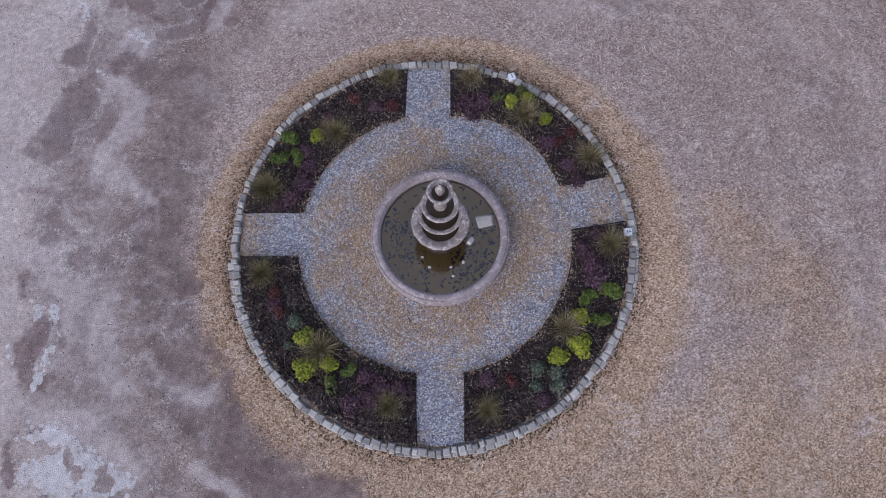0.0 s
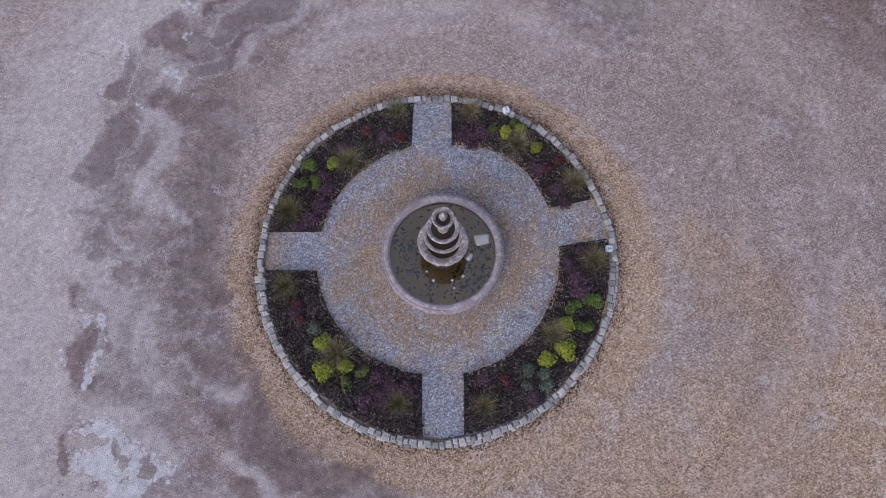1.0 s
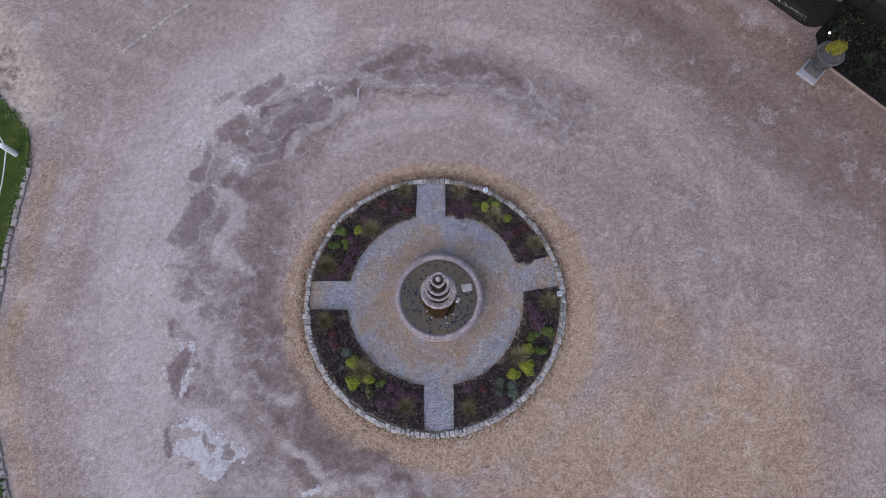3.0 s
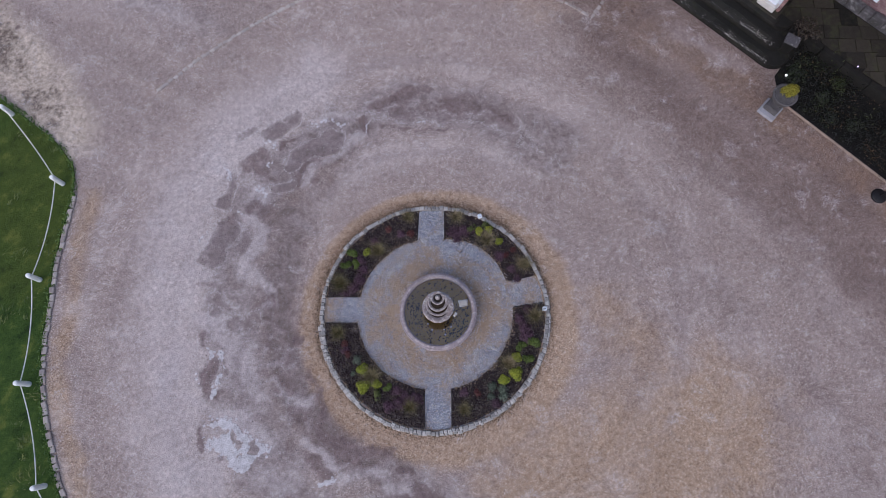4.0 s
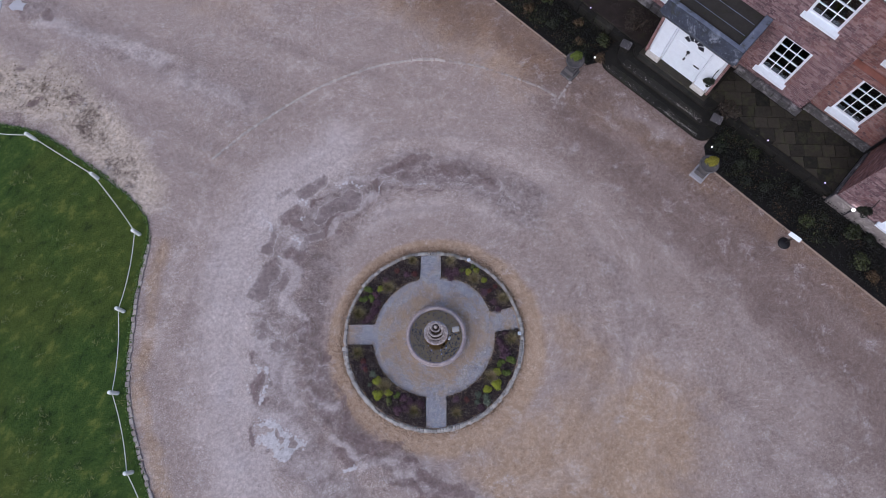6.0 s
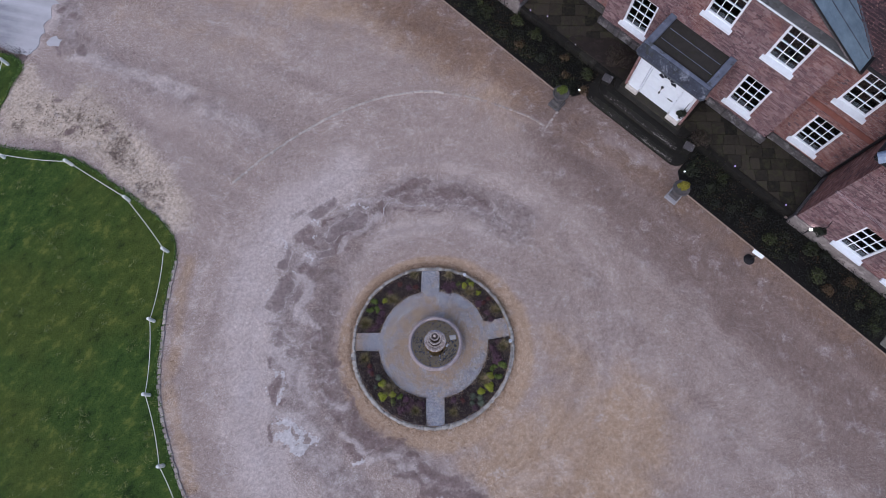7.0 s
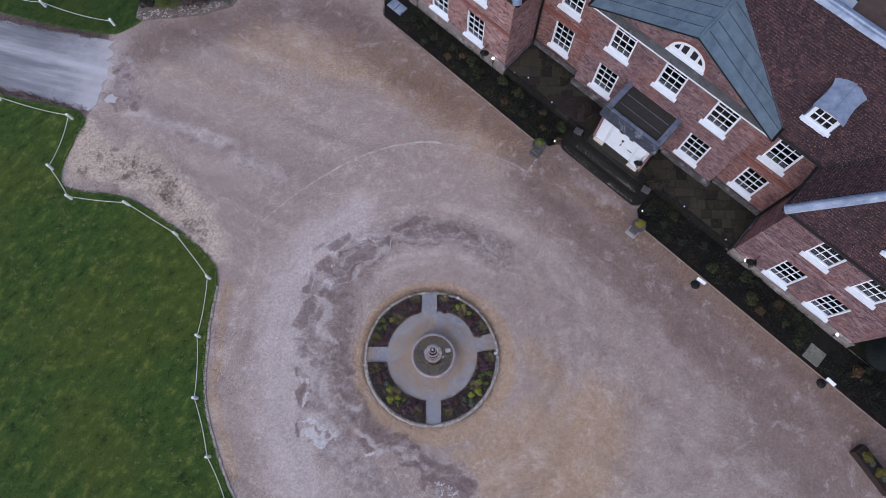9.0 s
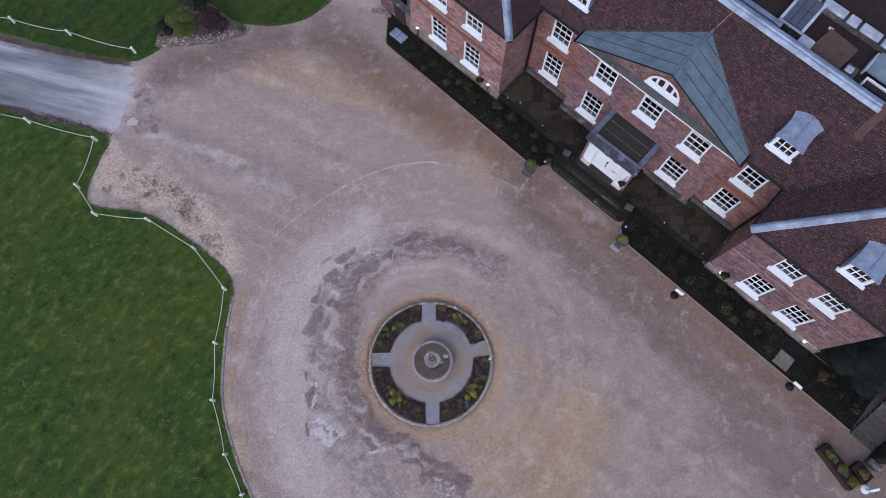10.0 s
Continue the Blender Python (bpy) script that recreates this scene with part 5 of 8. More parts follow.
def litter(name, label, category, place, count, size, material, seed, flat=0.5):
    """Loose bits, too many to count."""
    r = random.Random(seed)
    verts, faces = [], []
    for i in range(count):
        c = place(r)
        s = size * r.uniform(0.5, 1.4)
        t = r.uniform(0, 6.283)
        k = len(verts)
        for dx, dy, dz in ((1, 0, 0.2), (-0.4, 0.9, 0.1), (-0.6, -0.8, 0.25), (0, 0, flat + 0.5)):
            verts.append((c[0] + s * (dx * math.cos(t) - dy * math.sin(t)), c[1] + s * (dx * math.sin(t) + dy * math.cos(t)), c[2] + s * dz * (0.4 + flat)))
        faces += [(k, k + 1, k + 3), (k + 1, k + 2, k + 3), (k + 2, k, k + 3)]
    return tagged(new(name, raw_mesh(name, verts, faces, material)), label, category, kind="stuff")


def in_beds(r):
    while True:
        a, d = r.uniform(0, 2 * math.pi), math.sqrt(r.uniform(1.95 ** 2, 2.85 ** 2))
        x, y = d * math.cos(a), d * math.sin(a)
        if any(inside(x, y, p) for p, _ in BEDS):
            return x, y, 0.045


def on_floor(r):
    while True:
        a, d = r.uniform(0, 2 * math.pi), math.sqrt(r.uniform(1.05 ** 2, 2.8 ** 2))
        x, y = d * math.cos(a), d * math.sin(a)
        if not any(inside(x, y, p) for p, _ in BEDS):
            return x, y, 0.008


def on_side(r, tan):
    """On the roundel's floor, near the basin (1) or farther out (-1) where the slate lies."""
    while True:
        p = on_floor(r)
        d = math.hypot(p[0], p[1])
        if (1.45 + 0.5 * noise.noise((p[0] * 1.5 + 5, p[1] * 1.5, 0)) + r.gauss(0, 0.12) - d) * tan > 0 or r.random() < 0.22:
            return p


BLUECHIP = mat_leaf("slate_chip", [(0.0, srgb(78, 81, 94)), (0.45, srgb(114, 119, 137)), (0.8, srgb(154, 160, 178)), (1.0, srgb(228, 229, 234))], 0.6)
TANCHIP = mat_leaf("tan_chip", [(0.0, srgb(104, 88, 70)), (0.45, srgb(148, 126, 102)), (0.85, srgb(184, 162, 136)), (1.0, srgb(228, 216, 200))], 0.8)
DRYSTEM = mat_leaf("dry_stem", [(0.0, srgb(70, 60, 50)), (0.6, srgb(118, 104, 90)), (1.0, srgb(172, 160, 144))], 0.8)
DARKCHIP = mat_leaf("grey_chip", [(0.0, srgb(48, 44, 46)), (0.6, srgb(80, 74, 74)), (1.0, srgb(136, 128, 126))], 0.8)


def on_court(r):
    a, d = r.uniform(0, 2 * math.pi), 3.08 + abs(r.gauss(0, 2.6))
    return d * math.cos(a), d * math.sin(a), -0.005


litter("soil_clods", "dark clods and bark on the beds", "soil", in_beds, 4200, 0.026, SOIL, 1, 0.7)
litter("pale_flints", "small pale flints on dark soil", "stones", in_beds, 2600, 0.009, PALEST, 2, 0.5)
litter("bed_grit", "grey grit and chips mixed into the soil", "stones", in_beds, 3600, 0.014, DARKCHIP, 21, 0.4)
litter("bed_twigs", "brown leaf litter on the beds", "leaves", in_beds, 1100, 0.02, BROWNLEAF, 3, 0.2)
litter("slate_chips", "flat blue-grey slate chips", "stones", lambda r: on_side(r, -1), 4200, 0.013, BLUECHIP, 22, 0.3)
litter("tan_chips", "rounded tan gravel chips", "stones", lambda r: on_side(r, 1), 5200, 0.012, TANCHIP, 23, 0.5)


def stalks(name, label, place, count, length, material, seed):
    """Thin dead stems lying and leaning every way."""
    r = random.Random(seed)
    verts, faces = [], []
    for _ in range(count):
        c = Vector(place(r))
        a, e, l, w = r.uniform(0, 6.283), r.uniform(0.02, 0.6), length * r.uniform(0.4, 1.3), r.uniform(0.0015, 0.003)
        d = Vector((math.cos(a) * math.cos(e), math.sin(a) * math.cos(e), math.sin(e)))
        sd = Vector((-math.sin(a), math.cos(a), 0)) * w
        k = len(verts)
        verts += [c - sd, c + sd, c + d * l + sd * 0.4, c + d * l - sd * 0.4, c + Vector((0, 0, 2 * w)), c + d * l + Vector((0, 0, w))]
        faces += [(k, k + 4, k + 5, k + 3), (k + 4, k + 1, k + 2, k + 5)]
    tagged(new(name, raw_mesh(name, verts, faces, material)), label, "stems", kind="stuff")


stalks("dead_stems", "pale dead stems strewn over the beds", in_beds, 2400, 0.13, DRYSTEM, 24)
litter("white_chippings", "larger pale chippings lying on slate", "stones", lambda r: on_side(r, -1), 1700, 0.019, PALEST, 4, 0.4)
litter("dark_chippings", "larger dark slate chippings", "stones", on_floor, 260, 0.014, DARKLEAD, 5, 0.4)
def bed_edge(r):
    p = r.choice(r.choice(BEDS)[0])
    return p[0] + r.gauss(0, 0.04), p[1] + r.gauss(0, 0.04), 0.045


litter("spilled_chippings", "pale chippings spilled over the bed edges", "stones", bed_edge, 800, 0.012, PALEST, 9, 0.5)
litter("edge_gravel", "tan gravel spilled over the bed edges", "stones", bed_edge, 2600, 0.016, TANCHIP, 10, 0.5)
litter("loose_gravel", "loose larger stones on the gravel", "stones", on_court, 900, 0.016, SETT_DULL, 6, 0.5)


def on_mud(r):
    line = r.choice(r.choice((WET_WEST, WET_SOUTH, SILTS, DUSTY, CRUST)))[0]
    p = r.choice(line)
    return p[0] + r.gauss(0, 0.35), p[1] + r.gauss(0, 0.35), -0.006


litter("mud_pebbles", "small pale pebbles scattered over damp earth", "stones", on_mud, 900, 0.013, PALEST, 71, 0.5)
litter("mud_pebbles", "small dark pebbles scattered over damp earth", "stones", on_mud, 500, 0.013, DARKLEAD, 72, 0.5)
# bank of darker loose gravel and dead leaves round the kerb
litter("kerb_debris", "brown leaf debris against the kerb", "leaves", lambda r: (lambda a, d: (CX + d * math.cos(a), CY + d * math.sin(a), -0.004))(r.uniform(0, 6.283), 3.03 + abs(r.gauss(0, 0.09))), 2400, 0.016, BROWNLEAF, 8, 0.3)


def brickwork(parent, at, along, out, width, z0, z1, material, holes=(), gable=None, seed=1, single=None):
    """Bricks in Flemish bond, each a shallow block proud of the mortar; at: the foot of the face's left end, along and out: its directions, holes: (a, b, z, z) openings."""
    r = random.Random(seed)
    verts, faces, dark = [], [], []
    at, along, out = Vector(at), Vector(along), Vector(out)
    row, z = 0, z0
    while z < z1 - 0.02:
        top = min(z + 0.061, z1)
        x, header = (-0.06 if row % 2 else 0.0) - r.choice((0.0, 0.03, 0.16, 0.19)), row % 2 == 1
        while x < width:
            w = 0.103 if header else 0.213
            spans = [(max(x, 0.0), min(x + w, width))]
            for a, b, c, d in holes:
                if top > c and z < d:
                    spans = [q for lo, hi in spans for q in ((lo, min(hi, a)), (max(lo, b), hi)) if q[1] - q[0] > 0.02]
            if gable:
                lim = gable(top)
                spans = [(max(lo, lim[0]), min(hi, lim[1])) for lo, hi in spans if min(hi, lim[1]) - max(lo, lim[0]) > 0.02]
            for lo, hi in spans:
                if hi - lo < 0.02:
                    continue
                if single and hi - lo > w - 0.001 and single[0] < lo < single[1] and single[2] < z < single[3]:
                    ob = part("brick", ONE_BRICK[header], None, parent)
                    ob.location = at + along * (lo + w / 2) + Vector((0, 0, z + 0.0305)) + out * r.uniform(-0.003, 0.003)
                    continue
                k, p = len(verts), r.uniform(0.003, 0.011)
                dark += [1 if r.random() < (0.2 if header else 0.03) else 0] * 5
                q = [(lo, z), (hi, z), (hi, top), (lo, top)]
                verts += [at + along * a + Vector((0, 0, b)) for a, b in q]
                verts += [at + along * (a + r.uniform(-0.002, 0.002)) + out * (p + r.uniform(-0.002, 0.002)) + Vector((0, 0, b + r.uniform(-0.002, 0.002))) for a, b in q]
                faces += [(k + 4, k + 5, k + 6, k + 7)] + [(k + i, k + (i + 1) % 4, k + 4 + (i + 1) % 4, k + 4 + i) for i in range(4)]
            x += w + 0.014
            header = not header
        z += 0.075
        row += 1
    me = raw_mesh("brickwork", verts, faces, material)
    me.materials.append(BURNT)
    me.polygons.foreach_set("material_index", dark)
    ob = part("brickwork", me, None, parent)
    ob["kind"] = "stuff"
    return ob


ONE_BRICK = {h: to_mesh("brick", boxed(-w / 2, w / 2, -0.007, 0.03, -0.0305, 0.0305, bevel=0.003), mat_masonry("single_brick", [(0.15, srgb(62, 48, 54)), (0.4, srgb(97, 76, 82)), (0.62, srgb(121, 96, 101)), (0.85, srgb(154, 131, 134)), (1.0, srgb(196, 178, 180))], own=True)) for h, w in ((False, 0.213), (True, 0.103))}


def tiling(parent, pts, seed, holes=()):
    """Clay tiles lapped in courses over a roof slope whose first edge is its eave; holes: plan polygons left bare."""
    r = random.Random(seed)
    p = [Vector(q) for q in pts]
    along = (p[1] - p[0]).normalized()
    n = Vector((0, 0, 0))
    for a, b in zip(p, p[1:] + p[:1]):
        n += (a - p[0]).cross(b - p[0])
    n.normalize()
    if n.z < 0:
        n = -n
    up = n.cross(along)
    if up.z < 0:
        up = -up
    flat = [((q - p[0]).dot(along), (q - p[0]).dot(up)) for q in p]
    x0, x1 = min(q[0] for q in flat), max(q[0] for q in flat)
    y0, y1 = min(q[1] for q in flat), max(q[1] for q in flat)
    verts, faces, tail = [], [], []
    y, row = y0 - 0.03, 0
    while y < y1:
        x = x0 - 0.17 * r.random() if row % 2 else x0 - 0.08
        wave = 0.012 * math.sin(row * 0.7)
        while x < x1:
            cx, cy = x + 0.08, y + 0.06
            if inside(cx, max(cy, y0 + 0.01), flat):
                q = p[0] + along * cx + up * cy
                if not any(inside(q.x, q.y, h) for h in holes):
                    k, lift, turn, sag = len(verts), r.uniform(0.016, 0.034), r.uniform(-0.008, 0.008), 0.008 * noise.noise((cx * 1.2, cy * 1.2, seed)) + r.uniform(-0.003, 0.003)
                    for a, b, c in ((x + 0.004, y + turn, lift), (x + 0.158, y - turn, lift + r.uniform(-0.006, 0.006)), (x + 0.158, y + 0.125, 0.006), (x + 0.004, y + 0.125, 0.006), (x + 0.004, y + turn, lift - 0.014), (x + 0.158, y - turn, lift - 0.014)):
                        verts.append(p[0] + along * a + up * (b + wave * 0.3) + n * (c + sag))
                    tail += [1, 1, 0, 0, 1, 1]
                    faces += [(k, k + 1, k + 2, k + 3), (k + 4, k + 5, k + 1, k), (k, k + 3, k + 4), (k + 1, k + 5, k + 2)]
            x += 0.165 + r.uniform(-0.002, 0.004)
        y += 0.098
        row += 1
    me = raw_mesh("tiling", verts, faces, TILE)
    me.attributes.new("tail", "FLOAT", "POINT").data.foreach_set("value", tail)
    ob = part("tiling", me, None, parent)
    ob["kind"] = "stuff"
    return ob


# ---- the house: recessed centre between two wings; its own axes run along the front (x) and back (y) ----
H = pose(0, 0, 0, 0, 0, -43)
EAVE, PITCH = 6.3, 1.1
house = thing("house", H, "two-storey Georgian brick house with hipped tile roofs and white sash windows", "house")


def wall_panel(u0, u1, z0, z1, v, thick, holes):
    """A wall facing the court at depth v with rectangular openings (u0, u1, z0, z1) through it."""
    us = sorted({u0, u1, *[h[0] for h in holes], *[h[1] for h in holes]})
    zs = sorted({z0, z1, *[h[2] for h in holes], *[h[3] for h in holes]})
    bm = bmesh.new()

    def solid(i, j):
        if i < 0 or j < 0 or i >= len(us) - 1 or j >= len(zs) - 1:
            return False
        cu, cz = (us[i] + us[i + 1]) / 2, (zs[j] + zs[j + 1]) / 2
        return not any(h[0] < cu < h[1] and h[2] < cz < h[3] for h in holes)

    def quad(*p):
        bm.faces.new([bm.verts.new(q) for q in p])

    w = v + thick
    for i in range(len(us) - 1):
        for j in range(len(zs) - 1):
            if not solid(i, j):
                continue
            a, b, c, d = us[i], us[i + 1], zs[j], zs[j + 1]
            quad((a, v, c), (b, v, c), (b, v, d), (a, v, d))
            quad((b, w, c), (a, w, c), (a, w, d), (b, w, d))
            if not solid(i - 1, j):
                quad((a, w, c), (a, v, c), (a, v, d), (a, w, d))
            if not solid(i + 1, j):
                quad((b, v, c), (b, w, c), (b, w, d), (b, v, d))
            if not solid(i, j - 1):
                quad((a, w, c), (b, w, c), (b, v, c), (a, v, c))
            if not solid(i, j + 1):
                quad((a, v, d), (b, v, d), (b, w, d), (a, w, d))
    bmesh.ops.remove_doubles(bm, verts=bm.verts[:], dist=1e-5)
    return bm


def sash_meshes(w, h):
    """Meshes of a twelve-pane sash window, its foot at the middle of its sill: frame, sill, pane."""
    fr, bar = 0.085, 0.03
    bm = bmesh.new()
    d0, d1 = 0.03, 0.14
    box(bm, -w / 2, -w / 2 + fr, d0, d1, 0, h)
    box(bm, w / 2 - fr, w / 2, d0, d1, 0, h)
    box(bm, -w / 2 + fr, w / 2 - fr, d0, d1, 0, 0.11)
    box(bm, -w / 2 + fr, w / 2 - fr, d0, d1, h - fr, h)
    pw, ph = (w - 2 * fr - 2 * bar) / 3, (h - fr - 0.11 - 3 * bar - 0.02) / 4
    for i in (1, 2):
        x = -w / 2 + fr + i * pw + (i - 1) * bar
        box(bm, x, x + bar, 0.065, 0.12, 0.11, h - fr)
    cells = []
    z = 0.11
    for j in range(4):
        for i in range(3):
            cells.append((-w / 2 + fr + i * (pw + bar) + pw / 2, z + ph / 2))
        z += ph
        if j < 3:
            t = bar + (0.02 if j == 1 else 0)
            for i in range(3):
                x = -w / 2 + fr + i * (pw + bar)
                box(bm, x, x + pw, 0.06, 0.125, z, z + t)
            z += t
    sash_me = to_mesh("window", bm, WHITE)
    sill = slab([(-w / 2 - 0.09, -0.15, 0.0), (w / 2 + 0.09, -0.15, 0.0), (w / 2 + 0.09, 0.1, 0.05), (-w / 2 - 0.09, 0.1, 0.05)], 0.1)
    box(sill, -w / 2 - 0.03, w / 2 + 0.03, -0.03, 0.06, -0.16, -0.09)
    sill_me = to_mesh("sill", sill, WHITE)
    pane_me = to_mesh("pane", boxed(-pw / 2, pw / 2, 0.088, 0.094, -ph / 2, ph / 2), GLASS)
    return sash_me, sill_me, pane_me, cells


SASH = {}
rw = random.Random(21)


def sash(u, v, z, w, h, parent=None, recess=0.02):
    key = (round(w, 3), round(h, 3))
    if key not in SASH:
        SASH[key] = sash_meshes(w, h)
    fm, sm, pm, cells = SASH[key]
    ob = part("window", fm, None, parent or house, "white-painted twelve-pane sash window")
    ob.matrix_basis = pose(u, v + recess, z)
    s = part("sill", sm, None, ob, "deep white sill")
    s.location = (0, -recess, 0)
    for x, zz in cells:
        p = part("pane", pm, None, ob)
        p.matrix_basis = pose(x, 0, zz, rw.uniform(-1.2, 1.2), 0, rw.uniform(-1.2, 1.2))
    if rw.random() < 0.35:
        c = part("blind", boxed(-w / 2 + 0.06, w / 2 - 0.06, 0.2, 0.206, h * rw.uniform(0.45, 0.7), h - 0.05), mat_blind, ob, "pale pulled-down blind")


mat_blind = mat_simple("blind_cloth", srgb(176, 172, 166), 0.9, 0, 0.1)

W, HG, HU = 1.12, 1.86, 1.78


def front(name, u0, u1, v, z0, z1, spots, label, material, gz, uz, heights=(HG, HU)):
    holes = []
    for u in spots:
        holes += [(u - W / 2, u + W / 2, gz, gz + heights[0]), (u - W / 2, u + W / 2, uz, uz + heights[1])]
    ob = part(name, wall_panel(u0, u1, z0, z1, v, 0.32, holes), MORTAR, house, label)
    brickwork(ob, (u0, v, 0), (1, 0, 0), (0, -1, 0), u1 - u0, 0.6, z1, BRICKS[material], [(a - u0, b - u0, c, d) for a, b, c, d in holes], seed=int(u0 * 10))
    for u in spots:
        sash(u, v, gz, W, heights[0])
        sash(u, v, uz, W, heights[1])
        # rubbed flat arches a touch proud of the face
        for z, h in ((gz, heights[0]), (uz, heights[1])):
            if z + h + 0.28 < z1:
                a = prism([(-W / 2, 0), (W / 2, 0), (W / 2 + 0.12, 0.26), (-W / 2 - 0.12, 0.26)], 0, 0.012)
                bmesh.ops.transform(a, matrix=pose(u, v + 0.004, z + h + 0.002, 90, 0, 0), verts=a.verts[:])
                part("window_arch", a, REDBRICK, ob)
    return ob


for side in (1, -1):
    spots = [side * s for s in ((9.21, 11.38) if side > 0 else (9.09, 11.42))]
    lo, hi = sorted((side * 7.05, side * 13.5))
    wing = front("wing_wall", lo, hi, 13.05, 0.0, 6.25, spots, "weathered brick wing front", "brick" if side > 0 else "wing_brick", 0.86 if side > 0 else 1.02, 4.06 if side > 0 else 4.16)
    lo, hi = sorted((side * 7.05, side * 7.37))
    flank = part("wing_side_wall", boxed(lo, hi, 13.37, 15.35, 0.0, 6.25), MORTAR, house, "brick side of the wing")
    brickwork(flank, (side * 7.05, 13.05, 0), (0, 1, 0), (-side, 0, 0), 2.3, 0.55, 6.25, BRICKS["red_brick" if side > 0 else "wing_brick"], seed=70 + side)
    lo, hi = sorted((side * 13.18, side * 13.5))
    part("wing_outer_wall", boxed(lo, hi, 13.37, 23.5, 0.0, 6.25), BRICK, house)
    # plinths
    lo, hi = sorted((side * 6.97, side * 13.58))
    part("plinth", boxed(lo, hi, 12.96, 13.046, -0.05, 0.72 if side > 0 else 0.92, bevel=0.03), PALEREND, house, "plastered pale grey plinth")
    lo, hi = sorted((side * 6.96, side * 7.046))
    part("plinth", boxed(lo, hi, 13.05, 15.28, -0.05, 0.62, bevel=0.03), PLINTH, house, "plastered pale grey plinth")
    # string course
    lo, hi = sorted((side * 7.0, side * 13.5))
    part("string_course", boxed(lo, hi, 13.0, 13.046, 3.2, 3.42, bevel=0.01), RUBBED if side < 0 else BRICK, house, "projecting brick string course")
    # recessed centre, either side of the middle bay
    lo, hi = (4.22, 7.05) if side > 0 else (-7.05, -4.02)
    front("main_wall", lo, hi, 15.35, 0.0, 6.25, [side * 5.5], "red brick wall of the recessed centre", "red_brick", 1.1 if side > 0 else 1.2, 4.08 if side > 0 else 4.2)
    part("string_course", boxed(lo + (0 if side > 0 else 0.05), hi - (0.05 if side > 0 else 0), 15.3, 15.346, 3.3, 3.55, bevel=0.01), RUBBED, house, "projecting red brick string course")
    part("plinth", boxed(lo + (0.08 if side > 0 else 0.1), hi - (0.1 if side > 0 else 0.08), 15.22, 15.346, 0.0, 0.78, bevel=0.04), PLINTH, house, "plastered pale grey plinth")
    lo, hi = (3.9, 4.22) if side > 0 else (-4.02, -3.7)
    flank = part("bay_side_wall", boxed(lo, hi, 15.22, 15.66, 0.0, 6.25), MORTAR, house)
    brickwork(flank, (hi if side > 0 else lo, 14.9, 0), (0, 1, 0), (side, 0, 0), 0.45, 0.7, 6.25, BRICKS["brick"], seed=80 + side)
bay_holes = [(u - W / 2, u + W / 2, z, z + h) for u, z, h in ((-2.57, 1.28, HG), (2.65, 1.22, HG), (-2.52, 4.38, HU), (2.68, 4.32, HU), (0.08, 4.36, HU))] + [(-0.62, 0.62, 0.5, 2.7)]
bay = part("bay_wall", wall_panel(-4.02, 4.22, 0.0, 6.6, 14.9, 0.32, bay_holes), MORTAR, house, "purplish-brown brick middle bay")
brickwork(bay, (-4.02, 14.9, 0), (1, 0, 0), (0, -1, 0), 8.24, 0.7, 6.3, BRICKS["brick"], [(a + 4.02, b + 4.02, c, d) for a, b, c, d in bay_holes], seed=90, single=(5.75, 8.2, 0.8, 3.3))
for u, z, h in ((-2.57, 1.28, HG), (2.65, 1.22, HG), (-2.52, 4.38, HU), (2.68, 4.32, HU), (0.08, 4.36, HU)):
    sash(u, 14.9, z, W, h)
for lo, hi in ((-4.1, -1.55), (1.55, 4.3)):
    foot = part("plinth", boxed(lo, hi, 14.78, 14.896, 0.0, 0.76), PLINTH, house, "rough stone plinth")
    u, rs = lo, random.Random(int(lo * 7))
    while u < hi - 0.1:
        w = min(rs.uniform(0.24, 0.46), hi - u)
        part("plinth_stone", boxed(u + 0.008, u + w - 0.008, 14.72 + rs.uniform(-0.02, 0.02), 14.9, rs.uniform(0.4, 0.5), 0.8 + rs.uniform(-0.03, 0.03), bevel=0.035), PLINTH, foot)
        u += w

# unseen floors, partition and back, added so that windows look into dark rooms
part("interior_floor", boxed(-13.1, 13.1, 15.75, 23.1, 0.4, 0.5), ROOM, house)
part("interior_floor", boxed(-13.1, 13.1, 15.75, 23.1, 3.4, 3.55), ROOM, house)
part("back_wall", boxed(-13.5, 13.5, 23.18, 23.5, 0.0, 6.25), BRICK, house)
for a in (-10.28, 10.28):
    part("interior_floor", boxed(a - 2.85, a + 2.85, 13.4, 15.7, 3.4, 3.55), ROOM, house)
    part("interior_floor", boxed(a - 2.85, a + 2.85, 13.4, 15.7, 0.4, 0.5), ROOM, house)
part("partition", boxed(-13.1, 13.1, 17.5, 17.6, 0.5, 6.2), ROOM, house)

# ---- roofs ----
WELLTILE = mat_worn("well_tiles", srgb(34, 27, 28), srgb(62, 48, 48), srgb(96, 80, 78), 0.6)
ev, wv, wu, wo = 14.97, 12.65, 6.65, 13.9
MEAVE = 6.45
mid = (wu + wo) / 2
half = (wo - wu) / 2
SP, FP = 0.95, 1.17
RZ = EAVE + SP * half
fv = (RZ - EAVE) / FP
ridge_z = 9.7
rd = (ridge_z - EAVE) / SP
md = (ridge_z - MEAVE) / PITCH
vr = ev + md
WELL = 9.0


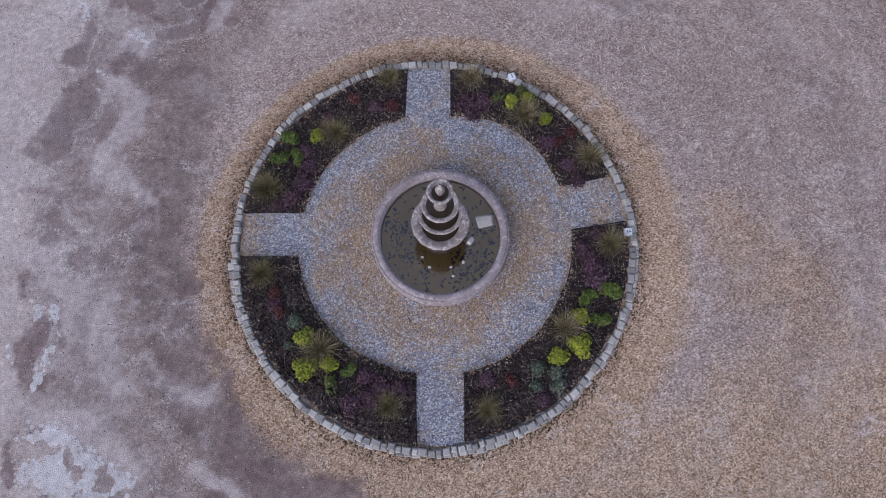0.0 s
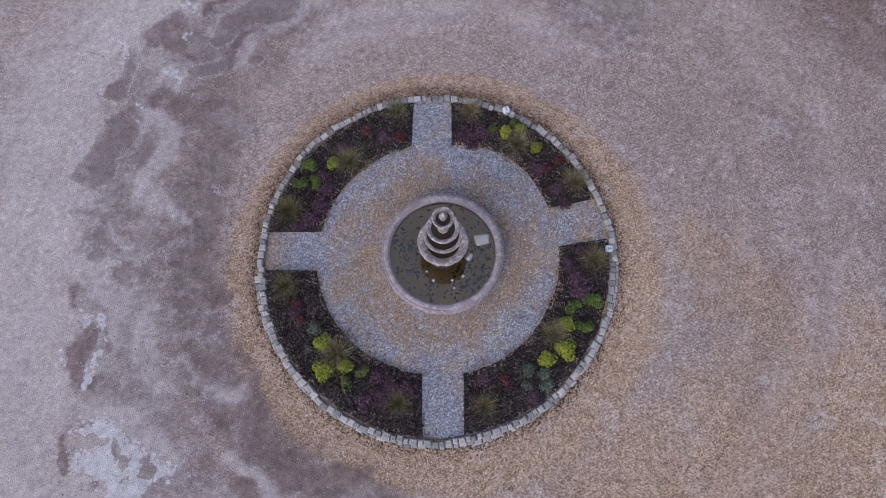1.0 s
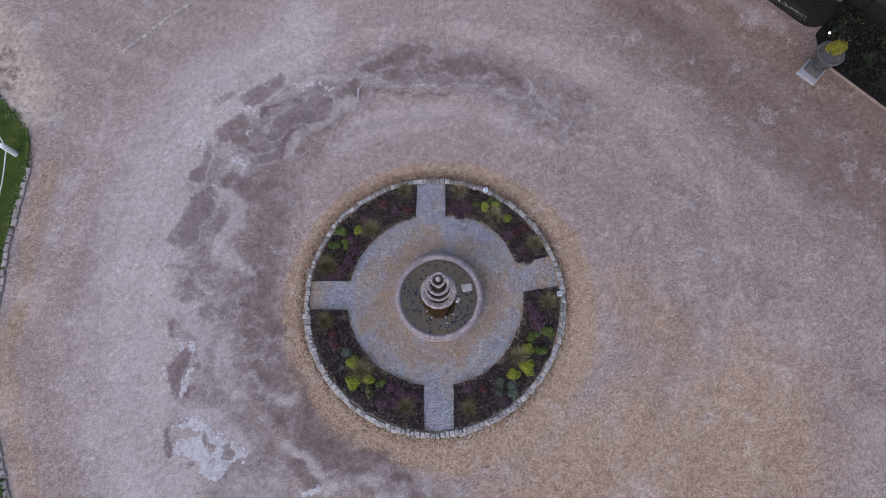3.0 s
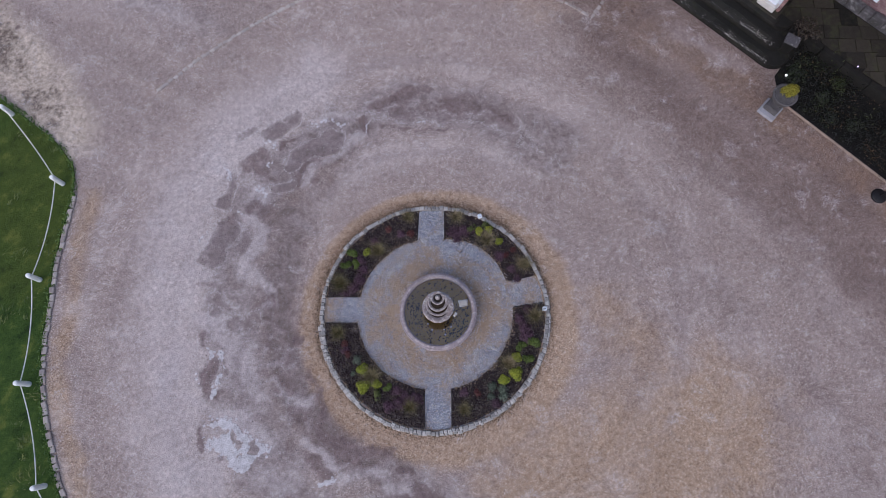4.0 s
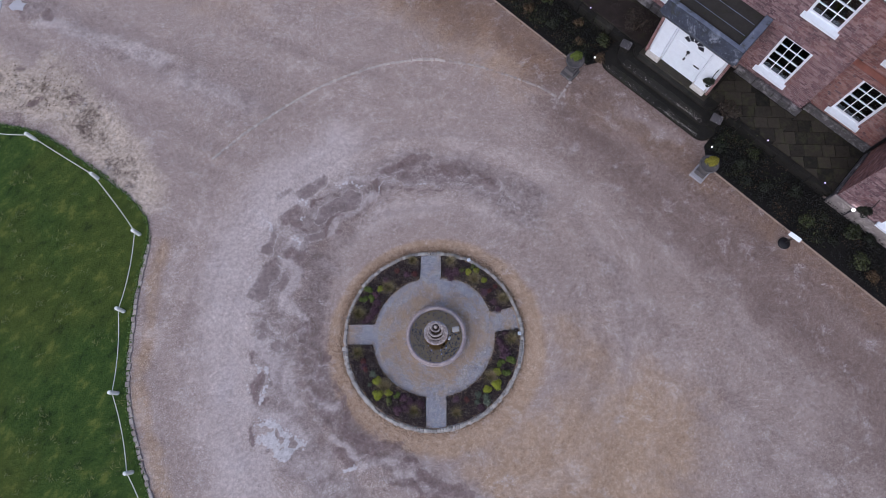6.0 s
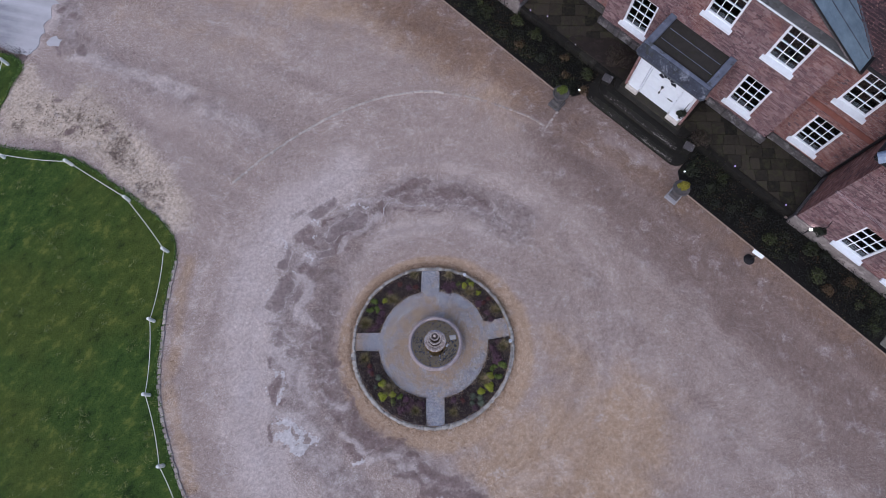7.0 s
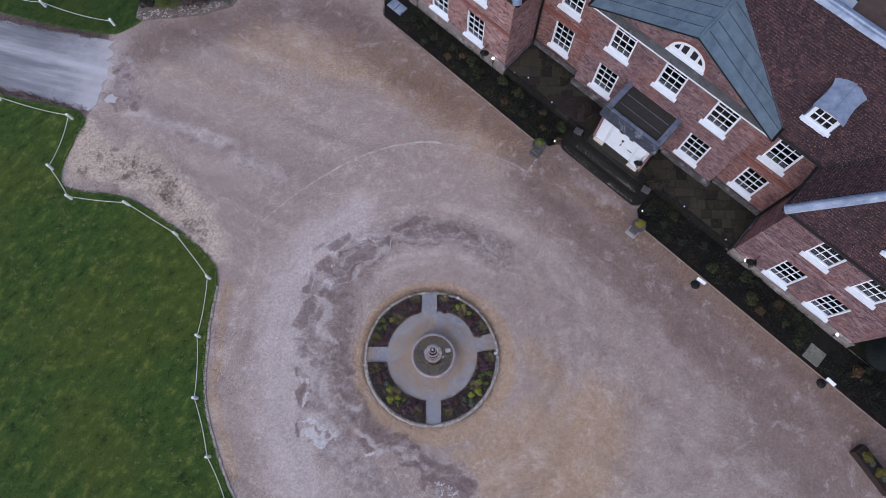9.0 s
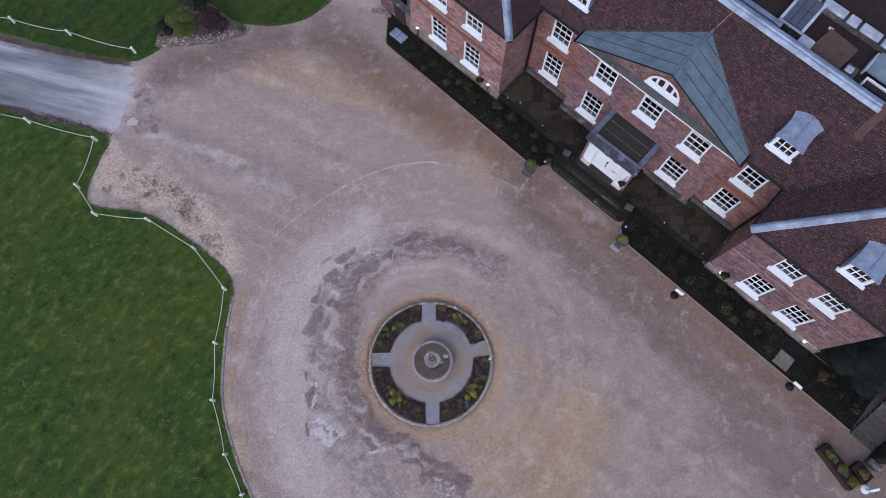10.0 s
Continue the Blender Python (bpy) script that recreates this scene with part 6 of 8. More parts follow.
def lead_strip(name, p, q, width, label, sag=0.05, metal=LEAD):
    """A dressed lead capping along a hip or ridge: a low rounded roll with wings."""
    p, q = Vector(p), Vector(q)
    d = (q - p).normalized()
    s = d.cross(Vector((0, 0, 1))).normalized()
    up = s.cross(d)
    bm = bmesh.new()
    prof = [(-0.5, -sag), (-0.28, 0.01), (-0.12, 0.03), (-0.06, 0.075), (0.06, 0.075), (0.12, 0.03), (0.28, 0.01), (0.5, -sag)]
    n = max(2, int((q - p).length / 0.9))
    last = None
    for k in range(n + 1):
        c = p + (q - p) * k / n
        lift = 0.012 * (k % 2)
        ring = [bm.verts.new(c + s * x * width + up * (z + lift)) for x, z in prof]
        if last:
            for a, b, c2, d2 in zip(last, last[1:], ring[1:], ring):
                bm.faces.new((a, b, c2, d2))
        last = ring
    bmesh.ops.recalc_face_normals(bm, faces=bm.faces[:])
    geom = bmesh.ops.solidify(bm, geom=bm.faces[:], thickness=-0.02)
    return part(name, bm, metal, house, label)


for side in (1, -1):
    m = lambda u, v, z: (side * u, v, z)

    def roof(name, pts, label=""):
        pts = [m(*p) for p in pts]
        if side < 0:
            pts = pts[::-1]
            pts = pts[-2:] + pts[:-2]
        ob = part(name, slab(pts, 0.12), FELT, house, label or "mossy brown clay-tile roof slope")
        return tiling(ob, pts, len(name) + side)

    roof("wing_front_roof", [(wu, wv, EAVE), (wo, wv, EAVE), (mid, wv + fv, RZ)])
    roof("wing_inner_roof", [(wu, ev - 0.12, EAVE), (wu, wv, EAVE), (mid, wv + fv, RZ), (mid, vr + 0.4, RZ), (wu + rd, vr, ridge_z)])
    roof("wing_back_roof", [(wu + (WELL - EAVE) / SP, 24, WELL), (wu + (WELL - EAVE) / SP, vr - 0.2, WELL), (wu + rd, vr, ridge_z), (mid, vr + 0.4, RZ), (mid, 24, RZ)])
    roof("wing_outer_roof", [(wo, wv, EAVE), (wo, 24, EAVE), (mid, 24, RZ), (mid, wv + fv, RZ)])
    roof("main_roof", [(0, ev, MEAVE), (wu + 0.13, ev, MEAVE), (wu + rd, vr, ridge_z), (0, vr, ridge_z)], "mossy reddish-brown clay-tile main roof")
    lead_strip("lead_hip", m(wu - 0.05, wv - 0.05, EAVE + 0.02), m(mid, wv + fv, RZ + 0.02), 0.36, "blue-grey lead hip capping", 0.1)
    lead_strip("lead_hip", m(wo + 0.05, wv - 0.05, EAVE + 0.02), m(mid, wv + fv, RZ + 0.02), 0.36, "blue-grey lead hip capping", 0.1)
    lead_strip("lead_ridge", m(mid, wv + fv, RZ + 0.02), m(mid, 24, RZ + 0.02), 0.5, "blue-grey lead ridge capping", 0.12)
    # valley between main and wing roofs, and black gutters
    part("valley", tube([m(wu + 0.15, ev + 0.02, MEAVE + 0.04), m(wu + rd, vr, ridge_z + 0.01)], 0.035, 6), FELT, house)
    for a, b in (((wu - 0.06, wv - 0.06, EAVE - 0.04), (wo + 0.06, wv - 0.06, EAVE - 0.04)), ((wu - 0.06, wv - 0.06, EAVE - 0.04), (wu - 0.06, ev - 0.06, EAVE - 0.04)), ((wu + 0.1, ev - 0.06, MEAVE - 0.04), (4.3, ev - 0.06, MEAVE - 0.04)),
                 ((wo + 0.06, wv - 0.06, EAVE - 0.04), (wo + 0.06, 24, EAVE - 0.04))):
        part("gutter", tube([m(*a), m(*b)], 0.065, 8), BLACK, house, "black half-round gutter")
    part("downpipe", tube([m(6.94, 15.24, EAVE - 0.12), m(6.94, 15.24, 0.42)], 0.06, 8), BLACK, house, "black rainwater pipe")
    part("soffit", boxed(*sorted((side * wu, side * 7.2)), wv, ev + 0.6, EAVE - 0.14, EAVE - 0.1), WHITE, house)
    part("soffit", boxed(*sorted((side * 7.0, side * wo)), wv, 13.2, EAVE - 0.145, EAVE - 0.105), WHITE, house)
lead_strip("lead_ridge", (-7.05, vr + 0.1, ridge_z + 0.02), (6.98, vr + 0.1, ridge_z + 0.02), 0.58, "broad pale blue-grey lead ridge roll", 0.1)
part("roof_back_slope", slab([(wu + rd, vr + 0.3, ridge_z), (-wu - rd, vr + 0.3, ridge_z), (-wu - rd, vr + 0.5, WELL), (wu + rd, vr + 0.5, WELL)], 0.1), DARKLEAD, house)
part("roof_ridge_flat", boxed(-wu - rd, wu + rd, vr - 0.05, vr + 0.3, ridge_z - 0.12, ridge_z - 0.02), DARKLEAD, house)
part("flat_roof", slab([(-9.2, vr + 0.4, WELL), (9.2, vr + 0.4, WELL), (9.2, 23.6, WELL), (-9.2, 23.6, WELL)], 0.2), WELLTILE, house, "dark brown tiled roof well behind the ridge")

# pediment over the middle bay
PZ, PW, PA = 6.62, 4.46, 8.8
PU = 0.14
pv = 14.42
back = lambda z: ev + (z - MEAVE) / PITCH
for side in (1, -1):
    pts = [(PU + side * PW, pv, PZ), (PU + side * PW, back(PZ), PZ), (PU, back(PA) + 0.05, PA), (PU, pv, PA)]
    if side < 0:
        pts = pts[::-1]
    part("pediment_roof", slab(pts, 0.09), SEAM, house, "grey-green sheet-lead pediment roof")
    slope = (PA - PZ) / PW
    for k, v in enumerate((14.95, 15.5, 16.1, 16.62)):
        u0 = 0.12
        u1 = min(PW - 0.05, PW * (1 - (max(0, (v - back(PZ))) * PITCH / (PA - PZ))) - 0.03)
        if u1 > u0:
            part("seam", tube([(PU + side * u0, v, PA - slope * u0 + 0.012), (PU + side * u1, v, PA - slope * u1 + 0.006)], 0.014, 6), DARKLEAD, house)
    part("verge", tube([(PU + side * (PW + 0.05), pv - 0.02, PZ - 0.05), (PU, pv - 0.02, PA - 0.03)], 0.03, 8), BLACK, house)
    part("raking_cornice", slab([(PU + side * (PW - 0.2), 14.5, PZ - 0.02), (PU + side * (PW - 0.2), 14.895, PZ - 0.02), (PU, 14.895, PA - 0.11), (PU, 14.5, PA - 0.11)][:: side], 0.12), PLINTH, house, "weathered stone raking cornice")
    part("gutter", tube([(PU + side * (PW + 0.06), pv, PZ - 0.03), (PU + side * (PW + 0.06), back(PZ), PZ - 0.03)], 0.06, 8), BLACK, house)
    part("flashing", tube([(PU + side * PW, back(PZ) + 0.02, PZ + 0.03), (PU, back(PA) + 0.06, PA + 0.02)], 0.035, 6), DARKLEAD, house)
lead_strip("pediment_ridge", (PU, pv, PA + 0.02), (PU, back(PA) + 0.08, PA + 0.02), 0.12, "", 0.05, SEAM)
# gable with a half-round window
tym = bmesh.new()
outline = [(PU - 4.16, 6.6), (PU + 4.16, 6.6), (PU, 8.66)]
vs = [tym.verts.new((u, 14.9, z)) for u, z in outline]
tym.faces.new(vs)
vs2 = [tym.verts.new((u, 15.2, z)) for u, z in outline]
tym.faces.new(vs2[::-1])
for i in range(3):
    j = (i + 1) % 3
    tym.faces.new((vs[j], vs[i], vs2[i], vs2[j]))
gable = part("gable_wall", tym, MORTAR, house, "brick pediment face")
brickwork(gable, (PU - 4.16, 14.9, 0), (1, 0, 0), (0, -1, 0), 8.32, 6.6, 8.6, BRICKS["brick"], [], lambda z: (4.16 * (z - 6.6) / 2.06, 8.32 - 4.16 * (z - 6.6) / 2.06), 95)
CORNICE = mat_worn("cornice_stone", srgb(74, 76, 80), srgb(118, 120, 124), srgb(160, 162, 164), 0.53)
cor = boxed(-4.26, 4.54, 14.52, 14.895, 6.42, 6.56, bevel=0.03)
box(cor, -4.14, 4.42, 14.7, 14.89, 6.28, 6.42)
part("cornice", cor, PLINTH, house, "weathered stone cornice with grey lead top")
part("cornice_lead", boxed(-4.28, 4.56, 14.49, 14.88, 6.563, 6.59), CORNICE, house)
part("cornice_edge", boxed(-4.3, 4.58, 14.46, 14.488, 6.54, 6.6), WHITE, house)


def half_disc(r, y0, y1, n=24):
    p = [(r * math.cos(math.pi * k / n), r * math.sin(math.pi * k / n)) for k in range(n + 1)]
    bm = prism(p, 0, 1)
    for v in bm.verts:
        v.co = Vector((v.co.x, y1 + (y0 - y1) * v.co.z, v.co.y))
    bmesh.ops.recalc_face_normals(bm, faces=bm.faces[:])
    return bm


DARKPANE = mat_simple("dark_pane", srgb(46, 48, 56), 0.08, 0, 0.1, 3, 20, 0)
LZ, LR = 6.8, 0.86
lun = part("lunette_window", half_disc(LR, 14.86, 14.898), WHITE, house, "white half-round lunette window")
lun.location = (0.1, 0, LZ)
part("arch_ring", half_disc(LR + 0.11, 14.872, 14.897), RUBBED, lun, "red brick arch")
part("lunette_sill", boxed(-LR - 0.05, LR + 0.05, 14.78, 14.88, -0.08, 0.0, bevel=0.01), WHITE, lun)
for x0, x1 in ((-0.66, -0.46), (-0.34, -0.09), (0.09, 0.34), (0.46, 0.66)):
    n = 5
    p = [(x0, 0.27), (x1, 0.27)] + [(x1 + (x0 - x1) * k / n, math.sqrt(0.76 ** 2 - (x1 + (x0 - x1) * k / n) ** 2) - 0.02) for k in range(n + 1)]
    b = prism(p, 0, 1)
    for v in b.verts:
        v.co = Vector((v.co.x, 14.858 - 0.004 * v.co.z, v.co.y))
    bmesh.ops.recalc_face_normals(b, faces=b.faces[:])
    part("pane", b, DARKPANE, lun)


# ---- dormers ----
def dormer(u, v, z):
    d = part("dormer", boxed(-0.6, 0.6, 0.02, 0.1, -0.35, 0.05), WHITE, house, "white dormer with a curved lead roof")
    d.matrix_basis = pose(u, v, z) @ Matrix.Scale(0.9, 4)
    depth = 2.3
    for s in (-1, 1):
        cheek = bmesh.new()
        lo = [(s * 0.62, 0.03, -0.35), (s * 0.62, 0.03, 1.02), (s * 0.62, (1.02 + z - (MEAVE if abs(u) < 7 else EAVE)) / PITCH - (v - (ev if abs(u) < 7 else wv)), 1.02), (s * 0.62, 0.2, -0.3)]
        a = [cheek.verts.new(p) for p in lo]
        b = [cheek.verts.new((p[0] - s * 0.06, p[1], p[2])) for p in lo]
        cheek.faces.new(a)
        cheek.faces.new(b[::-1])
        for i in range(4):
            j = (i + 1) % 4
            cheek.faces.new((a[i], b[i], b[j], a[j]))
        bmesh.ops.recalc_face_normals(cheek, faces=cheek.faces[:])
        part("cheek", cheek, LEAD, d, "lead-clad cheek")
    w, h = 1.16, 1.0
    part("rail", boxed(-w / 2, w / 2, 0.0, 0.08, 0.0, 0.12), WHITE, d)
    part("rail", boxed(-w / 2, w / 2, 0.0, 0.08, h - 0.1, h), WHITE, d)
    part("stile", boxed(-w / 2, -w / 2 + 0.15, 0.0, 0.08, 0.12, h - 0.1), WHITE, d)
    part("stile", boxed(w / 2 - 0.15, w / 2, 0.0, 0.08, 0.12, h - 0.1), WHITE, d)
    pw = (w - 0.3 - 2 * 0.05) / 3
    for i in (1, 2):
        x = -w / 2 + 0.15 + i * pw + (i - 1) * 0.05
        part("mullion", boxed(x, x + 0.05, 0.02, 0.07, 0.12, h - 0.1), WHITE, d)
    for i in range(3):
        x = -w / 2 + 0.15 + i * (pw + 0.05)
        part("glazing_bar", boxed(x, x + pw, 0.025, 0.065, h / 2 - 0.02, h / 2 + 0.02), WHITE, d)
    part("dormer_sill", boxed(-w / 2 - 0.12, w / 2 + 0.12, -0.14, 0.05, -0.07, 0.0, bevel=0.01), WHITE, d, "white sill")
    for i in range(3):
        for j in range(2):
            x = -w / 2 + 0.15 + i * (pw + 0.05)
            z0 = 0.12 + j * (h / 2 - 0.08)
            part("pane", boxed(x, x + pw, 0.045, 0.05, z0, z0 + h / 2 - 0.12), GLASS, d)
    # curved lead roof running back into the slope
    bm = bmesh.new()
    n = 14
    rows = []
    for y in (-0.12, 0.0, 0.3, 0.7, 1.1, 1.5, 1.9, depth):
        row = []
        for k in range(n + 1):
            t = k / n * 2 - 1
            f = y / depth
            wide = 0.72 - 0.12 * math.sin(math.pi * min(1, max(0, f) * 1.4)) + 0.2 * max(0, f) ** 2
            row.append(bm.verts.new((t * wide, y, 1.0 + 0.15 * math.cos(t * math.pi / 2) + 0.28 * max(0, f))))
        rows.append(row)
    for a, b in zip(rows, rows[1:]):
        for k in range(n):
            bm.faces.new((a[k], a[k + 1], b[k + 1], b[k]))
    bmesh.ops.recalc_face_normals(bm, faces=bm.faces[:])
    bmesh.ops.solidify(bm, geom=bm.faces[:], thickness=0.06)
    part("dormer_roof", bm, LEAD, d, "pale blue-grey curved lead roof", False)
    part("batten", tube([(0.03, -0.1, 1.165), (0.03, 0.0, 1.165), (0.03, 2.2, 1.43)], 0.02, 6), LEAD, d)
    part("dormer_head", half_disc(0.66, 0.03, 0.07), WHITE, d, "white segmental head").matrix_basis = pose(0, 0, 0.97) @ Matrix.Diagonal((1, 1, 0.2, 1))
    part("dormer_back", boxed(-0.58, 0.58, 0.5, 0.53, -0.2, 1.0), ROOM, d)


for u, v, z in ((5.4, 15.5, 7.36), (-5.25, 15.5, 7.36), (10.55, 13.12, 7.12), (-10.3, 13.12, 7.12)):
    dormer(u, v, z)

VERGE = mat_worn("verge_brick", srgb(66, 50, 48), srgb(98, 76, 72), srgb(134, 112, 106), 0.56)
# raised brick verge at the end of the main ridge
vb = slab([(6.92, 17.0, MEAVE + PITCH * (17.0 - ev) + 0.14), (7.26, 17.0, MEAVE + PITCH * (17.0 - ev) + 0.14), (7.26, vr + 0.1, ridge_z + 0.2), (6.92, vr + 0.1, ridge_z + 0.2)], 0.3)
part("brick_verge", vb, VERGE, house, "raised mossy brown brick verge")


def in_valley(r):
    t = r.random() ** 0.8
    q = H @ Vector((wu + 0.3 + (rd - 0.3) * t + r.gauss(0.1, 0.3), ev + 0.2 + (md - 0.2) * t + r.gauss(-0.05, 0.16), 0))
    u, v = wu + 0.3 + (rd - 0.3) * t, ev + 0.2 + (md - 0.2) * t
    return q.x, q.y, MEAVE + PITCH * (v - ev) + 0.05


litter("roof_moss", "dark moss and leaf scraps caught in the roof valley", "moss", in_valley, 900, 0.035, DARKCHIP, 46, 0.4)


# ---- porch ----
porch = part("porch", wall_panel(-1.32, 1.32, 0.5, 3.0, 13.28, 0.3, [(-0.72, 0.72, 0.5, 2.55)]), WHITE, house, "white porch front with panelled door and flat lead roof")
for s in (-1, 1):
    lo, hi = sorted((s * 1.02, s * 1.32))
    part("porch_side", boxed(lo, hi, 13.585, 14.895, 0.5, 3.0), REDBRICK, porch, "red brick porch side")
    lo, hi = sorted((s * 1.325, s * 1.42))
    part("pier", boxed(lo, hi, 13.2, 13.55, 0.45, 2.75, bevel=0.01), REDBRICK, porch, "red brick pier edge")
    lo, hi = sorted((s * 0.78, s * 1.24))
    part("pilaster", boxed(lo, hi, 13.16, 13.277, 0.5, 2.6, bevel=0.015), WHITE, porch, "white pilaster")
    lo, hi = sorted((s * 0.74, s * 1.3))
    part("pilaster_base", boxed(lo, hi, 13.06, 13.28, 0.48, 0.7, bevel=0.02), PALEST, porch, "pale stone pilaster base")
    part("capital", boxed(lo, hi, 13.1, 13.277, 2.6, 2.72, bevel=0.02), WHITE, porch)
door = part("door", boxed(-0.71, 0.71, 13.31, 13.37, 0.5, 2.53), WHITE, porch, "white panelled front door")
for x in (-0.36, 0.36):
    for z0, z1 in ((0.68, 1.25), (1.38, 1.92)):
        part("door_panel", boxed(x - 0.24, x + 0.24, 13.296, 13.309, z0, z1, bevel=0.006), WHITE, porch)
part("door_knocker", lathe([(0.0, 0.0), (0.06, 0.0), (0.06, 0.03), (0.025, 0.07), (0.0, 0.08)], 16), BLACK, porch, "black iron knocker").matrix_basis = pose(-0.02, 13.3, 1.7, 90, 0, 0)
part("knocker_drop", boxed(-0.035, -0.005, 13.26, 13.29, 1.5, 1.72, bevel=0.005), BLACK, porch)
part("door_knob", lathe([(0.0, 0.0), (0.035, 0.0), (0.02, 0.03), (0.04, 0.06), (0.03, 0.085), (0.0, 0.095)], 16), BLACK, porch, "black door knob").matrix_basis = pose(-0.02, 13.3, 1.33, 90, 0, 0)
part("letter_plate", boxed(0.38, 0.62, 13.288, 13.294, 1.28, 1.34), BLACK, porch)
for k in range(5):
    a0, a1 = math.radians(8 + 33.5 * k), math.radians(8 + 33.5 * k + 28)
    wedge = prism([(0.2 * math.cos(a0), 0.2 * math.sin(a0)), (0.42 * math.cos(a0), 0.42 * math.sin(a0)), (0.42 * math.cos(a1), 0.42 * math.sin(a1)), (0.2 * math.cos(a1), 0.2 * math.sin(a1))], 0, 0.008)
    part("fanlight_pane", wedge, DARKPANE, porch, "dark fanlight pane").matrix_basis = pose(0, 13.307, 2.1, 90, 0, 0)
PARLEAD = mat_worn("parapet_lead", srgb(74, 80, 96), srgb(118, 126, 146), srgb(150, 158, 176), 0.56)
APRON = mat_worn("apron_lead", srgb(34, 36, 44), srgb(70, 76, 92), srgb(150, 156, 170), 0.53)
DECK = mat_worn("porch_deck", srgb(38, 37, 36), srgb(62, 60, 58), srgb(82, 82, 82), 0.62)
ent = boxed(-1.5, 1.5, 13.0, 14.89, 2.76, 2.9, bevel=0.03)
box(ent, -1.44, 1.44, 13.1, 14.89, 2.9, 3.215)
part("entablature", ent, DARKLEAD, porch, "dark weathered stone entablature")
part("apron", slab([(-1.56, 12.98, 2.93), (1.56, 12.98, 2.93), (1.5, 13.16, 3.37), (-1.5, 13.16, 3.37)], 0.06, (0, 1, 0)), APRON, porch, "stained dark lead apron over the door")
part("parapet", boxed(-1.5, 1.5, 13.16, 13.36, 3.22, 3.38, bevel=0.03), PARLEAD, porch, "blue-grey lead-covered parapet")
for s in (-1, 1):
    lo, hi = sorted((s * 1.22, s * 1.5))
    part("parapet", boxed(lo, hi, 13.363, 14.89, 3.22, 3.38, bevel=0.03), PARLEAD, porch, "blue-grey lead-covered parapet")
part("porch_roof", boxed(-1.22, 1.22, 13.36, 14.89, 3.216, 3.24), DECK, porch, "dark lead flat roof")
for v in (13.85, 14.4):
    part("batten", tube([(-1.15, v, 3.25), (1.15, v, 3.24)], 0.013, 6), PARLEAD, porch)

# ---- behind the main ridge ----
COPPER = mat_simple("conductor_metal", srgb(170, 130, 112), 0.5, 0.3, 0.2)
WELLGLASS = mat_simple("skylight_glass", srgb(84, 90, 106), 0.12, 0, 0.2, 3, 20, 0)
COLDLEAD = mat_lead("pale_lead", srgb(150, 160, 178), srgb(206, 212, 224), 0.6)
sk = thing("roof_lantern", H @ pose(2.38, 19.8, WELL), "grey-framed glass roof lantern in the roof well", "skylight")
part("curb", boxed(-0.5, 0.5, -0.72, 0.78, 0, 0.36), DARKLEAD, sk)
part("glazing", slab([(-0.46, -0.68, 0.37), (0.46, -0.68, 0.37), (0.46, 0.75, 0.55), (-0.46, 0.75, 0.55)], 0.03), WELLGLASS, sk, "grey-blue glazing")
for x in (-0.16, 0.15):
    part("glazing_bar", tube([(x, -0.7, 0.385), (x, 0.76, 0.565)], 0.016, 6), DARKLEAD, sk)
part("glazing_bar", tube([(-0.46, 0.1, 0.48), (0.46, 0.1, 0.48)], 0.016, 6), DARKLEAD, sk)
for x in (-0.5, 0.5):
    part("side_flashing", slab([(x - 0.06, -0.74, 0.4), (x + 0.06, -0.74, 0.4), (x + 0.06, 0.8, 0.59), (x - 0.06, 0.8, 0.59)], 0.05), COLDLEAD, sk, "pale lead side flashing")
part("front_flashing", boxed(-0.56, 0.56, -0.86, -0.74, 0.3, 0.37, bevel=0.02), LEAD, sk)
par = thing("rear_parapet", H, "pale lead-topped parapet with dark notches", "parapet")
part("parapet_wall", boxed(1.6, 9.1, 20.72, 21.1, WELL - 0.1, WELL + 0.28), PLINTH, par, "mossy grey parapet side")
u = 1.6
rpar = random.Random(8)
for gap in (2.75, 3.9, 4.5, 5.5, 6.4, 7.6, 9.1):
    part("coping", boxed(u, gap - 0.12, 20.68 + rpar.uniform(-0.02, 0.02), 21.14, WELL + 0.283, WELL + 0.4, bevel=0.03), COLDLEAD, par, "pale lead coping")
    part("notch", boxed(gap - 0.118, gap + 0.008, 20.72, 21.1, WELL + 0.2, WELL + 0.3), DARKLEAD, par)
    u = gap + 0.01
MOSSROOF = mat_worn("mossy_brown_roof", srgb(66, 54, 50), srgb(96, 82, 76), srgb(140, 126, 116), 0.58)
hut = thing("roof_outbuilding", H, "low mossy brown roof slope in the roof well", "roof")
part("roof_slope", slab([(3.5, 18.8, 9.12), (4.92, 18.72, 9.12), (5.0, 19.9, 9.34), (3.66, 20.02, 9.34)], 0.06), MOSSROOF, hut)
part("roof_base", boxed(3.7, 4.85, 18.95, 19.8, 8.98, 9.12), DARKLEAD, hut)
vent = thing("roof_vent", H, "mossy grey lead box vent on the flat roof", "vent")
part("box", boxed(5.02, 5.55, 18.72, 19.3, 8.98, 9.24, bevel=0.05), PLINTH, vent)
part("lid", boxed(5.06, 5.36, 18.8, 19.12, 9.243, 9.32, bevel=0.03), COLDLEAD, vent, "pale lead lid")
gul = thing("roof_gully", H, "pale lead gully behind the ridge", "gully")
part("channel", boxed(-6.5, 2.1, 18.86, 19.08, 8.98, 9.2, bevel=0.02), LEAD, gul)
part("sump", boxed(2.95, 3.55, 18.72, 19.22, 8.98, 9.2, bevel=0.03), COLDLEAD, gul, "pale lead sump cover")
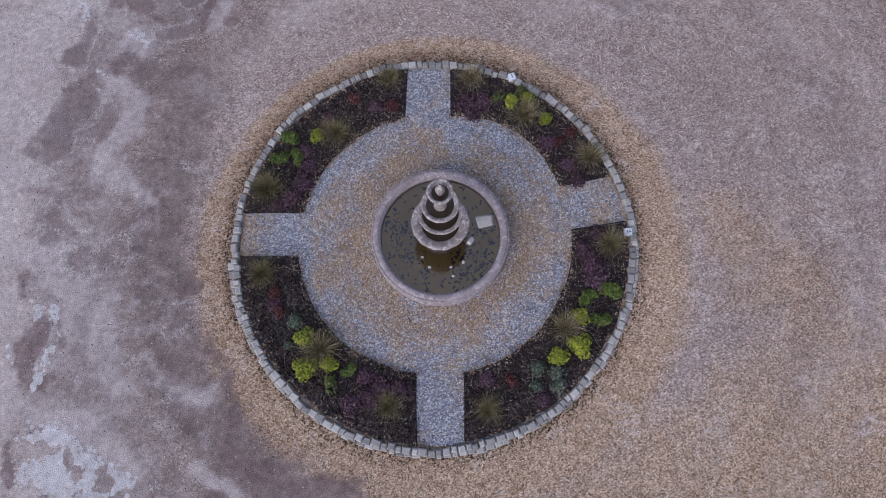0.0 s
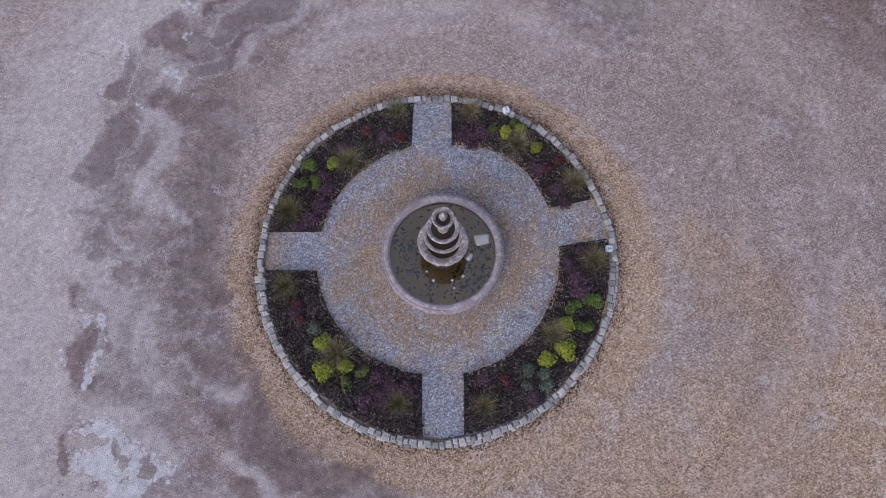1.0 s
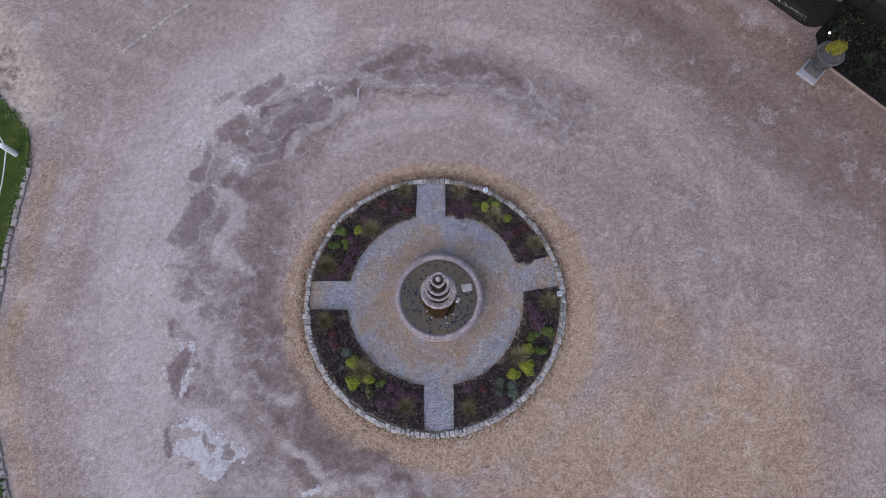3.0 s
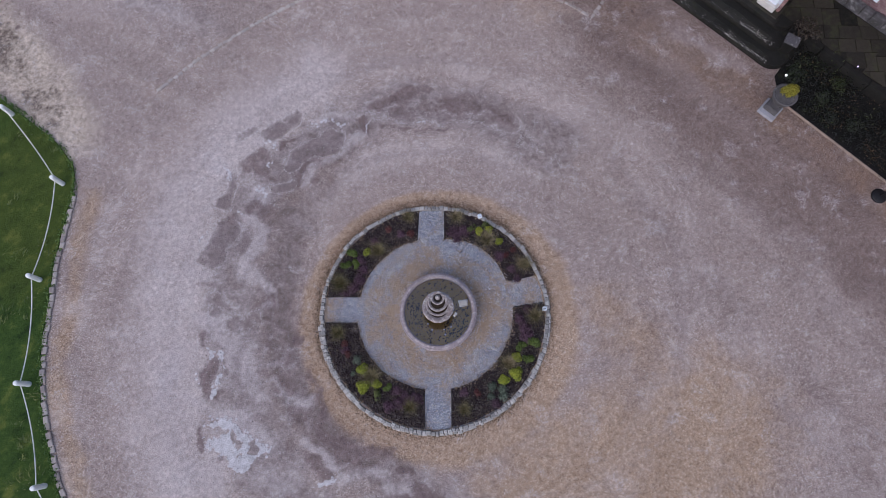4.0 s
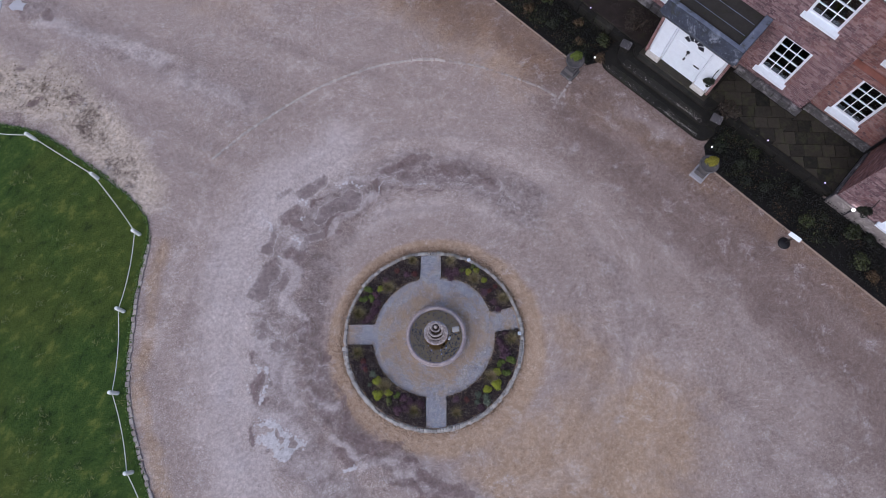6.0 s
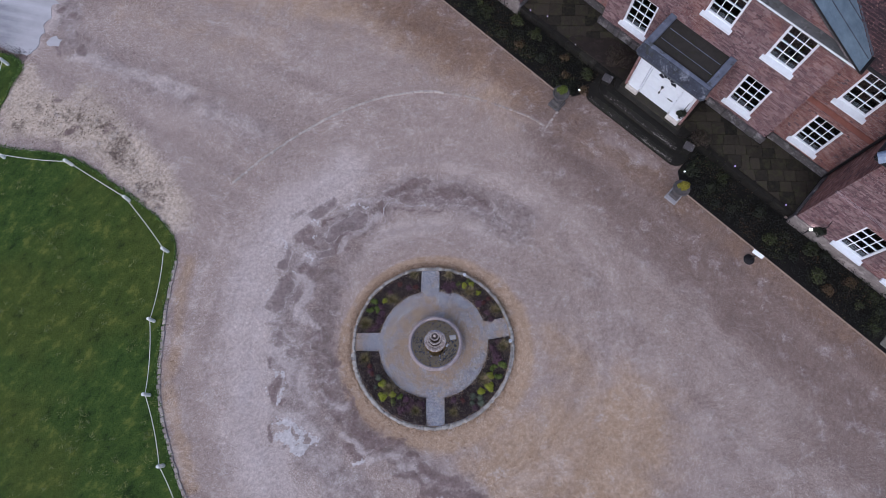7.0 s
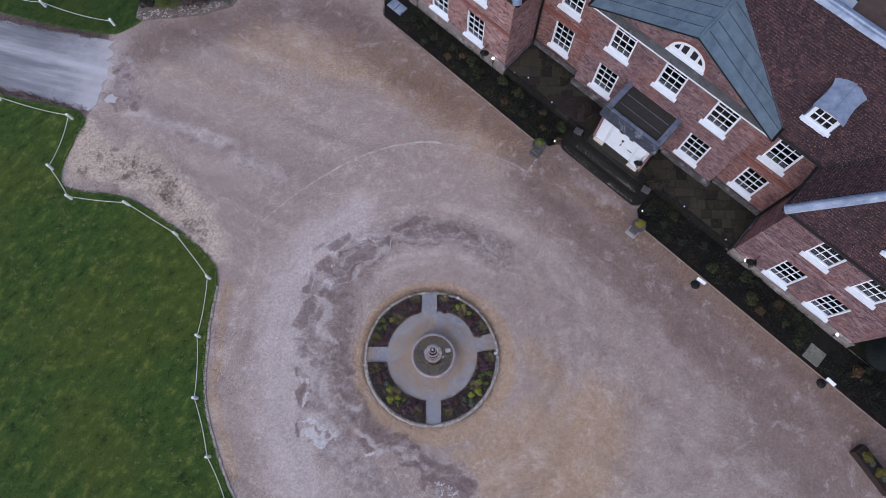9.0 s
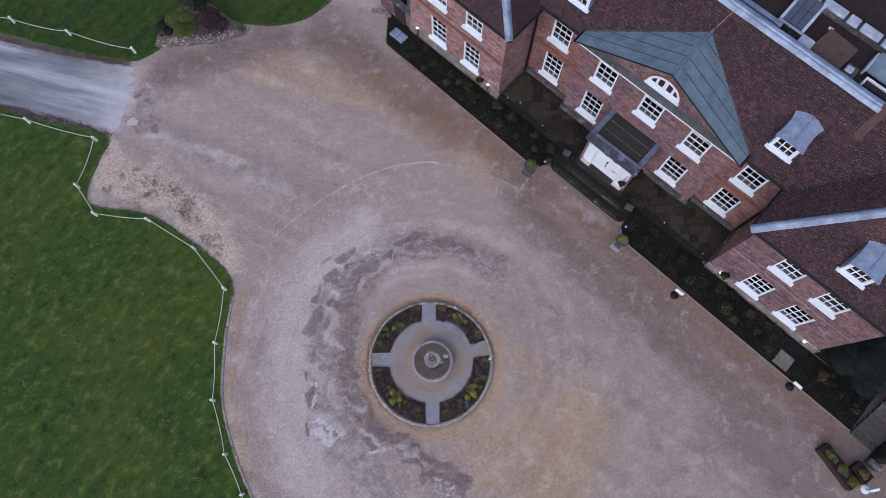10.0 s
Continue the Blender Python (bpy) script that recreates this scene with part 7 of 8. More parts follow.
part("outlet", lathe([(0.0, 8.98), (0.2, 8.98), (0.2, 9.14), (0.12, 9.18), (0.0, 9.18)], 20), FELT, gul, "black outlet").location = (2.62, 18.98, 0)
wb = thing("white_roof_box", H, "white boxed roof light upstand with a blue-grey lid", "roof light")
part("box", boxed(5.95, 7.2, 18.72, 19.0, 9.0, 9.3), FELT, wb, "black felt box")
part("rim", boxed(5.95, 7.2, 19.003, 19.08, 9.0, 9.4, bevel=0.02), WHITE, wb)
part("rim", boxed(5.88, 5.947, 18.72, 19.08, 9.0, 9.4, bevel=0.02), WHITE, wb)
part("lid", slab([(5.72, 19.3, 9.35), (7.2, 19.3, 9.35), (7.2, 20.2, 9.6), (5.72, 20.2, 9.6)], 0.06), SEAM, wb, "blue-grey lid")
part("lid_edge", boxed(5.62, 5.715, 19.25, 20.2, 9.1, 9.5, bevel=0.02), COLDLEAD, wb)
thing("stray_stone", H, "pale stone lying on the roof well", "stone", data=to_mesh("stray_stone", boxed(3.55, 3.78, 20.2, 20.32, 9.0, 9.1, bevel=0.02), PALEST))
# a conductor strap from the pediment up to the ridge
part("conductor", tube([(PU, back(PA) + 0.06, PA + 0.05), (PU + 0.2, vr - 0.1, ridge_z + 0.06)], 0.014, 6), COPPER, house, "thin pale conductor strap")


# ---- terrace, steps and planted border along the house ----
def at_house(u, v, z=0.0, turn=0.0):
    return H @ pose(u, v, z, 0, 0, turn)


# border soil with the deep shade at the house's foot painted in
SHADESOIL = mat_worn("shaded_soil", srgb(12, 10, 11), srgb(24, 22, 21), srgb(46, 42, 41), 0.64)
left_bed = [(-13.9, 11.38), (-3.35, 11.28), (-2.75, 11.5), (-2.5, 11.9), (-2.3, 12.9), (-2.0, 13.08), (-7.1, 13.08), (-7.1, 12.95), (-13.6, 12.95), (-14.1, 13.4), (-15.4, 14.6), (-16.1, 13.9)]
right_bed = [(2.55, 11.85), (2.9, 11.5), (3.4, 11.26), (16.93, 11.1), (16.93, 13.0), (13.6, 12.95), (7.1, 12.95), (7.1, 13.08), (2.2, 13.08), (2.5, 12.9)]
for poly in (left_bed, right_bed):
    bed = thing("border", H, "dark planted border along the foot of the house", "flower bed", "borders along the house", "structure", to_mesh("border", prism(poly, -0.05, 0.05, 0.02), SHADESOIL))
for pts in ([(-14.0, 11.4, 0.05), (-3.35, 11.28, 0.05), (-2.75, 11.52, 0.05)], [(2.9, 11.5, 0.05), (3.4, 11.26, 0.05), (16.93, 11.08, 0.05)], [(-14.0, 11.4, 0.05), (-16.1, 13.9, 0.05)]):
    bm = bmesh.new()
    for a, b in zip(pts, pts[1:]):
        d = (Vector(b) - Vector(a))
        n = Vector((-d.y, d.x, 0)).normalized() * 0.013
        merge(bm, slab([Vector(a) - n + Vector((0, 0, 0.012)), Vector(b) - n + Vector((0, 0, 0.012)), Vector(b) + n + Vector((0, 0, 0.012)), Vector(a) + n + Vector((0, 0, 0.012))], 0.12))
    tagged(new("border_edging", to_mesh("border_edging", bm, TIMBER)), "thin pale timber edging board", "edging", kind="structure").matrix_world = H


# leaf tones darkened to carry the same shade as the border soil
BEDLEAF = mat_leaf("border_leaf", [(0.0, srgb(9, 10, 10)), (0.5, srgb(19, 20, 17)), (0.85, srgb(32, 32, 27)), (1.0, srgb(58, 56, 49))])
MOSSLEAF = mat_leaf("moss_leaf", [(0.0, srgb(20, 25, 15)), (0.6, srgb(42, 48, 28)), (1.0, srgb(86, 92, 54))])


def border_leaves(name, label, count, size, material, seed, density, height):
    r = random.Random(seed)
    verts, faces = [], []
    while len(faces) < 2 * count:
        poly = r.choice((left_bed, right_bed))
        u, v = r.uniform(-16, 16.8), r.uniform(11.25, 14.4)
        if not inside(u, v - 0.16, poly) or not inside(u, v, poly) or 12.15 < u < 13.25 or u < -13.15 or noise.noise((u * 0.9, v * 0.9, seed)) < density:
            continue
        for _ in range(r.randint(3, 9)):
            c = Vector((u + r.gauss(0, 0.1), v + r.gauss(0, 0.1), 0.05 + abs(r.gauss(0, height))))
            n = Vector((r.uniform(-0.7, 0.7), r.uniform(-0.7, 0.7), 1)).normalized()
            d = n.cross(Vector((r.uniform(-1, 1), r.uniform(-1, 1), 0.1))).normalized()
            s = n.cross(d) * size * r.uniform(0.2, 0.4)
            d = d * size * r.uniform(0.6, 1.2)
            k = len(verts)
            verts += [c - d, c + s, c + d, c - s]
            faces += [(k, k + 1, k + 2), (k, k + 2, k + 3)]
    ob = new(name, raw_mesh(name, verts, faces, material))
    ob.matrix_world = H
    tagged(ob, label, "plants", kind="stuff")


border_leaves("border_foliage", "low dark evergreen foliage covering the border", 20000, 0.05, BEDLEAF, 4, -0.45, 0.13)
border_leaves("border_greenery", "patches of brighter green leaves in the border", 3600, 0.055, MOSSLEAF, 9, 0.05, 0.16)
border_leaves("border_litter", "brown fallen leaves in the border", 3000, 0.035, BROWNLEAF, 14, 0.0, 0.05)

# shade below the house front is in the flag and step colours
terr = thing("terrace", H, "mossy flagstone terrace in front of the door", "terrace", kind="structure")
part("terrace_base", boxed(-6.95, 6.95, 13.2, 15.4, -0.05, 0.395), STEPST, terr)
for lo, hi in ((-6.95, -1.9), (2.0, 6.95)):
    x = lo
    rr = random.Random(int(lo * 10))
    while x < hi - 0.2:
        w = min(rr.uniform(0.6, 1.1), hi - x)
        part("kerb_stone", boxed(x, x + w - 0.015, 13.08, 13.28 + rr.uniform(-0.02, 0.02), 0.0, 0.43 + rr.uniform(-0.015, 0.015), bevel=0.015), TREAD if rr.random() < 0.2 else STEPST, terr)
        x += w
rf = random.Random(17)


def clip(poly, axis, limit, keep_low):
    """The part of a convex polygon on one side of a line."""
    out = []
    for p, q in zip(poly, poly[1:] + poly[:1]):
        a, b = (p[axis] - limit) * (1 if keep_low else -1), (q[axis] - limit) * (1 if keep_low else -1)
        if a <= 0:
            out.append(p)
        if a * b < 0:
            t = a / (a - b)
            out.append((p[0] + (q[0] - p[0]) * t, p[1] + (q[1] - p[1]) * t))
    return out


# square flags laid aslant to the front
ca, sa = math.cos(radians(41)), math.sin(radians(41))
for u0, u1, v0, v1 in ((-6.93, -4.12, 13.3, 15.22), (-4.115, -1.5, 13.3, 14.74), (1.5, 4.305, 13.3, 14.74), (4.31, 6.93, 13.3, 15.22)):
    row = -10.0
    while row < 18:
        deep = rf.uniform(0.42, 0.56)
        col_ = -10.0 - rf.uniform(0, 0.5)
        while col_ < 18:
            wide = rf.uniform(0.4, 0.66)
            g = 0.009
            poly = [(col_ + g, row + g), (col_ + wide - g, row + g), (col_ + wide - g, row + deep - g), (col_ + g, row + deep - g)]
            poly = [(x * ca - y * sa, 8 + x * sa + y * ca) for x, y in poly]
            for axis, limit, low in ((0, u0, False), (0, u1, True), (1, v0, False), (1, v1, True)):
                poly = clip(poly, axis, limit, low) if len(poly) > 2 else []
            area = 0.5 * sum(p[0] * q[1] - q[0] * p[1] for p, q in zip(poly, poly[1:] + poly[:1])) if len(poly) > 2 else 0
            if area > 0.012:
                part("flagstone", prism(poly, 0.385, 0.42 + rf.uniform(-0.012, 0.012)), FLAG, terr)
            col_ += wide
        row += deep


EARTH = mat_worn("brown_earth", srgb(30, 25, 24), srgb(50, 43, 41), srgb(80, 70, 66), 0.55)
patch = smooth_line([(-4.5, 13.34), (-4.25, 13.72), (-3.7, 14.1), (-3.2, 14.5), (-2.7, 14.66), (-1.6, 14.68)], 0.12)
part("earth", prism([(-1.56, 13.32)] + [(p.x + rf.uniform(-0.04, 0.04), min(p.y + rf.uniform(-0.05, 0.05), 14.72)) for p in patch[::-1]] + [(-4.45, 13.32)], 0.38, 0.437, 0.012), EARTH, terr, "bare brown earth over the flags")


def round_step(u0, u1, v0, v1, z0, z1, r):
    p = []
    for k in range(9):
        a = math.pi + math.pi / 2 * k / 8
        p.append((u0 + r + r * math.cos(a), v0 + r + r * math.sin(a)))
    for k in range(9):
        a = 1.5 * math.pi + math.pi / 2 * k / 8
        p.append((u1 - r + r * math.cos(a), v0 + r + r * math.sin(a)))
    p += [(u1, v1), (u0, v1)]
    return prism(p, z0, z1, 0.025)


steps = thing("front_steps", H, "worn mossy stone steps up to the front door", "steps", kind="structure")
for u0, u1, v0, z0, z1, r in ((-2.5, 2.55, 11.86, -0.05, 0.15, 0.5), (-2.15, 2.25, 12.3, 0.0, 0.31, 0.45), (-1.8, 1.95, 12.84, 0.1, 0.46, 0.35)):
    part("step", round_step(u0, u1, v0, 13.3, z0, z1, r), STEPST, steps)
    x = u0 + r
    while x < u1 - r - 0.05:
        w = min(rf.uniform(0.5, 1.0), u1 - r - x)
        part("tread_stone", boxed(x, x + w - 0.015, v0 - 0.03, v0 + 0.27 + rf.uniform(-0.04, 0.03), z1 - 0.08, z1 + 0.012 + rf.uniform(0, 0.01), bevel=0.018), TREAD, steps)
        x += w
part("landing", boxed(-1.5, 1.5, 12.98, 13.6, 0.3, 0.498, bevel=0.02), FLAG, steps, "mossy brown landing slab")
for u, v in ((-2.05, 12.85), (2.25, 12.65)):
    b = thing("stone_block", at_house(u, v, 0.0, 12), "small weathered stone block beside the steps", "stone block", "blocks beside the steps")
    part("block", boxed(-0.16, 0.16, -0.14, 0.14, 0.0, 0.55, bevel=0.03), STEPST, b)
    part("cap", boxed(-0.2, 0.2, -0.17, 0.17, 0.55, 0.63, bevel=0.02), PLINTH, b)
def litter_at(r):
    v0, z, lo, hi = r.choice(((11.86, 0.165, -2.1, 2.1), (12.3, 0.325, -1.8, 1.9), (12.3, 0.325, -0.5, 1.9), (11.86, 0.165, 0.0, 2.1)))
    q = H @ Vector((r.uniform(lo, hi), v0 + abs(r.gauss(0, 0.07)), z))
    return q.x, q.y, q.z


litter("step_grit", "pale grit and frost along the step edges", "stones", litter_at, 420, 0.014, PALEST, 44, 0.3)


# ---- shrubs ----
def shrub_mesh(name, leaves, radius, height, size, seed, material, hollow=0.75, lumps=14):
    r = random.Random(seed)
    heads = []
    for _ in range(lumps):
        a, e = r.uniform(0, 6.283), math.asin(r.uniform(-0.1, 1))
        q = r.uniform(0.45, 0.72)
        heads.append((q * radius * math.cos(a) * math.cos(e), q * radius * math.sin(a) * math.cos(e), height * 0.45 + q * height * 0.45 * math.sin(e), r.uniform(0.32, 0.5)))
    verts, faces = [], []
    for i in range(leaves):
        hx, hy, hz, hr = r.choice(heads)
        a, e = r.uniform(0, 6.283), math.asin(r.uniform(-0.5, 1))
        n = Vector((math.cos(a) * math.cos(e), math.sin(a) * math.cos(e), math.sin(e)))
        q = r.uniform(hollow, 1.0)
        c = Vector((hx + n.x * hr * radius * q, hy + n.y * hr * radius * q, max(0.04, hz + n.z * hr * height * 0.6 * q)))
        n = (n + Vector((r.uniform(-0.7, 0.7), r.uniform(-0.7, 0.7), r.uniform(-0.2, 0.8)))).normalized()
        d = n.cross(Vector((r.uniform(-1, 1), r.uniform(-1, 1), r.uniform(-1, 1)))).normalized()
        s = n.cross(d) * size * r.uniform(0.25, 0.45)
        d = d * size * r.uniform(0.6, 1.1)
        k = len(verts)
        verts += [c - d, c + s, c + d, c - s]
        faces += [(k, k + 1, k + 2), (k, k + 2, k + 3)]
    return raw_mesh(name, verts, faces, material)


def stems(radius, height, count, seed):
    r = random.Random(seed)
    bm = bmesh.new()
    for _ in range(count):
        a = r.uniform(0, 6.283)
        q = r.uniform(0.3, 0.8) * radius
        merge(bm, tube([(0.04 * math.cos(a), 0.04 * math.sin(a), 0), (q * 0.4 * math.cos(a), q * 0.4 * math.sin(a), height * 0.4), (q * math.cos(a), q * math.sin(a), height * 0.8)], [0.02, 0.014, 0.006], 5))
    return bm


BARK = mat_simple("bark", srgb(72, 58, 48), 0.9, 0, 0.3, 8, 50)


def shrub(m, radius, height, material, label, leaves, size, seed, name="shrub", group=""):
    s = thing(name, m, label, "shrub", group)
    part("stems", stems(radius, height, 7, seed), BARK, s)
    part("foliage", shrub_mesh("foliage", leaves, radius, height, size, seed, material), None, s)
    return s


GREENOLIVE = mat_leaf("green_conifer_leaf", [(0.0, srgb(48, 58, 20)), (0.5, srgb(78, 92, 32)), (1.0, srgb(112, 124, 52))])
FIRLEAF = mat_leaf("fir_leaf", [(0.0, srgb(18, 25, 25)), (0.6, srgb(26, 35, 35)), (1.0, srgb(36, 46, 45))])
TWIGGY = mat_leaf("twiggy_leaf", [(0.0, srgb(32, 28, 25)), (0.6, srgb(58, 50, 43)), (1.0, srgb(94, 84, 72))])
shrub(at_house(-2.25, 13.7, 0.4), 0.62, 0.95, TWIGGY, "bare brownish shrub beside the front door", 1300, 0.04, 201, group="shrubs beside the door")
shrub(at_house(2.35, 13.15, 0.2), 0.5, 0.8, TWIGGY, "thin grey-brown shrub beside the front steps", 700, 0.045, 202, group="shrubs beside the door")
shrub(pose(-13.85, 18.85, 0.0), 1.0, 1.35, GREENOLIVE, "rounded yellow-green shrub at the lawn corner", 8000, 0.05, 203)
DUSKLEAF = mat_leaf("dusk_leaf", [(0.0, srgb(38, 26, 30)), (0.5, srgb(62, 46, 50)), (1.0, srgb(98, 80, 82))])
shrub(pose(-12.2, 19.0, 0.0), 0.98, 1.35, DUSKLEAF, "rounded dark purple-leaved shrub at the lawn corner", 5200, 0.06, 204)
shrub(pose(-14.9, 18.9, 0.0), 0.6, 0.6, DARKLEAF, "low dark green shrub at the lawn corner", 1500, 0.06, 205)
shrub(pose(-13.2, 20.2, 0.0), 0.7, 0.9, DARKLEAF, "low dark green shrub at the lawn corner", 1700, 0.06, 206)
shrub(pose(-10.7, 18.85, 0.0), 0.35, 0.35, GREYLEAF, "small grey-green shrub among pebbles", 500, 0.05, 207)
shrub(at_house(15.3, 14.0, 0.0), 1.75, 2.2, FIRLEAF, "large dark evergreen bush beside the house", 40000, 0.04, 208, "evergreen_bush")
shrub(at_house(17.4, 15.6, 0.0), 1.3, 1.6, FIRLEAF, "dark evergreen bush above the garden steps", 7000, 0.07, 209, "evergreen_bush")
DRYSOIL = mat_worn("dry_soil", srgb(92, 82, 79), srgb(138, 125, 121), srgb(170, 158, 154), 0.55)
# low plants in the borders
LOW = [shrub_mesh("border_plant", 420, 0.3, 0.34, 0.05, 320 + i, m) for i, m in enumerate((MOSSLEAF, MOSSLEAF, BROWNLEAF, DARKLEAF))]
rb = random.Random(61)
spots = []
while len(spots) < 46:
    u, v = rb.uniform(-12.9, 16.5), rb.uniform(11.6, 12.75)
    if any(inside(u, v, p) for p in (left_bed, right_bed)) and all(math.dist((u, v), s) > 0.5 for s in spots) and not 11.9 < u < 13.5:
        spots.append((u, v))
        k = rb.choice((0, 0, 1, 3, 3, 3, 2))
        thing("border_plant", at_house(u, v, 0.04, rb.uniform(0, 360)) @ Matrix.Scale(rb.uniform(0.7, 1.25), 4), ("low moss-green leafy plant in the dark border", "low moss-green leafy plant in the dark border", "low withered brown plant in the dark border", "low blackish evergreen plant in the dark border")[k], "plant", "low plants of the borders", data=LOW[k])
corner = [(-15.5, 17.85), (-15.2, 17.72), (-14.6, 17.78), (-12.0, 18.0), (-10.5, 18.55), (-10.2, 19.0), (-11.4, 19.6), (-12.7, 20.7), (-14.5, 20.3), (-15.4, 18.8)]
sheet("shrub_border", corner, 0.045, DRYSOIL, "dry brown soil border with pebbles at the lawn corner", "flower bed")


def on_corner(r):
    while True:
        x, y = r.uniform(-15.7, -10.2), r.uniform(17.5, 19.2)
        if inside(x, y, corner) and (y < 18.15 + 0.16 * (x + 15.7) or r.random() < 0.1):
            return x, y, 0.045


litter("border_pebbles", "pale pebbles edging the shrub border", "stones", on_corner, 260, 0.045, PALEST, 31, 0.6)


def along(points, spread, z):
    pts = smooth_line(points, 0.1)
    return lambda r: (lambda p: (p.x + r.gauss(0, spread), p.y + r.gauss(0, spread), z))(r.choice(pts))


litter("drive_edge", "crumbling dark earth along the drive", "soil", along([(-30, 20.2), (-24.4, 18.5), (-21.0, 17.55), (-17.0, 16.72)], 0.15, 0.008), 3600, 0.024, SOIL, 33, 0.4)
litter("drive_edge", "crumbling dark earth along the drive", "soil", along([(-30, 15.9), (-23.6, 14.15), (-20.4, 13.3), (-17.3, 12.5)], 0.15, 0.008), 3600, 0.024, SOIL, 34, 0.4)
litter("patch_leaves", "dark leaf scraps on the sandy patch", "leaves", lambda r: (r.gauss(-14.8, 1.2), r.gauss(9.4, 0.7), 0.0), 260, 0.03, BROWNLEAF, 35, 0.2)
litter("lawn_fringe", "ragged grass along the lawn edge", "grass", along(LAWN_EDGE, 0.05, 0.03), 3200, 0.03, GREEN, 36, 0.5)
litter("lawn_fringe", "ragged grass along the lawn edge", "grass", along(NORTH_EDGE[1:-1], 0.05, 0.03), 2000, 0.03, GREEN, 37, 0.5)


STRAW = mat_leaf("straw_grass", [(0.0, srgb(54, 72, 30)), (0.45, srgb(78, 92, 40)), (0.8, srgb(106, 112, 54)), (1.0, srgb(142, 140, 80))])


def lawn_tufts(name, label, poly, box_, count, seed, share):
    """Longer tufts that lie over one way on a mown lawn."""
    r = random.Random(seed)
    verts, faces = [], []
    made = 0
    while made < count:
        x, y = r.uniform(*box_[:2]), r.uniform(*box_[2:])
        if not inside(x, y, poly) or noise.noise((x * 0.35, y * 0.35, seed)) + 0.6 * noise.noise((x * 1.3, y * 1.3, seed)) < share + r.uniform(-0.25, 0.1):
            continue
        made += 1
        lie = radians(48) + r.gauss(0, 0.5)
        wide = r.uniform(0.04, 0.14)
        for _ in range(r.randint(7, 16)):
            a = lie + r.gauss(0, 0.45)
            d = Vector((math.cos(a), math.sin(a), 0))
            c = Vector((x + r.gauss(0, wide), y + r.gauss(0, wide * 0.5), 0.03))
            l, w = r.uniform(0.07, 0.2), r.uniform(0.006, 0.014)
            sd = Vector((-d.y, d.x, 0)) * w
            k = len(verts)
            verts += [c - sd, c + sd, c + d * l * 0.6 + sd * 0.8 + Vector((0, 0, l * 0.4)), c + d * l * 0.6 - sd * 0.8 + Vector((0, 0, l * 0.4)), c + d * l + Vector((0, 0, l * 0.32))]
            faces += [(k, k + 1, k + 2, k + 3), (k + 3, k + 2, k + 4)]
    tagged(new(name, raw_mesh(name, verts, faces, STRAW)), label, "grass", kind="stuff")


lawn_tufts("lawn_tufts", "pale tufts lying over on the mown lawn", [(-34, 16)] + west + [(-34, -12)], (-24, -7, -10, 9), 420, 51, 0.2)


# ---- low post-and-rope fence ----
POST = lathe([(0.0, -0.02), (0.07, -0.02), (0.066, 0.5), (0.06, 0.53), (0.045, 0.545), (0.0, 0.55)], 14)
POST_ME = to_mesh("post", POST, POSTWHITE)


def rope_fence(points, label):
    tops = []
    for i, (x, y) in enumerate(points):
        p = thing("rope_post", pose(x, y, 0.03, random.Random(i).uniform(-3, 3), random.Random(i + 9).uniform(-3, 3), 0), "short white-painted post standing on the lawn", "post", "white rope posts", data=POST_ME)
        tops.append(Vector((x, y, 0.4)))
    for a, b in zip(tops, tops[1:]):
        pts = [a.lerp(b, k / 10) - Vector((0, 0, 0.2 * (b - a).length / 3 * (1 - (2 * k / 10 - 1) ** 2))) for k in range(11)]
        thing("rope", Matrix(), "sagging white rope between two posts", "rope", "ropes of the fence", data=to_mesh("rope", tube(pts, 0.015, 6), ROPE))


rope_fence([(-27.5, 14.9), (-21.75, 13.12), (-17.95, 12.02), (-18.5, 9.3), (-17.35, 7.74), (-14.55, 7.4), (-12.05, 5.85), (-10.3, 3.72), (-10.52, 1.0), (-10.38, -1.72), (-9.6, -4.18), (-8.68, -5.95), (-7.4, -8.6)], "")
rope_fence([(-27.5, 20.6), (-23.7, 19.45), (-20.35, 18.6), (-16.55, 17.42)], "")


# ---- urns ----
def urn(m, base, leaf, label):
    f = thing("stone_urn", m, label, "urn", "urns at the steps")
    part("slab", boxed(-0.26, 0.26, -0.34, 0.2, -0.02, 0.09, bevel=0.015), base, f, "square stone slab")
    part("plinth", boxed(-0.2, 0.2, -0.2, 0.2, 0.09, 0.3, bevel=0.015), URNST, f)
    part("bowl", lathe([(0.15, 0.3), (0.11, 0.36), (0.1, 0.42), (0.2, 0.5), (0.27, 0.62), (0.29, 0.74), (0.34, 0.8), (0.34, 0.84), (0.29, 0.84), (0.27, 0.8)], 36), URNST, f, "turned grey urn", True)
    part("soil", lathe([(0.0, 0.83), (0.275, 0.8)], 24), URNST, f, "mulch of grey chippings")
    part("conifer", shrub_mesh("conifer", 2600, 0.23, 0.62, 0.03, 301, leaf, 0.6, 22), None, f, "small clipped conifer").location = (0, 0, 0.7)


LIMEOLIVE = mat_leaf("conifer_leaf", [(0.0, srgb(74, 74, 20)), (0.5, srgb(116, 110, 30)), (1.0, srgb(150, 144, 52))])
urn(at_house(-2.98, 10.92), URNST, GREENOLIVE, "weathered grey stone urn with a clipped green conifer")
URNPALE = mat_stone("pale_urn_stone", srgb(136, 136, 142), srgb(196, 196, 202), 0.1)
urn(at_house(3.08, 10.9), URNPALE, LIMEOLIVE, "weathered grey stone urn with a clipped golden-olive conifer")


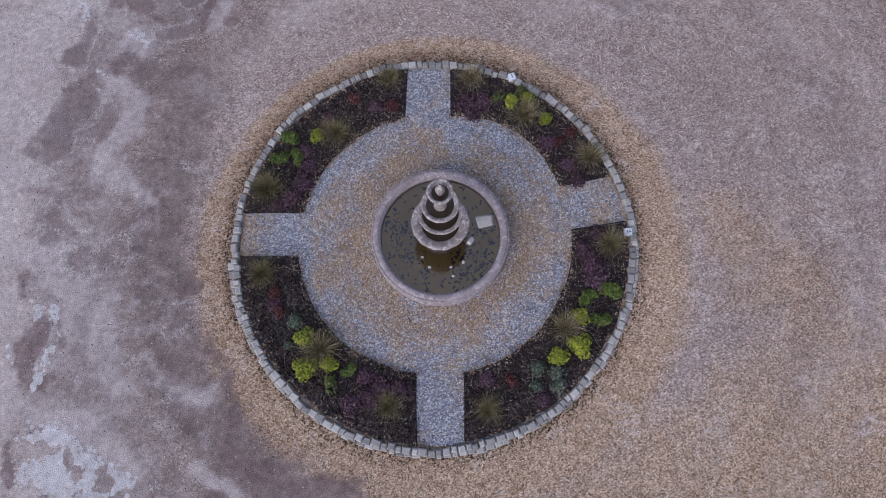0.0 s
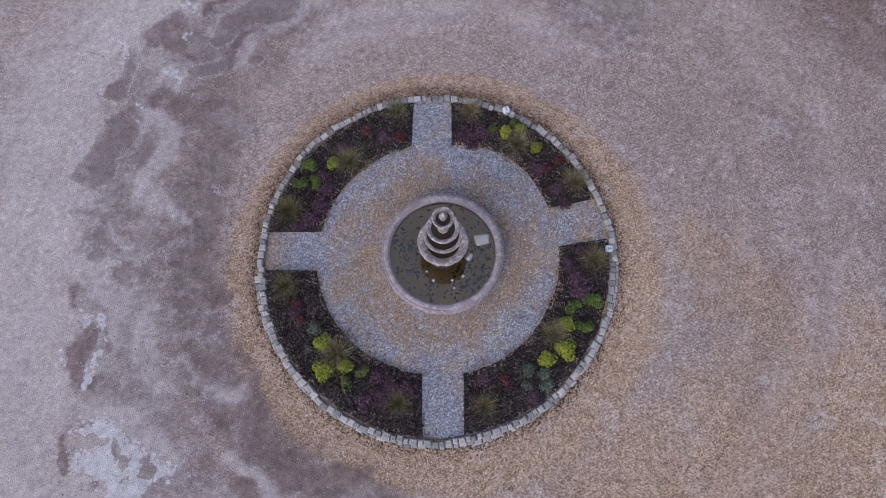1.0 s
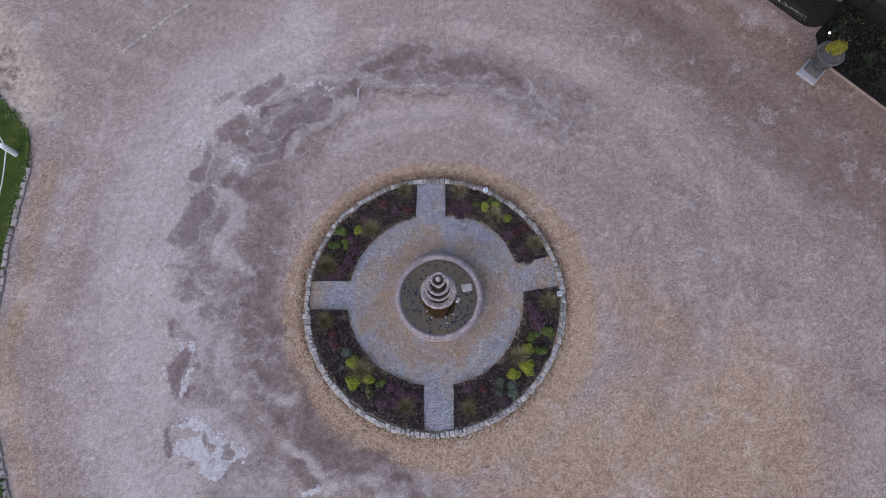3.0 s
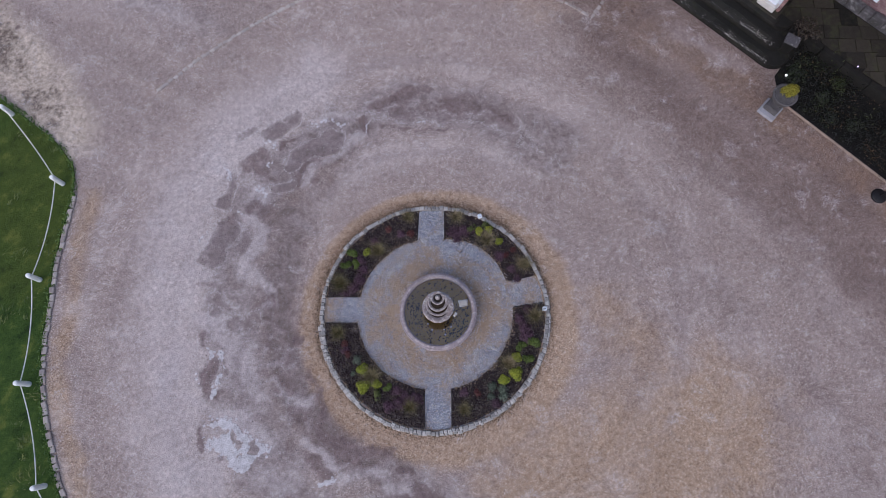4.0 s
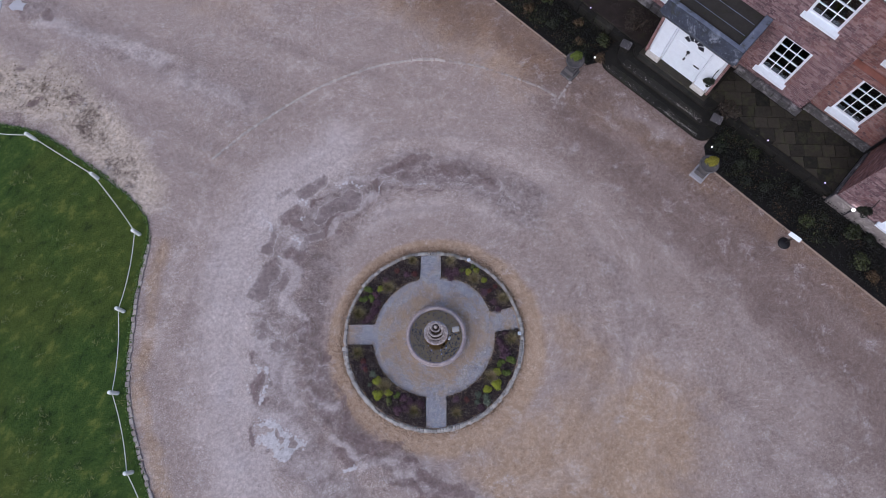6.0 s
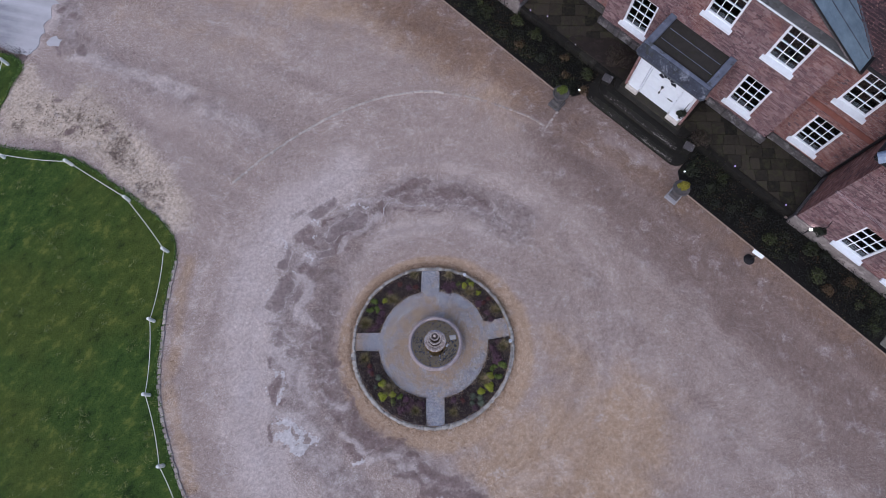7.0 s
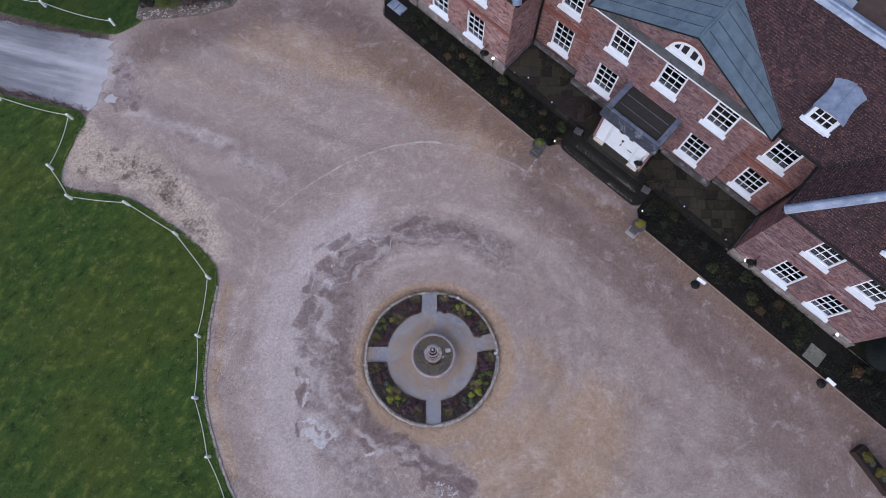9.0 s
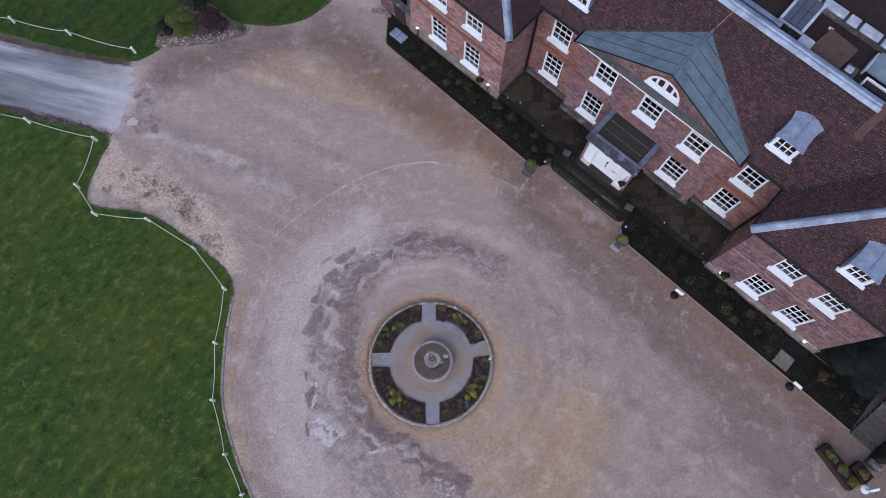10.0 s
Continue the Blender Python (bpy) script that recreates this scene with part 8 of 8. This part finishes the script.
# ---- sign stands, lamps, baskets ----
def sign_stand(x, y, turn, label, foot=BLACK):
    s = thing("sign_stand", pose(x, y, 0, 0, 0, turn), label, "sign", "sign stands")
    part("base", lathe([(0.0, 0.0), (0.21, 0.0), (0.21, 0.04), (0.17, 0.06), (0.05, 0.1), (0.0, 0.1)], 32), foot, s, "round base plate", True)
    part("pole", tube([(0, 0, 0.08), (0, 0, 0.72)], 0.022, 8), BLACK, s)
    b = part("board", boxed(-0.22, 0.22, -0.075, 0.075, -0.012, 0.012, bevel=0.005), WHITE, s, "white blank-looking board")
    b.matrix_basis = pose(0, 0.02, 0.74, 35, 0, 0)


sign_stand(12.3, 3.2, -40, "white board on a black pole with a round base")
sign_stand(17.4, -1.35, -45, "white board on a black pole with a round base")
sign_stand(20.15, -6.05, 10, "white board on a pole with a white base beside a planter", WHITE)


def wall_light(u, z):
    w = thing("wall_light", H @ pose(u, 12.93, z), "small lit white wall light on a black bracket", "wall light", "lit wall lights")
    part("bracket", tube([(0, 0.02, -0.35), (0, -0.04, -0.05), (0, -0.05, 0.0)], 0.018, 6), BLACK, w)
    part("post", tube([(0, -0.06, -z + 0.04), (0, -0.06, 0.0)], 0.02, 6), BLACK, w, "slender black post")
    b = bmesh.new()
    bmesh.ops.create_uvsphere(b, u_segments=14, v_segments=8, radius=0.055)
    bmesh.ops.transform(b, matrix=pose(0, -0.06, 0.05), verts=b.verts[:])
    part("globe", b, LAMPGLOW, w, "glowing white globe", True)


def basket(m, r=0.24):
    f = thing("hanging_basket", m, "dark green hanging basket on a wall bracket", "hanging basket", "hanging baskets")
    part("bracket", tube([(0, 0.3, 0.75), (0, 0.02, 0.72), (0, 0.0, 0.45)], 0.014, 6), BLACK, f)
    part("plant", shrub_mesh("plant", 900, r, r * 1.9, 0.05, 77, DARKLEAF), None, f)


def violet_light(m):
    v = thing("path_light", m, "tiny violet-lit garden light", "garden light", "violet garden lights")
    part("stake", tube([(0, 0, 0), (0, 0, 0.16)], 0.012, 6), BLACK, v)
    b = bmesh.new()
    bmesh.ops.create_uvsphere(b, u_segments=8, v_segments=6, radius=0.022)
    bmesh.ops.translate(b, vec=(0, 0, 0.17), verts=b.verts[:])
    part("bulb", b, VIOLETGLOW, v)


def post_light(m):
    v = thing("path_lamp", m, "small white glowing path lamp on a stake", "garden light", "path lamps by the steps")
    part("stake", tube([(0, 0, 0), (0, 0, 0.26)], 0.012, 6), BLACK, v)
    b = bmesh.new()
    bmesh.ops.create_uvsphere(b, u_segments=10, v_segments=8, radius=0.03)
    bmesh.ops.translate(b, vec=(0, 0, 0.29), verts=b.verts[:])
    part("bulb", b, mat_lampwhite, v)


mat_lampwhite = mat_glow("lamp_white", (1, 0.97, 0.92), 3.0)
for u, z in ((-7.66, 0.95), (-12.88, 0.95), (7.72, 0.75), (12.75, 0.6)):
    wall_light(u, z)
basket(H @ pose(-8.05, 12.62, 1.05))
basket(H @ pose(7.85, 12.62, 1.2))
basket(H @ pose(1.2, 12.95, 1.35), 0.2)
for u, v in ((-6.5, 13.2), (-5.78, 13.45), (-4.03, 13.2), (4.09, 13.2), (6.5, 13.2)):
    violet_light(H @ pose(u, v, 0.42))
post_light(H @ pose(-2.63, 11.8, 0.04))
post_light(H @ pose(2.77, 11.82, 0.04))
for x, y, t in ((1.25, 2.68, 20), (2.9, 0.12, 88)):
    b = thing("spotlight_box", pose(x, y, 0.04, 0, 0, t), "small white plastic light box in the bed", "light box", "light boxes in the beds")
    part("case", boxed(-0.055, 0.055, -0.055, 0.055, 0.0, 0.09, bevel=0.012), WHITE, b)
    for s in (-0.02, 0.02):
        part("lens", lathe([(0.0, 0.09), (0.012, 0.09), (0.012, 0.094), (0.0, 0.094)], 12), BLACK, b).location = (0, s, 0)

PLINTHPALE = mat_worn("slab_stone", srgb(92, 92, 86), srgb(124, 124, 116), srgb(152, 151, 145), 0.5)
thing("stone_slab", H, "square pale stone slab let into the border", "slab", data=to_mesh("stone_slab", boxed(12.3, 13.1, 11.32, 12.1, 0.0, 0.1, bevel=0.02), PLINTHPALE))
hat = thing("cellar_hatch", H, "pair of grey metal hatch lids in the border", "hatch")
part("lid", boxed(-14.25, -13.78, 11.98, 12.55, 0.04, 0.12, bevel=0.01), LEAD, hat)
part("lid", boxed(-13.74, -13.3, 11.98, 12.55, 0.04, 0.12, bevel=0.01), LEAD, hat)


def planter(m, length, width, label):
    p = thing("planter", m, label, "planter", "dark planters")
    bm = bmesh.new()
    t = 0.05
    box(bm, -length / 2, length / 2, -width / 2, -width / 2 + t, 0, 0.42)
    box(bm, -length / 2, length / 2, width / 2 - t, width / 2, 0, 0.42)
    box(bm, -length / 2, -length / 2 + t, -width / 2 + t, width / 2 - t, 0, 0.42)
    box(bm, length / 2 - t, length / 2, -width / 2 + t, width / 2 - t, 0, 0.42)
    part("trough", bm, PLANTERWOOD, p, "dark wooden trough")
    part("soil", boxed(-length / 2 + t, length / 2 - t, -width / 2 + t, width / 2 - t, 0.1, 0.36), SOIL, p)
    return p


ang = math.degrees(math.atan2(-2.1, 1.3))
BALLLEAF = mat_leaf("ball_leaf", [(0.0, srgb(56, 54, 20)), (0.5, srgb(90, 85, 32)), (1.0, srgb(122, 116, 54))])
planter(pose(18.92, -5.02, 0, 0, 0, ang), 2.12, 0.6, "long dark trough planted with clipped yellow-green shrubs")
planter(pose(19.95, -5.3, 0, 0, 0, ang + 0), 0.85, 0.6, "short dark trough with one clipped shrub")
for x, y in ((18.56, -4.44), (18.94, -5.06), (19.3, -5.66), (19.9, -5.32)):
    shrub(pose(x, y, 0.36), 0.26, 0.42, BALLLEAF, "clipped yellow-green ball shrub in a trough", 1100, 0.04, int(x * 10), "ball_shrub", "ball shrubs in troughs")
for x, y in ((18.75, -4.74), (19.12, -5.36)):
    shrub(pose(x, y, 0.36), 0.16, 0.2, GREYLEAF, "small pale grey-leaved plant in a trough", 300, 0.04, int(x * 10) + 3, "grey_plant", "grey plants in troughs")

# near-black lawn green: the shade beside the house is part of the colour
SHADYLAWN = mat_worn("shaded_lawn", srgb(17, 21, 13), srgb(26, 33, 18), srgb(40, 46, 26), 0.62)
GREYSTEP = mat_worn("grey_step_stone", srgb(58, 54, 53), srgb(92, 87, 86), srgb(140, 135, 136), 0.52)
st = thing("garden_steps", H, "weathered stone garden steps climbing beside the lawn", "steps", kind="structure")
for k in range(7):
    v0, v1, top = 10.95 + 0.31 * k, 10.95 + 0.31 * (k + 1) + 0.05 if k < 6 else 14.5, 0.15 + 0.15 * k
    part("riser", boxed(16.97, 18.18, v0 + 0.05, v1, top - 0.2, top - 0.052), STEPST, st, "dark stone riser")
    part("tread", boxed(16.95, 18.2, v0 + 0.02 * math.sin(k * 2.3), v1 + 0.012, top - 0.05, top, bevel=0.018), GREYSTEP, st)
part("cheek_wall", boxed(18.22, 18.6, 10.6, 14.5, -0.05, 1.1, bevel=0.03), STEPST, st)
part("pier", boxed(18.15, 18.8, 10.28, 10.6, -0.05, 0.45, bevel=0.05), PLINTH, st, "low weathered stone pier")
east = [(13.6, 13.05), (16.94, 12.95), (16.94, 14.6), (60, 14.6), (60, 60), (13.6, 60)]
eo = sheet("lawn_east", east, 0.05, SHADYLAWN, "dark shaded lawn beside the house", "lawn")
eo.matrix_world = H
# low boundary beside the left wing
lw = thing("garden_wall", H, "low old brick garden wall beyond the wing", "wall", kind="structure")
wall_ = part("wall", boxed(-15.9, -13.55, 13.05, 13.3, 0.0, 1.3), MORTAR, lw)
brickwork(wall_, (-15.9, 13.05, 0), (1, 0, 0), (0, -1, 0), 2.35, 0.1, 1.3, BRICKS["brick"], seed=61)
part("door", boxed(-14.75, -13.95, 12.98, 13.04, 0.05, 1.28, bevel=0.01), PLANTERWOOD, lw, "dark wooden plank door")
for k, (u, v) in enumerate(((-15.7, 12.72), (-15.35, 12.86), (-15.95, 12.5), (-15.1, 12.78))):
    thing("edging_stone", at_house(u, v, 0.0, 20 * k), "pale weathered stone lying at the border's end", "stone", "stones at the border's end", data=to_mesh("edging_stone", boxed(-0.18, 0.18, -0.1, 0.1, 0.0, 0.2, bevel=0.04), PALEREND))
part("coping", boxed(-15.95, -13.55, 13.0, 13.35, 1.303, 1.4, bevel=0.02), PLINTH, lw)
